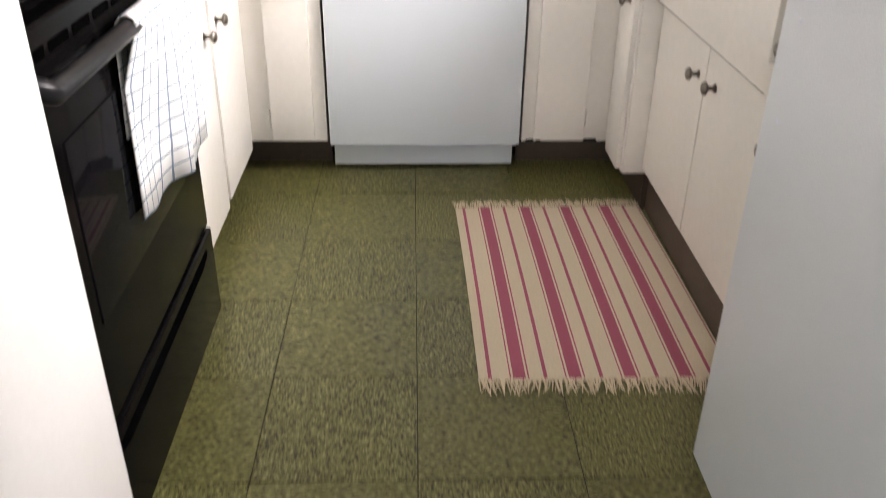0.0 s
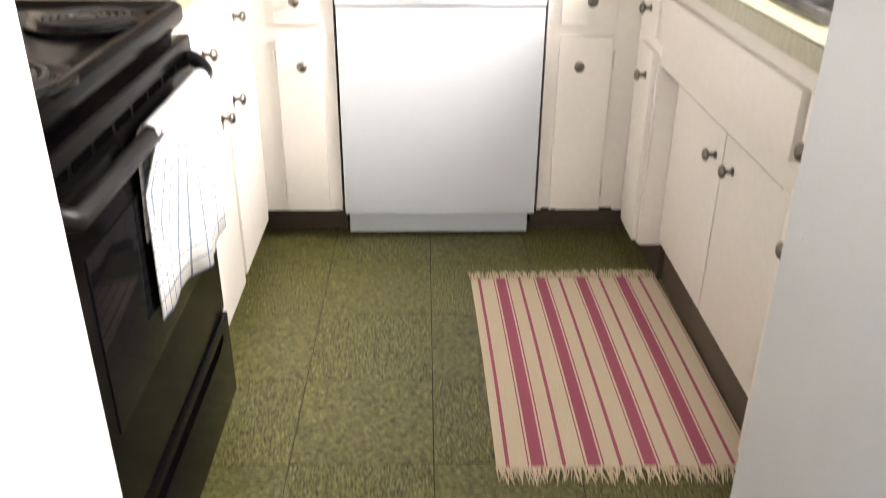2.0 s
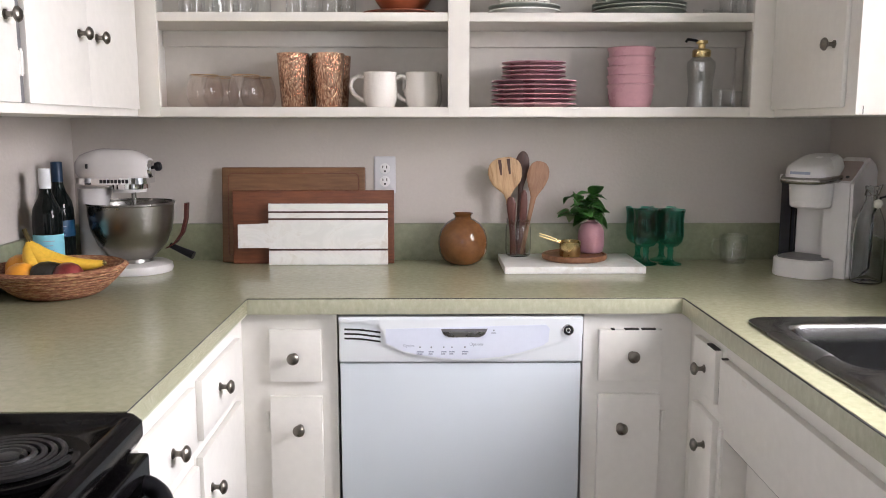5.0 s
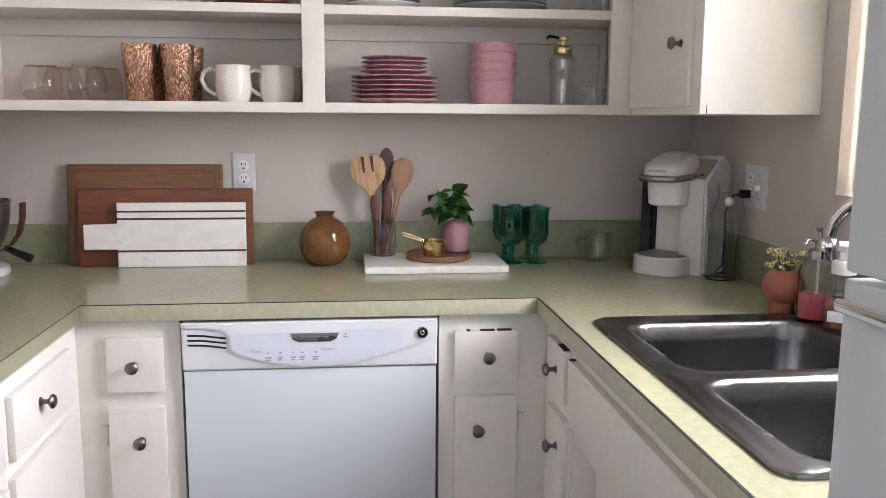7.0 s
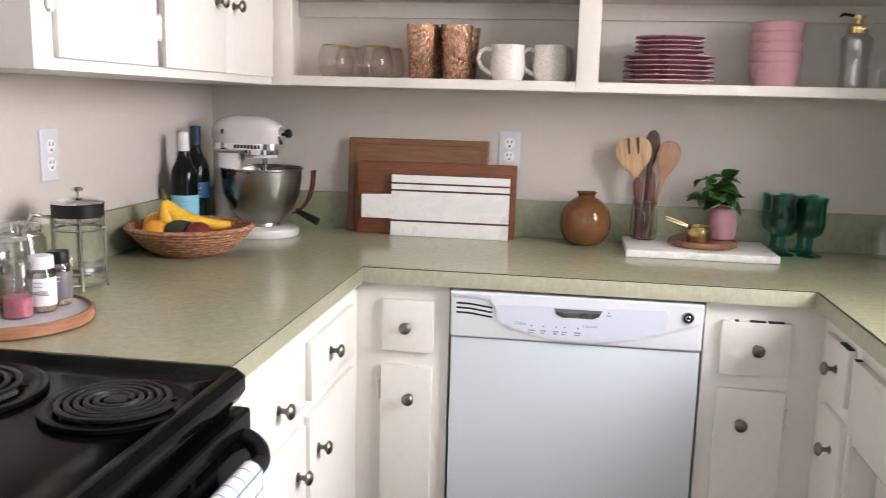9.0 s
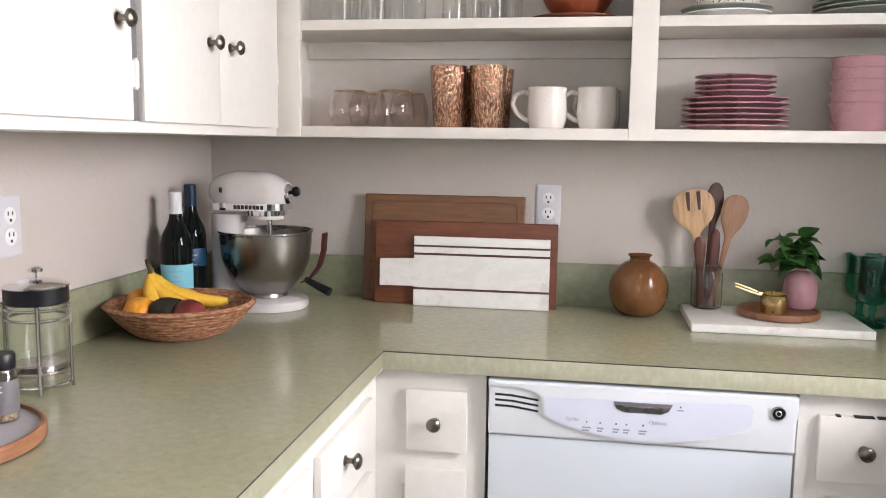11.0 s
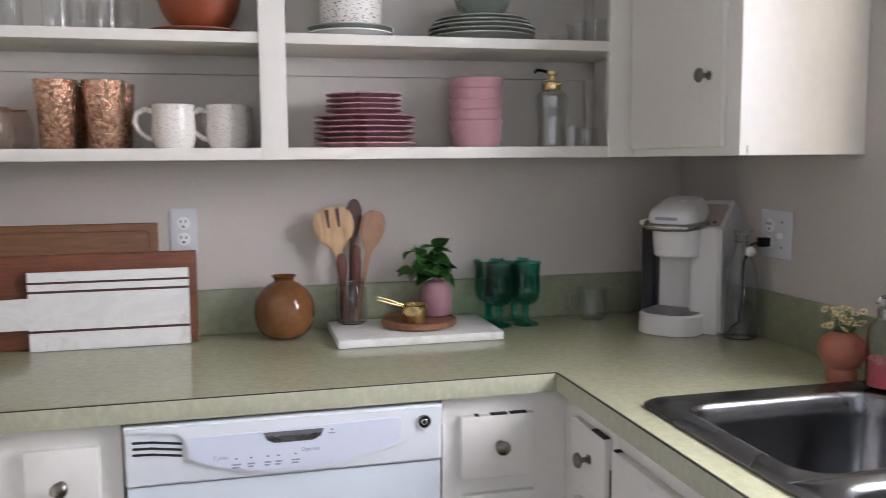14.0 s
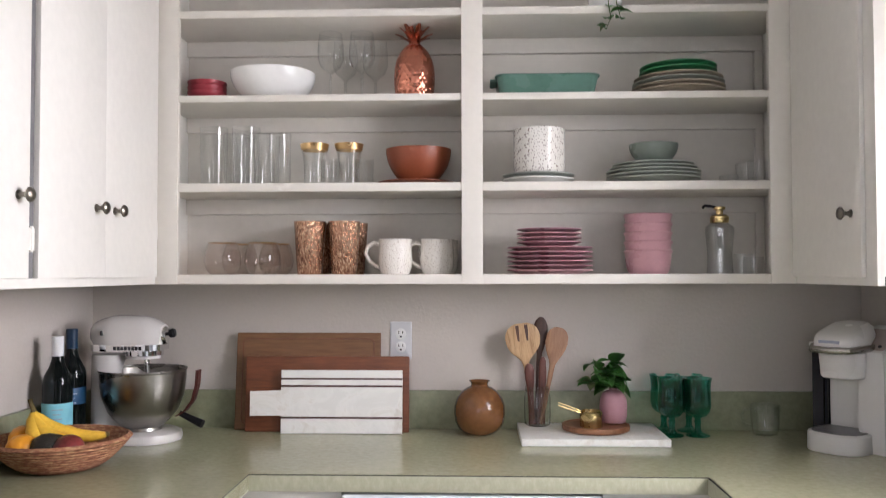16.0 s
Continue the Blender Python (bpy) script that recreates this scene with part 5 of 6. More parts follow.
def clip_jar(m, r, h, label):
    ob = thing("glass_jar", m, label, "jar", "glass jars")
    part("glass", lathe(blown([(r * 0.9, 0.0), (r, 0.006), (r, h * 0.78), (r * 0.82, h * 0.86), (r * 0.82, h * 0.9)], 0.003), 32), GLASS, ob)
    part("lid", lathe([(0, h), (r * 0.7, h), (r * 0.86, h * 0.97), (r * 0.86, h * 0.915), (0, h * 0.91)], 32), GLASS, ob)
    part("bail", tube([(r * 0.87 * math.cos(2 * math.pi * k / 32), r * 0.87 * math.sin(2 * math.pi * k / 32), h * 0.84) for k in range(32)], 0.0016, 5, closed=True), CHROME, ob, "chrome wire bail")
    part("clasp", tube([(r * 0.87, 0, h * 0.84), (r * 1.12, 0, h * 0.9), (r * 1.05, 0, h * 1.0), (r * 0.6, 0, h * 1.03), (0, 0, h * 1.03)], 0.0016, 5), CHROME, ob, "chrome wire clasp")


clip_jar(pose(-1.082, -1.095, Z, 0, 0, -60), 0.045, 0.150, "clear glass clip-top jar behind the tray")

# round tray with spices
TX, TY = -0.995, -1.262
tr = thing("round_tray", pose(TX, TY, Z), "round wooden tray with a grey top", "tray")
part("rim", lathe([(0.128, 0.0), (0.138, 0.0), (0.142, 0.003), (0.142, 0.019), (0.139, 0.0225), (0.135, 0.0225), (0.133, 0.017)], 56), TRAYWOOD, tr)
part("top", lathe([(0, 0.0), (0.128, 0.0), (0.1335, 0.004), (0.1335, 0.0165), (0.0, 0.0165)], 56), SALT, tr, "pale grey tray surface")
TZ = Z + 0.0167


def spice(x, y, r, h, glass, fill, lidm, lid_h, labm, label, bars=0, word=""):
    ob = thing("spice_jar", pose(x, y, TZ, 0, 0, 24), label, "spice jar", "spice jars")
    part("jar", lathe(shell([(r * 0.92, 0.0), (r, 0.003), (r, h * 0.86), (r * 0.82, h * 0.93), (r * 0.82, h * 0.97)], 0.0016), 28), glass, ob)
    part("contents", lathe([(0, 0.003), (r - 0.0024, 0.003), (r - 0.0024, h * (0.34 if fill is HOTPINK else 0.62)), (0, h * (0.35 if fill is HOTPINK else 0.63))], 24), fill, ob)
    part("lid", lathe([(0, h + lid_h), (r * 0.86, h + lid_h), (r * 0.92, h + lid_h - 0.003), (r * 0.92, h * 0.94), (r * 0.80, h * 0.94)], 28), lidm, ob)
    if labm:
        part("label", lathe([(r + 0.0003, h * 0.15), (r + 0.0006, h * 0.16), (r + 0.0006, h * 0.74), (r + 0.0003, h * 0.75)], 32), labm, ob)
    for k in range(bars):
        part("printed_bar", tube([((r + 0.0009) * math.cos(radians(d)), (r + 0.0009) * math.sin(radians(d)), h * (0.66 - 0.09 * k)) for d in range(-112, -67, 9)], 0.0009, 4), PRINT if labm is LABELWHITE else LABELWHITE, ob)
    if word:
        words("lettering", word, 0.0115, DARKPRINT, ob, pose(0.0, -(r + 0.0012), h * 0.43, 90))
    return ob


spice(-0.957, -1.287, 0.0255, 0.105, GLASS, HOTPINK, GLASS, 0.030, None, "clear grinder of pink salt on the tray")
spice(-0.944, -1.238, 0.0235, 0.083, GLASS, SEEDS, LABELWHITE, 0.017, LABELWHITE, "seasoning jar with white label and lid", 2, "BAGEL")
spice(-0.944, -1.187, 0.0215, 0.083, GLASS, SEEDS, BLACKPL, 0.017, GREYPL, "dark spice jar with a black lid", 2)
spice(-1.008, -1.325, 0.0240, 0.085, GLASS, SEEDS, BLACKPL, 0.016, None, "clear spice jar with a black lid")
spice(-1.025, -1.245, 0.0260, 0.092, GLASS, SEEDS, STEEL, 0.014, None, "clear spice jar with a steel lid")

# boards leaning on the wall
bb = thing("bamboo_board", pose(-0.492, -0.052, Z, -6.5, 0, 0), "brown wooden cutting board with a juice groove", "cutting board", "cutting boards")
part("board", box(-0.218, 0.218, -0.009, 0.009, 0.0, 0.289, 0.004, seg=3), BAMBOO, bb)
g = tube(rrect(0, 0, 0.198, 0.125, 0.012, 0, 4), 0.0022, 5, closed=True)
g.transform(pose(0, -0.0085, 0.145, 90))
part("juice_groove", g, CHERRY, bb)
solo("wooden_board", box(-0.243, 0.243, -0.009, 0.009, 0.0, 0.221, 0.003, seg=3), CHERRY, pose(-0.428, -0.078, Z, -4, 0, 0), "reddish brown wooden cutting board behind the marble one", "cutting board", "cutting boards")
mb = thing("marble_board", pose(-0.381, -0.103, Z, -3.5, 0, 0), "white marble cutting board with inlaid brown stripes", "cutting board", "cutting boards")
part("slab", prism([(-0.178, 0.0), (0.178, 0.0), (0.178, 0.183), (-0.178, 0.183), (-0.178, 0.124), (-0.270, 0.121), (-0.270, 0.050), (-0.178, 0.051)], "y", -0.007, 0.007, b=0.0015), MARBLE, mb)
for z, h in ((0.158, 0.0052), (0.137, 0.0058), (0.0455, 0.0058)):
    part("stripe", box(-0.178, 0.178, -0.0074, -0.006, z - h / 2, z + h / 2), WALNUT, mb, "dark brown inlaid stripe")

# round vase
solo("vase", lathe(shell([(0.032, 0.0), (0.044, 0.003), (0.061, 0.017), (0.0715, 0.038), (0.0745, 0.062), (0.0730, 0.084), (0.066, 0.105), (0.053, 0.123), (0.037, 0.1345), (0.0265, 0.139), (0.0240, 0.144), (0.0265, 0.150), (0.0315, 0.154)], 0.003), 44), OCHRE, pose(0.022, -0.098, Z), "round glossy ochre ceramic vase with a short neck", "vase")

# marble slab with its things
ms = solo("marble_slab", box(-0.200, 0.200, -0.124, 0.124, 0.0, 0.020, 0.0025), MARBLE, pose(0.334, -0.148, Z), "rectangular white marble serving slab on the worktop", "serving slab")
SZ = Z + 0.0206
uj = thing("utensil_jar", pose(0.192, -0.064, SZ), "clear ribbed glass jar holding wooden utensils", "jar")
part("glass", lathe(shell([(0.032, 0.0), (0.037, 0.004), (0.0385, 0.02), (0.0385, 0.086), (0.035, 0.095), (0.033, 0.099), (0.036, 0.101), (0.036, 0.106), (0.033, 0.108), (0.036, 0.110), (0.0355, 0.114)], 0.0022), 36), THICKGLASS, uj)


def utensil(name, label, material, pts, wide, x0, lean, slot=False, tilt=0.0):
    """A flat wooden spoon: outline from half widths along its length."""
    ob = thing(name, pose(0.192 + x0, -0.064 + tilt, SZ + 0.005, 0, lean, 0), label, "utensil", "utensils in the jar")
    loops = []
    for z, w, t in pts:
        n = 24
        loops.append([(w * math.cos(2 * math.pi * k / n), t * math.sin(2 * math.pi * k / n), z) for k in range(n)])
    part("wood", loft(loops), material, ob)
    if slot:
        for x in (-0.013, 0.013):
            part("slot", prism([(x - 0.0045, 0.272), (x - 0.0025, 0.244), (x + 0.0025, 0.244), (x + 0.0045, 0.272), (x + 0.0050, 0.2905), (x - 0.0050, 0.2905)], "y", -0.0052, 0.0052), WALNUT, ob, "dark cut between the tines")


utensil("salad_fork", "pale wood salad fork with a broad slotted head", OLIVEWOOD, ((0, 0.006, 0.004), (0.10, 0.006, 0.004), (0.165, 0.007, 0.0045), (0.185, 0.012, 0.005), (0.195, 0.020, 0.005), (0.205, 0.031, 0.005), (0.218, 0.042, 0.0045), (0.234, 0.049, 0.0045), (0.252, 0.0515, 0.004), (0.268, 0.0495, 0.0035), (0.281, 0.0425, 0.003), (0.290, 0.032, 0.0028), (0.296, 0.018, 0.002)), 0.05, -0.012, -7, True, -0.012)
utensil("dark_spoon", "dark walnut spoon standing in the jar", WALNUT, ((0, 0.006, 0.005), (0.14, 0.007, 0.006), (0.205, 0.008, 0.005), (0.225, 0.014, 0.005), (0.245, 0.0195, 0.0045), (0.268, 0.0218, 0.004), (0.288, 0.0200, 0.0035), (0.302, 0.0145, 0.003), (0.309, 0.0085, 0.0022), (0.312, 0.003, 0.0015)), 0.02, -0.004, 3.2, False, 0.012)
utensil("wooden_spoon", "brown wooden spoon with an oval bowl", BEECH, ((0, 0.006, 0.005), (0.12, 0.0065, 0.005), (0.175, 0.0085, 0.005), (0.19, 0.014, 0.005), (0.205, 0.022, 0.005), (0.222, 0.029, 0.0045), (0.242, 0.033, 0.004), (0.262, 0.0315, 0.0035), (0.276, 0.025, 0.003), (0.284, 0.016, 0.002), (0.287, 0.007, 0.0015)), 0.03, 0.010, 11, False, -0.008)
utensil("small_spoon", "small red-brown wooden spoon in the jar", REDWOOD, ((0, 0.010, 0.006), (0.05, 0.008, 0.005), (0.10, 0.009, 0.005), (0.13, 0.013, 0.005), (0.155, 0.0145, 0.0045), (0.172, 0.010, 0.003), (0.177, 0.004, 0.002)), 0.015, -0.016, -3, False, -0.018)
utensil("spreader", "red-brown wooden spreader in the jar", REDWOOD, ((0, 0.013, 0.006), (0.06, 0.010, 0.005), (0.11, 0.011, 0.005), (0.15, 0.012, 0.004), (0.185, 0.009, 0.003), (0.195, 0.003, 0.002)), 0.012, 0.010, 2, False, -0.002)

wr = solo("wooden_round", lathe([(0, 0), (0.088, 0), (0.095, 0.003), (0.096, 0.010), (0.0945, 0.017), (0.090, 0.0175), (0.087, 0.014), (0.0, 0.014)], 56), ACACIA, pose(0.352, -0.135, SZ), "round brown acacia coaster tray on the slab", "tray")
WZ = SZ + 0.0145
mc = thing("measuring_cups", pose(0.334, -0.168, WZ), "nested brass measuring cups with long handles", "measuring cups")
part("cup", lathe(shell([(0.029, 0.0), (0.0305, 0.002), (0.0315, 0.042)], 0.0015), 36), BRASS, mc)
part("inner_cup", lathe(shell([(0.024, 0.006), (0.0255, 0.008), (0.0275, 0.045)], 0.0012), 36), BRASS, mc)
for k, (z, s) in enumerate(((0.040, 0.0), (0.044, 0.004))):
    part("handle", tube([(-0.029, -0.006 + s, z), (-0.060, -0.010 + s, z + 0.010 + 0.003 * k), (-0.092, -0.012 + s, z + 0.021 + 0.003 * k)], [0.0022, 0.0018, 0.0016], 8), BRASS, mc)
bv = thing("bud_vase", pose(0.408, -0.098, WZ), "mauve ribbed bud vase with green sprigs", "vase")
part("vase", lathe(shell([(0.028, 0.0), (0.034, 0.003), (0.038, 0.020), (0.039, 0.045), (0.037, 0.068), (0.030, 0.084), (0.019, 0.091), (0.0115, 0.094), (0.0115, 0.099)], 0.0025), 72, fn=lambda a, r, z: r * (1 + (0.012 * math.cos(36 * a) if z < 0.085 else 0))), PINKVASE, bv)


def leaf_mesh(name, L, w, material):
    bm = bmesh.new()
    rows = []
    for i in range(7):
        t = i / 6
        hw = w * math.sin(math.pi * (0.06 + 0.94 * t) ** 0.8) ** 0.9 if 0 < i < 6 else 0.0008
        z = 0.10 * L * math.sin(math.pi * t * 0.9) - 0.22 * L * t * t
        rows.append([bm.verts.new((L * t, s * hw, z + abs(s) * hw * 0.35)) for s in (-1, -0.5, 0, 0.5, 1)])
    for a, b in zip(rows, rows[1:]):
        for j in range(4):
            bm.faces.new((a[j], a[j + 1], b[j + 1], b[j]))
    bmesh.ops.solidify(bm, geom=bm.faces[:], thickness=0.0004)
    return mesh_of(name, bm, material, 60)


LEAVES = [leaf_mesh("leaf", 0.042, 0.0165, LEAF), leaf_mesh("leaf", 0.034, 0.0145, LEAF), leaf_mesh("leaf", 0.030, 0.0125, LEAFPALE)]


def sprig(parent, stem, n, seed, rad=0.0014, pale=0.15, scale=1.0, material=STEMG):
    rng = random.Random(seed)
    s_ = part("stem", tube(stem, [rad] * (len(stem) - 1) + [rad * 0.5], 6), material, parent)
    for k in range(n):
        t = 0.30 + 0.70 * k / max(n - 1, 1)
        f = t * (len(stem) - 1)
        i = min(int(f), len(stem) - 2)
        p = Vector(stem[i]).lerp(Vector(stem[i + 1]), f - i)
        o = new("leaf", LEAVES[2 if rng.random() < pale else rng.choice((0, 1))])
        o.parent = parent
        q = rng.uniform(0.75, 1.1) * scale
        o.matrix_basis = pose(*p, rng.uniform(-35, 35), rng.uniform(-45, 30), rng.uniform(0, 360)) @ Matrix.Diagonal((q, q, q, 1))


sprig(bv, [(0, 0, 0.05), (-0.006, 0, 0.10), (-0.034, -0.004, 0.135), (-0.052, -0.004, 0.168)], 15, 1, scale=1.4)
sprig(bv, [(0, 0, 0.05), (0.001, 0, 0.10), (0.000, -0.002, 0.142), (0.003, 0.002, 0.172)], 15, 2, scale=1.45)
sprig(bv, [(0, 0, 0.05), (-0.008, -0.002, 0.10), (-0.045, -0.008, 0.115), (-0.072, -0.010, 0.112)], 14, 3, scale=1.35)
sprig(bv, [(0, 0, 0.05), (0.002, 0.004, 0.10), (-0.014, 0.004, 0.130), (-0.020, 0.0, 0.150)], 15, 4, scale=1.45)

# teal goblets


def goblet_profile():
    out = [(0.0, 0.0), (0.033, 0.0), (0.0345, 0.002), (0.030, 0.005), (0.014, 0.010), (0.0085, 0.018), (0.0080, 0.034), (0.0105, 0.042), (0.0075, 0.046), (0.010, 0.052), (0.022, 0.058), (0.031, 0.070), (0.035, 0.088), (0.0345, 0.110), (0.0335, 0.135), (0.0350, 0.155), (0.0375, 0.166)]
    inn = [(0.0358, 0.166), (0.0330, 0.154), (0.0315, 0.135), (0.0322, 0.110), (0.0325, 0.088), (0.028, 0.072), (0.018, 0.063), (0.0, 0.061)]
    return out + inn


gob = solo("goblet", lathe(goblet_profile(), 40, fn=lambda a, r, z: r * (1.10 if z > 0.055 else 1.0) * (1 + (0.022 * math.cos(8 * a) if 0.055 < z < 0.15 else 0))), TEALGLASS, pose(0.572, -0.112, Z), "dark teal pressed glass goblet", "goblet", "teal goblets")
for x, y in ((0.646, -0.110), (0.566, -0.036), (0.640, -0.034)):
    copy_thing(gob, pose(x, y, Z, 0, 0, random.uniform(0, 90)))

# glass mug
gm = thing("glass_mug", pose(0.845, -0.085, Z), "clear glass mug near the coffee machine", "mug")
part("cup", lathe(blown([(0.030, 0.0), (0.034, 0.003), (0.040, 0.04), (0.041, 0.085)], 0.0025), 32), GLASS, gm)
part("handle", tube([(-0.037, 0, 0.072), (-0.060, 0, 0.074), (-0.067, 0, 0.055), (-0.060, 0, 0.032), (-0.037, 0, 0.026)], 0.004, 8), GLASS, gm)

# coffee machine; its front looks along local -y
cm = thing("coffee_machine", pose(1.022, -0.262, Z, 0, 0, -52) @ Matrix.Diagonal((1.0, 0.95, 1.0, 1)), "white single-cup coffee machine with a drip tray", "coffee machine")


def yz_body(pts, x0, x1, material, name, parent, b=0.006, label=""):
    return part(name, prism(pts, "x", x0, x1, b=b), material, parent, label, sharp=35)


yz_body([(0.12, 0.0), (0.12, 0.20), (0.112, 0.275), (0.085, 0.315), (0.055, 0.327), (0.025, 0.318), (-0.056, 0.262), (-0.052, 0.23), (-0.048, 0.0)], 0.030, 0.108, COFFEEWHITE, "side_body", cm, 0.007)
yz_body([(0.12, 0.0), (0.12, 0.25), (0.105, 0.29), (0.06, 0.322), (0.0, 0.325), (-0.03, 0.30), (-0.03, 0.20), (0.0, 0.195), (0.0, 0.0)], -0.072, 0.034, COFFEEWHITE, "body", cm)
yz_body([(0.10, 0.015), (0.10, 0.262), (-0.012, 0.262), (-0.012, 0.015)], -0.118, -0.074, SMOKE, "water_tank", cm, 0.008, "smoked water tank")
yz_body([(0.104, 0.262), (0.104, 0.274), (-0.016, 0.274), (-0.016, 0.262)], -0.122, -0.073, COFFEEWHITE, "tank_lid", cm, 0.004)
lid = [[(x, y, z + max(0.0, z - 0.276) / 0.046 * (y + 0.05) * 0.26) for x, y, z in rrect(0.0, -0.05, 0.062 * q, 0.078 * q, 0.045 * q, z, 8)] for z, q in ((0.268, 0.97), (0.276, 1.0), (0.300, 0.99), (0.314, 0.92), (0.322, 0.78))]
lidp = part("lid", loft(lid), COFFEEWHITE, cm)
part("lid_handle", tube([(-0.068, -0.02, 0.272), (-0.068, -0.085, 0.270), (-0.050, -0.125, 0.266), (0.0, -0.137, 0.265), (0.050, -0.125, 0.266), (0.068, -0.085, 0.270), (0.068, -0.02, 0.272)], 0.0095, 10), STEEL, lidp, "curved grey lid handle")
part("badge", box(-0.030, 0.026, -0.1285, -0.124, 0.283, 0.2905), PRINT, lidp, "small dark badge")
part("brew_head", lathe([(0.0, 0.190), (0.050, 0.190), (0.055, 0.195), (0.060, 0.258), (0.058, 0.266), (0.0, 0.266)], 36, at=(0, -0.06, 0)), COFFEEWHITE, cm)
part("drip_base", loft([rrect(-0.008, -0.06, 0.076, 0.078, (0.01, 0.01, 0.06, 0.06), 0.0, 8), rrect(-0.008, -0.06, 0.077, 0.079, (0.01, 0.01, 0.06, 0.06), 0.004, 8), rrect(-0.008, -0.06, 0.076, 0.078, (0.01, 0.01, 0.06, 0.06), 0.046, 8), rrect(-0.008, -0.06, 0.072, 0.074, (0.01, 0.01, 0.056, 0.056), 0.050, 8)]), COFFEEWHITE, cm)
part("drip_grille", loft([rrect(-0.008, -0.062, 0.066, 0.066, (0.01, 0.01, 0.05, 0.05), 0.050, 8), rrect(-0.008, -0.062, 0.066, 0.066, (0.01, 0.01, 0.05, 0.05), 0.0525, 8)]), GREYPL, cm, "dark drip grille")
part("control_panel", loft([rrect(0, 0, 0.034, 0.044, 0.008, 0.0), rrect(0, 0, 0.034, 0.044, 0.008, 0.0015)]), TAUPEPL, cm, "taupe sloping button panel").data.transform(pose(0.069, -0.014, 0.2915, 34.6, 0, 0))
for k in range(3):
    part("button", lathe([(0, 0), (0.0052, 0), (0.0047, 0.0025), (0, 0.003)], 12), DARKPRINT, cm).data.transform(pose(0.069, -0.014, 0.2915, 34.6, 0, 0) @ pose(-0.018 + 0.018 * k, -0.029, 0.0012))
cord = thing("power_plug", pose(XE, -0.418, 1.146), "black power plug with its cord in the outlet", "plug")
part("plug", box(-0.034, -0.008, -0.010, 0.010, -0.011, 0.011, 0.003), BLACKPL, cord)
part("cord", tube([(-0.032, 0, 0), (-0.052, 0.004, -0.005), (-0.066, 0.012, -0.05), (-0.060, 0.022, -0.13), (-0.050, 0.045, -0.20), (-0.045, 0.10, -0.2275), (-0.05, 0.18, -0.2275)], 0.0032, 8), BLACKPL, cord)

# swing-top bottle
sb = thing("swing_top_bottle", pose(1.088, -0.405, Z), "clear glass swing-top bottle with a wire bail", "bottle")
part("glass", lathe(shell([(0.036, 0.0), (0.040, 0.004), (0.040, 0.130), (0.036, 0.165), (0.022, 0.200), (0.0145, 0.222), (0.014, 0.245), (0.017, 0.247), (0.017, 0.256)], 0.0030), 36), THICKGLASS, sb)
part("stopper", lathe([(0, 0.0), (0.008, 0.001), (0.011, 0.006), (0.0115, 0.014), (0.007, 0.02), (0, 0.021)], 18), WHITECER, sb, "white ceramic stopper hanging at the side").data.transform(pose(-0.004, -0.036, 0.205, 35, 0, 0))
part("bail", tube([(0.018, 0.0, 0.232), (0.022, -0.012, 0.262), (0.0, -0.030, 0.258), (-0.004, -0.036, 0.220), (-0.022, -0.012, 0.250), (-0.018, 0.0, 0.232)], 0.0014, 6), STEEL, sb)
part("neck_ring", tube([(0.0155 * math.cos(2 * math.pi * k / 24), 0.0155 * math.sin(2 * math.pi * k / 24), 0.232) for k in range(24)], 0.0014, 5, closed=True), STEEL, sb)

# clay pot of daisies
dp = thing("daisy_pot", pose(1.042, -0.818, Z), "round pink clay pot with small daisies", "flower pot")
part("pot", lathe(shell([(0.0260, 0.0), (0.0275, 0.002), (0.0275, 0.024), (0.026, 0.028), (0.036, 0.036), (0.0425, 0.050), (0.0435, 0.066), (0.039, 0.082), (0.029, 0.094), (0.020, 0.098)], 0.003), 40), CLAY, dp)
bmf = bmesh.new()
for k in range(11):
    a = 2 * math.pi * k / 11
    pts = [(0.0035 * math.cos(a + 0.25), 0.0035 * math.sin(a + 0.25), 0), (0.0092 * math.cos(a + 0.2), 0.0092 * math.sin(a + 0.2), 0.0008), (0.0102 * math.cos(a), 0.0102 * math.sin(a), 0.0004), (0.0092 * math.cos(a - 0.2), 0.0092 * math.sin(a - 0.2), 0.0008), (0.0035 * math.cos(a - 0.25), 0.0035 * math.sin(a - 0.25), 0)]
    bmf.faces.new([bmf.verts.new(p) for p in pts])
bmesh.ops.solidify(bmf, geom=bmf.faces[:], thickness=0.0004)
PETALS = mesh_of("daisy", bmf, PETAL)
EYE_ = mesh_of("daisy_eye", lathe([(0, 0.003), (0.0025, 0.0026), (0.0042, 0.0012), (0.0042, -0.0005), (0, -0.0005)], 10), POLLEN)
rng = random.Random(7)
for k in range(34):
    a, r = rng.uniform(0, 6.28), 0.036 * math.sqrt(rng.random())
    h = 0.116 + 0.036 * rng.random() - 0.35 * r
    x, y = r * math.cos(a), r * math.sin(a)
    part("stem", tube([(x * 0.25, y * 0.25, 0.085), (x * 0.7, y * 0.7, 0.11), (x, y, h)], 0.0008, 5), STEMG, dp)
    f = new("daisy", PETALS)
    f.parent = dp
    f.matrix_basis = pose(x, y, h, rng.uniform(-45, 45) - 25, rng.uniform(-45, 45), rng.uniform(0, 360)) @ Matrix.Diagonal((0.8, 0.8, 1.0, 1))
    e = new("eye", EYE_)
    e.parent = f

# soap bottles on the sink's back ledge
SR = 0.9232
so_ = thing("soap_dispenser", pose(1.070, -0.905, SR), "glass soap dispenser with pink soap and steel pump", "soap dispenser")
part("glass", lathe(shell([(0.034, 0.0), (0.0375, 0.004), (0.0375, 0.098), (0.033, 0.116), (0.0215, 0.127), (0.020, 0.134)], 0.0022), 36), THICKGLASS, so_)
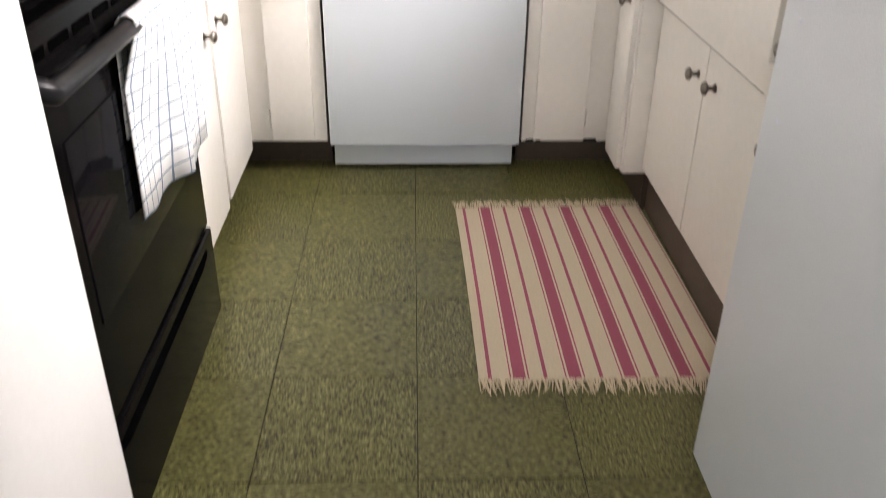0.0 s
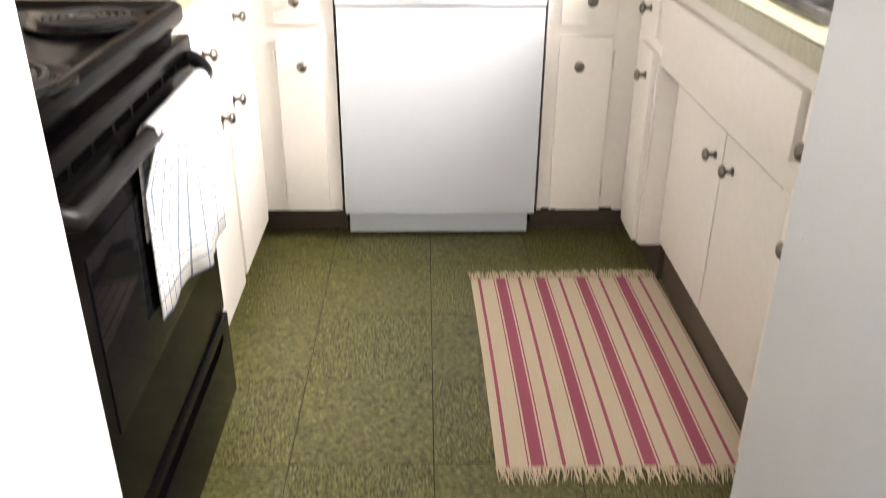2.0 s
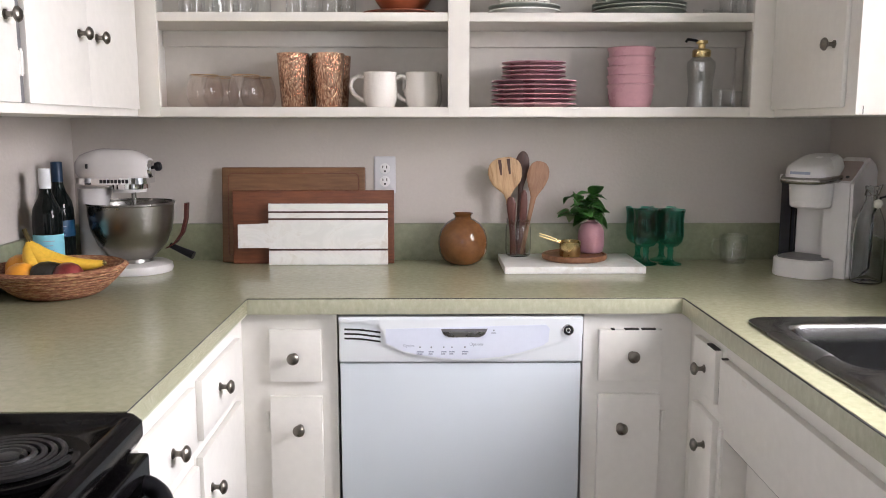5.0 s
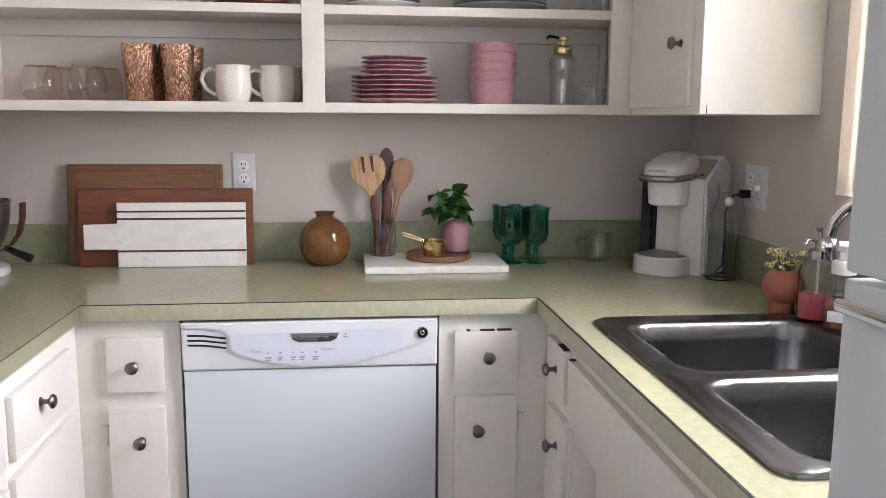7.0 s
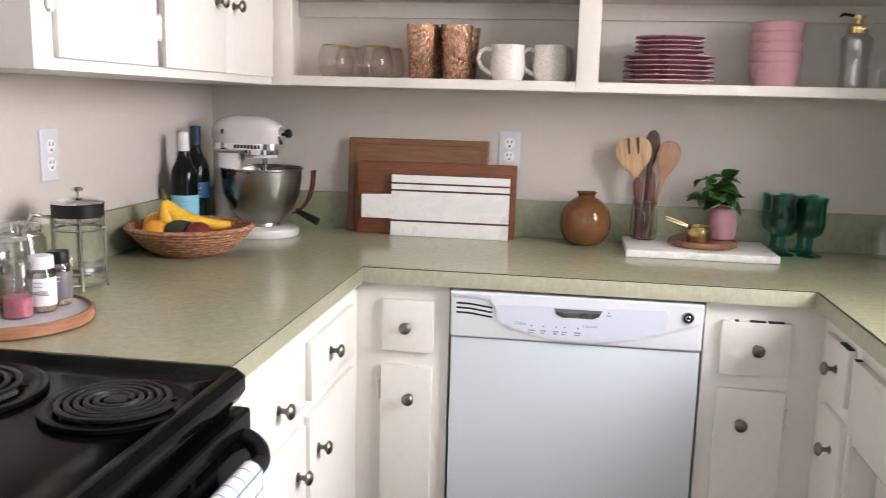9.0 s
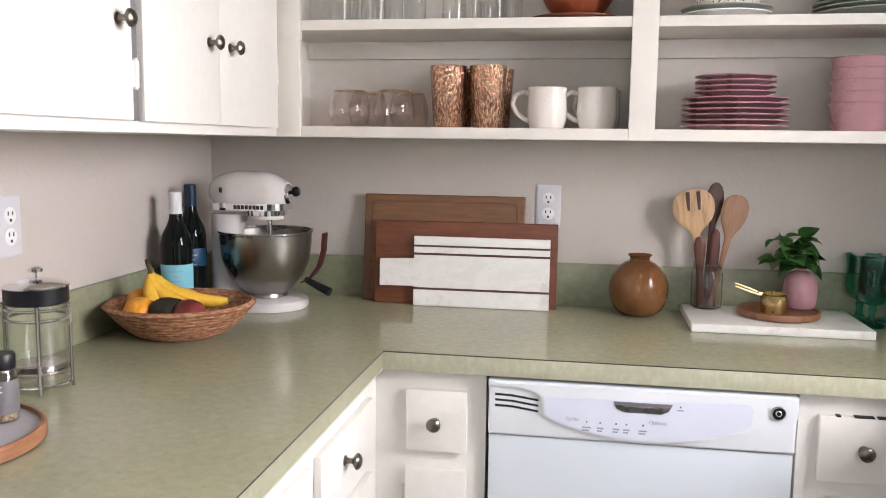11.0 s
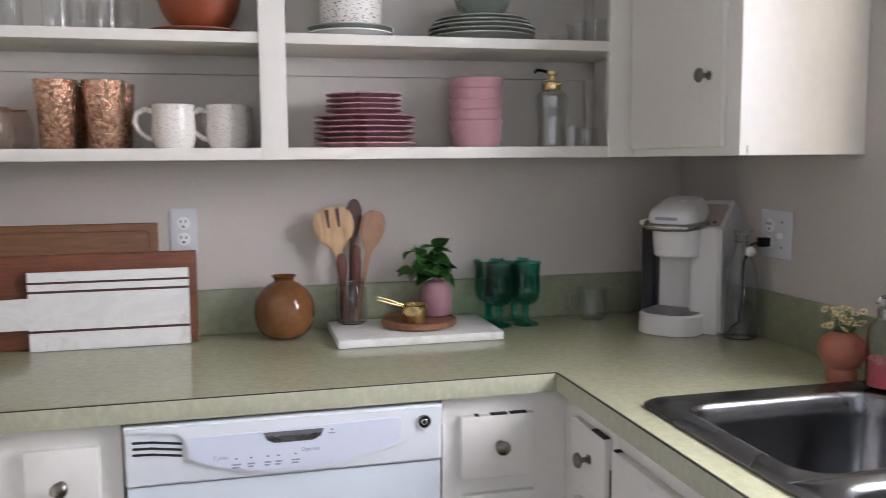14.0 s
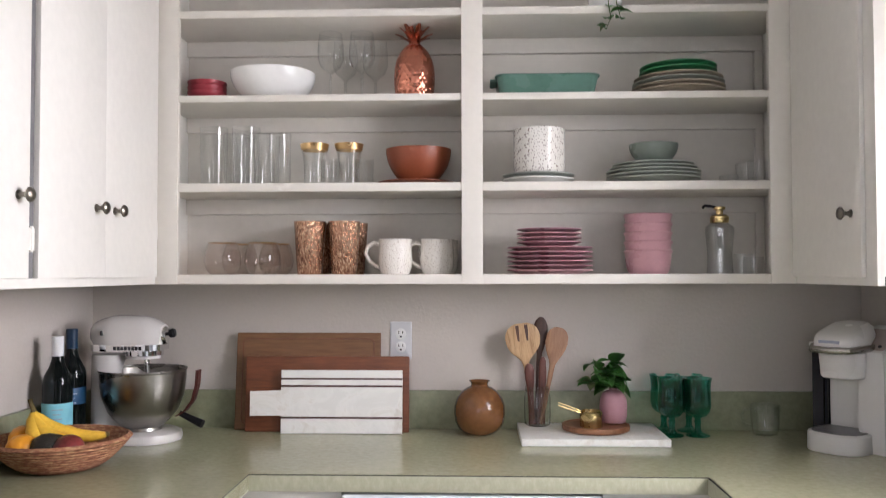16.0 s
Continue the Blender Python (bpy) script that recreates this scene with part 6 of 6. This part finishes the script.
part("soap", lathe([(0, 0.004), (0.0345, 0.005), (0.0348, 0.054), (0, 0.054)], 32), PINKLIQ, so_, "pink liquid soap")
pm = part("pump", lathe([(0, 0.131), (0.0215, 0.131), (0.0215, 0.147), (0.019, 0.150), (0.009, 0.151), (0.009, 0.168), (0.0045, 0.170), (0.0045, 0.186), (0.0085, 0.188), (0.0105, 0.195), (0.0, 0.197)], 26), STEEL, so_)
part("nozzle", tube([(0, 0, 0.162), (-0.020, -0.006, 0.172), (-0.034, -0.010, 0.170), (-0.040, -0.012, 0.162)], 0.0036, 8), STEEL, pm)
part("dip_tube", lathe([(0, 0.02), (0.0025, 0.02), (0.0025, 0.131), (0, 0.131)], 10), LABELWHITE, so_)
fo_ = thing("foam_soap_bottle", pose(1.078, -0.985, SR), "clear foaming hand soap bottle with a white pump", "soap bottle")
part("bottle", lathe(blown([(0.030, 0.0), (0.033, 0.004), (0.0335, 0.05), (0.032, 0.095), (0.024, 0.112), (0.0215, 0.116)], 0.0016), 36), GLASS, fo_)
part("soap", lathe([(0, 0.003), (0.0305, 0.004), (0.0310, 0.040), (0, 0.040)], 32), AMBERLIQ, fo_, "amber liquid soap")
part("pump", lathe([(0, 0.112), (0.0235, 0.112), (0.0240, 0.132), (0.0215, 0.138), (0.011, 0.140), (0.010, 0.158), (0.019, 0.160), (0.021, 0.170), (0.017, 0.176), (0, 0.177)], 30), LABELWHITE, fo_, "white foam pump")
part("nozzle", box(-0.034, 0.0, -0.007, 0.007, 0.160, 0.173, 0.003), LABELWHITE, fo_)
part("label", box(-0.020, 0.020, -0.0355, -0.0342, 0.018, 0.040, 0.0004), LABELWHITE, fo_).matrix_basis = pose(0, 0, 0, 0, 0, -40)
words("lettering", "VANILLA", 0.0105, DARKPRINT, fo_, pose(0, 0, 0, 0, 0, -40) @ pose(0, -0.0345, 0.082, 90))
part("printed_bar", box(-0.015, 0.015, -0.0348, -0.0340, 0.068, 0.0715), DARKPRINT, fo_).matrix_basis = pose(0, 0, 0, 0, 0, -40)

# ---- on the shelves ----
Z1, Z2, Z3, Z4 = 1.3746, 1.6316, 1.8766, 2.1136


def stack(name, x, y, z, label, category, rings, group=""):
    """A pile of alike dishes as one countable group of things."""
    for prof_, material, dz, lab in rings:
        solo(name, lathe(prof_, 48), material, pose(x + random.uniform(-0.0015, 0.0015), y + random.uniform(-0.001, 0.001), z + dz), lab or label, category, group)


def plate(r, h=0.014, t=0.0045):
    return [(0, 0.0), (r * 0.60, 0.0), (r * 0.66, 0.002), (r * 0.90, h - 0.004), (r, h - t * 0.5), (r * 1.003, h), (r * 0.99, h + t * 0.2), (r * 0.90, h), (r * 0.64, t + 0.001), (0, t)]


def bowl(r, h, foot=0.45, t=0.004):
    out = [(0, 0.0), (r * foot, 0.0), (r * foot * 1.05, 0.003)]
    for k in range(1, 9):
        q = k / 8
        out.append((r * (foot * 1.05 + (1 - foot * 1.05) * math.sin(q * math.pi / 2) ** 0.9), 0.003 + (h - 0.003) * q ** 1.25))
    return out + [(r_ - t, max(z_, t + 0.003)) for r_, z_ in out[:2:-1]] + [(0, t + 0.003)]


# lower bay, west: stemless glasses, foiled tumblers, mugs
sg = thing("stemless_glass", pose(-0.715, -0.165, Z1), "blush stemless glass with a gold rim", "glass", "stemless glasses")
part("glass", lathe(blown([(0.026, 0.0), (0.034, 0.003), (0.047, 0.020), (0.052, 0.040), (0.050, 0.062), (0.043, 0.085), (0.0395, 0.094)], 0.0014), 40), BLUSHGLASS, sg)
part("rim", tube([(0.0388 * math.cos(2 * math.pi * k / 40), 0.0388 * math.sin(2 * math.pi * k / 40), 0.0945) for k in range(40)], 0.0012, 5, closed=True), GOLD, sg, "thin gold rim")
for x, y in ((-0.598, -0.165), (-0.695, -0.058), (-0.585, -0.058)):
    copy_thing(sg, pose(x, y, Z1))
ct_ = thing("copper_tumbler", pose(-0.463, -0.160, Z1), "tall tumbler with mottled copper foil", "tumbler", "copper tumblers")
part("tumbler", lathe(shell([(0.034, 0.0), (0.036, 0.003), (0.046, 0.150), (0.0465, 0.155)], 0.002), 36), HAMMER, ct_)
for x, y in ((-0.364, -0.160), (-0.455, -0.064), (-0.355, -0.064)):
    copy_thing(ct_, pose(x, y, Z1, 0, 0, random.uniform(0, 300)))
mg = thing("speckled_mug", pose(-0.218, -0.155, Z1), "cream speckled stoneware mug with a round handle", "mug", "speckled mugs")
part("cup", lathe(shell([(0.033, 0.0), (0.039, 0.003), (0.0465, 0.022), (0.0490, 0.045), (0.0470, 0.070), (0.0455, 0.090), (0.0475, 0.103)], 0.0035), 40), SPECKLE, mg)
part("handle", tube([(-0.043, 0, 0.088), (-0.062, 0, 0.094), (-0.080, 0, 0.083), (-0.085, 0, 0.063), (-0.074, 0, 0.042), (-0.056, 0, 0.028), (-0.043, 0, 0.024)], [0.0065, 0.006, 0.0058, 0.0058, 0.0058, 0.006, 0.0065], 10), SPECKLE, mg)
copy_thing(mg, pose(-0.098, -0.155, Z1))
copy_thing(mg, pose(-0.088, -0.060, Z1, 0, 0, 40))

# lower bay, east: pink plates and bowls, dispenser
for k in range(6):
    solo("plate", lathe(plate(0.122, 0.016), 56), PLUM if k else PINKGLAZE, pose(0.224, -0.135, Z1 + 0.0128 * k), "rose pink stoneware dinner plate in a stack", "plate", "pink plates")
for k in range(4):
    solo("plate", lathe(plate(0.092, 0.015), 48), PLUM, pose(0.223, -0.135, Z1 + 0.0805 + 0.0122 * k), "rose pink stoneware side plate in a stack", "plate", "pink plates")
for k in range(5):
    solo("bowl", lathe([(0, 0.0), (0.040, 0.0), (0.052, 0.003), (0.0595, 0.014), (0.0632, 0.038), (0.0650, 0.060), (0.0680, 0.0640), (0.0685, 0.0690), (0.0660, 0.0710), (0.0630, 0.066), (0.0615, 0.048), (0.0595, 0.030), (0.053, 0.018), (0.0, 0.010)], 48), PINKGLAZE, pose(0.503, -0.140, Z1 + 0.0258 * k), "pink stoneware bowl in a nested stack", "bowl", "pink bowls")
gd = thing("glass_dispenser", pose(0.705, -0.140, Z1), "cut glass dispenser with a brass pump", "dispenser")
part("glass", lathe(blown([(0.034, 0.0), (0.037, 0.004), (0.033, 0.05), (0.037, 0.095), (0.040, 0.118), (0.039, 0.135), (0.026, 0.146), (0.024, 0.150)], 0.003), 40, fn=lambda a, r, z: r * (1 + 0.02 * math.cos(12 * a))), SMOKEGLASS, gd)
pp = part("pump", lathe([(0, 0.148), (0.025, 0.148), (0.026, 0.152), (0.026, 0.166), (0.022, 0.170), (0.010, 0.172), (0.010, 0.184), (0.016, 0.186), (0.017, 0.194), (0, 0.196)], 28), BRASS, gd)
part("nozzle", tube([(0, 0, 0.190), (-0.024, -0.006, 0.195), (-0.044, -0.010, 0.197), (-0.050, -0.012, 0.190)], 0.004, 8), BLACKPL, pp, "dark nozzle")


def tumbler(x, y, z, r, h, label, top=None, group="clear glasses"):
    r1 = top or r
    return solo("drinking_glass", lathe(blown([(r * 0.92, 0.0), (r, 0.003), (r + (r1 - r) * 0.4, h * 0.5), (r1, h)], 0.0016), 36), GLASS, pose(x, y, z), label, "glass", group)


tumbler(0.795, -0.150, Z1, 0.028, 0.050, "small clear glass jar on the shelf")
tumbler(0.790, -0.070, Z1, 0.030, 0.060, "small clear glass jar at the back of the shelf")

# middle bay, west
for x, y, h in ((-0.742, -0.165, 0.168), (-0.648, -0.165, 0.168), (-0.700, -0.080, 0.160), (-0.610, -0.080, 0.160)):
    tumbler(x, y, Z2, 0.036, h, "tall clear straight drinking glass", 0.040)
tumbler(-0.553, -0.150, Z2, 0.029, 0.152, "narrow clear straight drinking glass", 0.032)
gg = thing("gold_rim_glass", pose(-0.450, -0.165, Z2), "flared clear glass with a broad gold rim", "glass", "gold rim glasses")
part("glass", lathe(blown([(0.027, 0.0), (0.030, 0.004), (0.0285, 0.05), (0.033, 0.085), (0.0405, 0.118)], 0.0018), 36), GLASS, gg)
part("rim", lathe([(0.0372, 0.102), (0.0378, 0.1015), (0.0418, 0.1195), (0.0408, 0.1205), (0.0390, 0.1190), (0.0365, 0.104)], 36), GOLD, gg, "broad gold rim")
copy_thing(gg, pose(-0.350, -0.165, Z2))
for x in (-0.420, -0.318):
    tumbler(x, -0.075, Z2, 0.026, 0.085, "short clear glass behind the gold-rimmed ones", 0.028)
solo("plate", lathe(plate(0.112, 0.010), 56), TERRA, pose(-0.158, -0.140, Z2), "flat terracotta stoneware plate", "plate")
solo("bowl", lathe(bowl(0.094, 0.100, 0.42), 56), TERRA, pose(-0.152, -0.140, Z2 + 0.006), "terracotta stoneware serving bowl on a plate", "bowl")

# middle bay, east
for k in range(2):
    solo("plate", lathe(plate(0.102, 0.017), 52), SAGE if k else WHITECER, pose(0.193, -0.140, Z2 + 0.0125 * k), "pale grey stoneware plate under speckled bowls", "plate", "pale plates")
for k in range(3):
    solo("bowl", lathe([(0, 0), (0.058, 0.0), (0.070, 0.006), (0.0735, 0.025), (0.0740, 0.070), (0.0720, 0.0715), (0.0705, 0.070), (0.070, 0.025), (0.055, 0.012), (0, 0.010)], 48), SPECKLE_BIG, pose(0.195, -0.140, Z2 + 0.0300 + 0.0300 * k), "cream bowl with dark dashes in a stack", "bowl", "dashed bowls")
for k in range(5):
    solo("plate", lathe(plate(0.132 - 0.009 * max(0, k - 2), 0.016), 52), SAGE, pose(0.519, -0.140, Z2 + 0.0105 * k), "grey-green stoneware plate in a stack", "plate", "grey-green plates")
solo("bowl", lathe(bowl(0.069, 0.056, 0.5), 48), BOWLGREEN, pose(0.521, -0.140, Z2 + 0.0600), "grey-green stoneware bowl on plates", "bowl")
tumbler(0.805, -0.175, Z2, 0.028, 0.062, "small clear glass cup on the shelf", 0.031)
tumbler(0.745, -0.100, Z2, 0.024, 0.030, "small clear glass dish on the shelf", 0.028)
tumbler(0.800, -0.085, Z2, 0.028, 0.066, "small clear glass cup at the back", 0.031)

# upper bay, west
for k in range(3):
    solo("small_dish", lathe(bowl(0.056, 0.030, 0.6), 40), RED, pose(-0.768, -0.150, Z3 + 0.0150 * k), "small raspberry red dish in a stack", "dish", "red dishes")
solo("bowl", lathe(bowl(0.122, 0.086, 0.5), 56), WHITECER, pose(-0.577, -0.140, Z3), "large glossy white serving bowl", "bowl")
wg = solo("wine_glass", lathe([(0, 0.0), (0.032, 0.0), (0.033, 0.0015), (0.010, 0.005), (0.0040, 0.012), (0.0038, 0.075), (0.010, 0.084), (0.028, 0.098), (0.037, 0.120), (0.0375, 0.145), (0.0345, 0.180), (0.0325, 0.195), (0.0318, 0.1955), (0.0316, 0.193)], 40), GLASS, pose(-0.404, -0.165, Z3), "clear stemmed wine glass", "wine glass", "wine glasses")
for x, y in ((-0.313, -0.165), (-0.375, -0.075), (-0.285, -0.075)):
    copy_thing(wg, pose(x, y, Z3))
pa = thing("pineapple_tumbler", pose(-0.163, -0.150, Z3), "copper pineapple-shaped drinking cup with leaf crown", "ornament")
pz = np.linspace(0.004, 0.162, 64)
pr = np.interp(pz, (0.0, 0.005, 0.025, 0.045, 0.075, 0.10, 0.12, 0.14, 0.152, 0.162), (0.046, 0.050, 0.0548, 0.0572, 0.0580, 0.0560, 0.0510, 0.0415, 0.0320, 0.0215))
part("body", lathe([(0, 0), (0.046, 0.0)] + [(float(r_), float(z_)) for r_, z_ in zip(pr, pz)] + [(0.0, 0.165)], 120, fn=lambda a, r, z: r * (1 + 0.040 * max(0, 1 - z / 0.19) * abs(math.sin(10 * a + z * 130)) * abs(math.sin(10 * a - z * 130)))), COPPER, pa, sharp=60)
crown = part("crown", lathe([(0.016, 0.158), (0.018, 0.163), (0.014, 0.176), (0.0, 0.178)], 20), COPPER, pa)
rng = random.Random(4)
for ring, (cnt, L, lean) in enumerate(((7, 0.055, 62), (6, 0.068, 38), (4, 0.080, 12))):
    for k in range(cnt):
        a = 360 * k / cnt + ring * 25
        bm = loft([[(w * s_ , 0.0016 * c_ + bend, z) for s_, c_ in ((1, 0), (0.5, 1), (-0.5, 1), (-1, 0), (-0.5, -1), (0.5, -1))] for w, z, bend in ((0.006, 0.0, 0.0), (0.0095, L * 0.35, 0.0), (0.008, L * 0.7, 0.004), (0.001, L, 0.011))])
        bm.transform(pose(0, 0, 0.165 + 0.004 * ring, 0, 0, a) @ pose(0, 0.006, 0, -lean * 0.8))
        part("crown_leaf", bm, COPPER, crown)

# upper bay, east
bd_ = thing("baking_dish", pose(0.214, -0.140, Z3) @ Matrix.Diagonal((1, 1, 0.78, 1)), "teal rectangular stoneware baking dish", "baking dish")
part("dish", loft([rrect(0, 0, 0.125, 0.070, 0.02, 0.0), rrect(0, 0, 0.131, 0.076, 0.022, 0.006), rrect(0, 0, 0.142, 0.086, 0.026, 0.068), rrect(0, 0, 0.147, 0.090, 0.028, 0.072), rrect(0, 0, 0.146, 0.089, 0.028, 0.076), rrect(0, 0, 0.138, 0.082, 0.024, 0.075), rrect(0, 0, 0.127, 0.072, 0.02, 0.010), rrect(0, 0, 0.11, 0.06, 0.02, 0.007)]), TEALCER, bd_)
part("handle", box(-0.160, -0.140, -0.042, 0.042, 0.058, 0.070, 0.005, seg=3), TEALCER, bd_)
for k, (r, mt, lab) in enumerate(((0.132, TAUPE, "taupe stoneware plate in a stack"), (0.130, TAUPE, "taupe stoneware plate in a stack"), (0.128, SAGE, "grey-green stoneware plate in a stack"), (0.124, TAUPE, "taupe stoneware plate in a stack"), (0.108, GREENPL, "bright green plate on top of a stack"), (0.107, GREENPL, "bright green plate on top of a stack"))):
    solo("plate", lathe(plate(r, 0.017), 52), mt, pose(0.592, -0.140, Z3 + 0.0135 * k + (0.006 if k > 3 else 0)), lab, "plate", "mixed plates")

# trailing plant on the top shelf
tp = thing("trailing_plant", pose(0.385, -0.150, Z4), "trailing green pothos in a small white pot", "plant")
part("pot", lathe(shell([(0.040, 0.0), (0.044, 0.003), (0.052, 0.085), (0.054, 0.09)], 0.003), 32), WHITECER, tp)
part("soil", lathe([(0, 0.07), (0.048, 0.07), (0.048, 0.076), (0, 0.08)], 24), AVOCADO, tp)
sprig(tp, [(0, -0.02, 0.08), (-0.01, -0.06, 0.11), (-0.012, -0.105, 0.07), (-0.010, -0.122, 0.0), (-0.004, -0.125, -0.04), (-0.018, -0.126, -0.072)], 9, 11, scale=0.95)
sprig(tp, [(0, -0.02, 0.08), (0.015, -0.06, 0.10), (0.020, -0.105, 0.06), (0.012, -0.122, 0.0), (0.024, -0.126, -0.045)], 7, 12, scale=0.95)
sprig(tp, [(0, 0.0, 0.08), (0.02, 0.01, 0.14), (0.04, 0.0, 0.17)], 7, 13)

# ---- floor tiles ----
TP = 0.3048
bm = bmesh.new()
h = TP / 2 - 0.0011
loft([rrect(0, 0, h, h, 0.0006, -0.0029, 1), rrect(0, 0, h, h, 0.0006, -0.0006, 1), rrect(0, 0, h - 0.0007, h - 0.0007, 0.0006, 0.0, 1)], bm)
tile_mesh = mesh_of("tile", bm, TILE, 1)
for i in range(-3, 4):
    for j in range(12):
        o = new("tile", tile_mesh)
        o.parent = floor
        o.matrix_basis = pose(-0.031 + TP * (i + 0.5), -1.624 + TP * (3.5 - j), 0, 0, 0, 90 if (i + j) % 2 else 0)
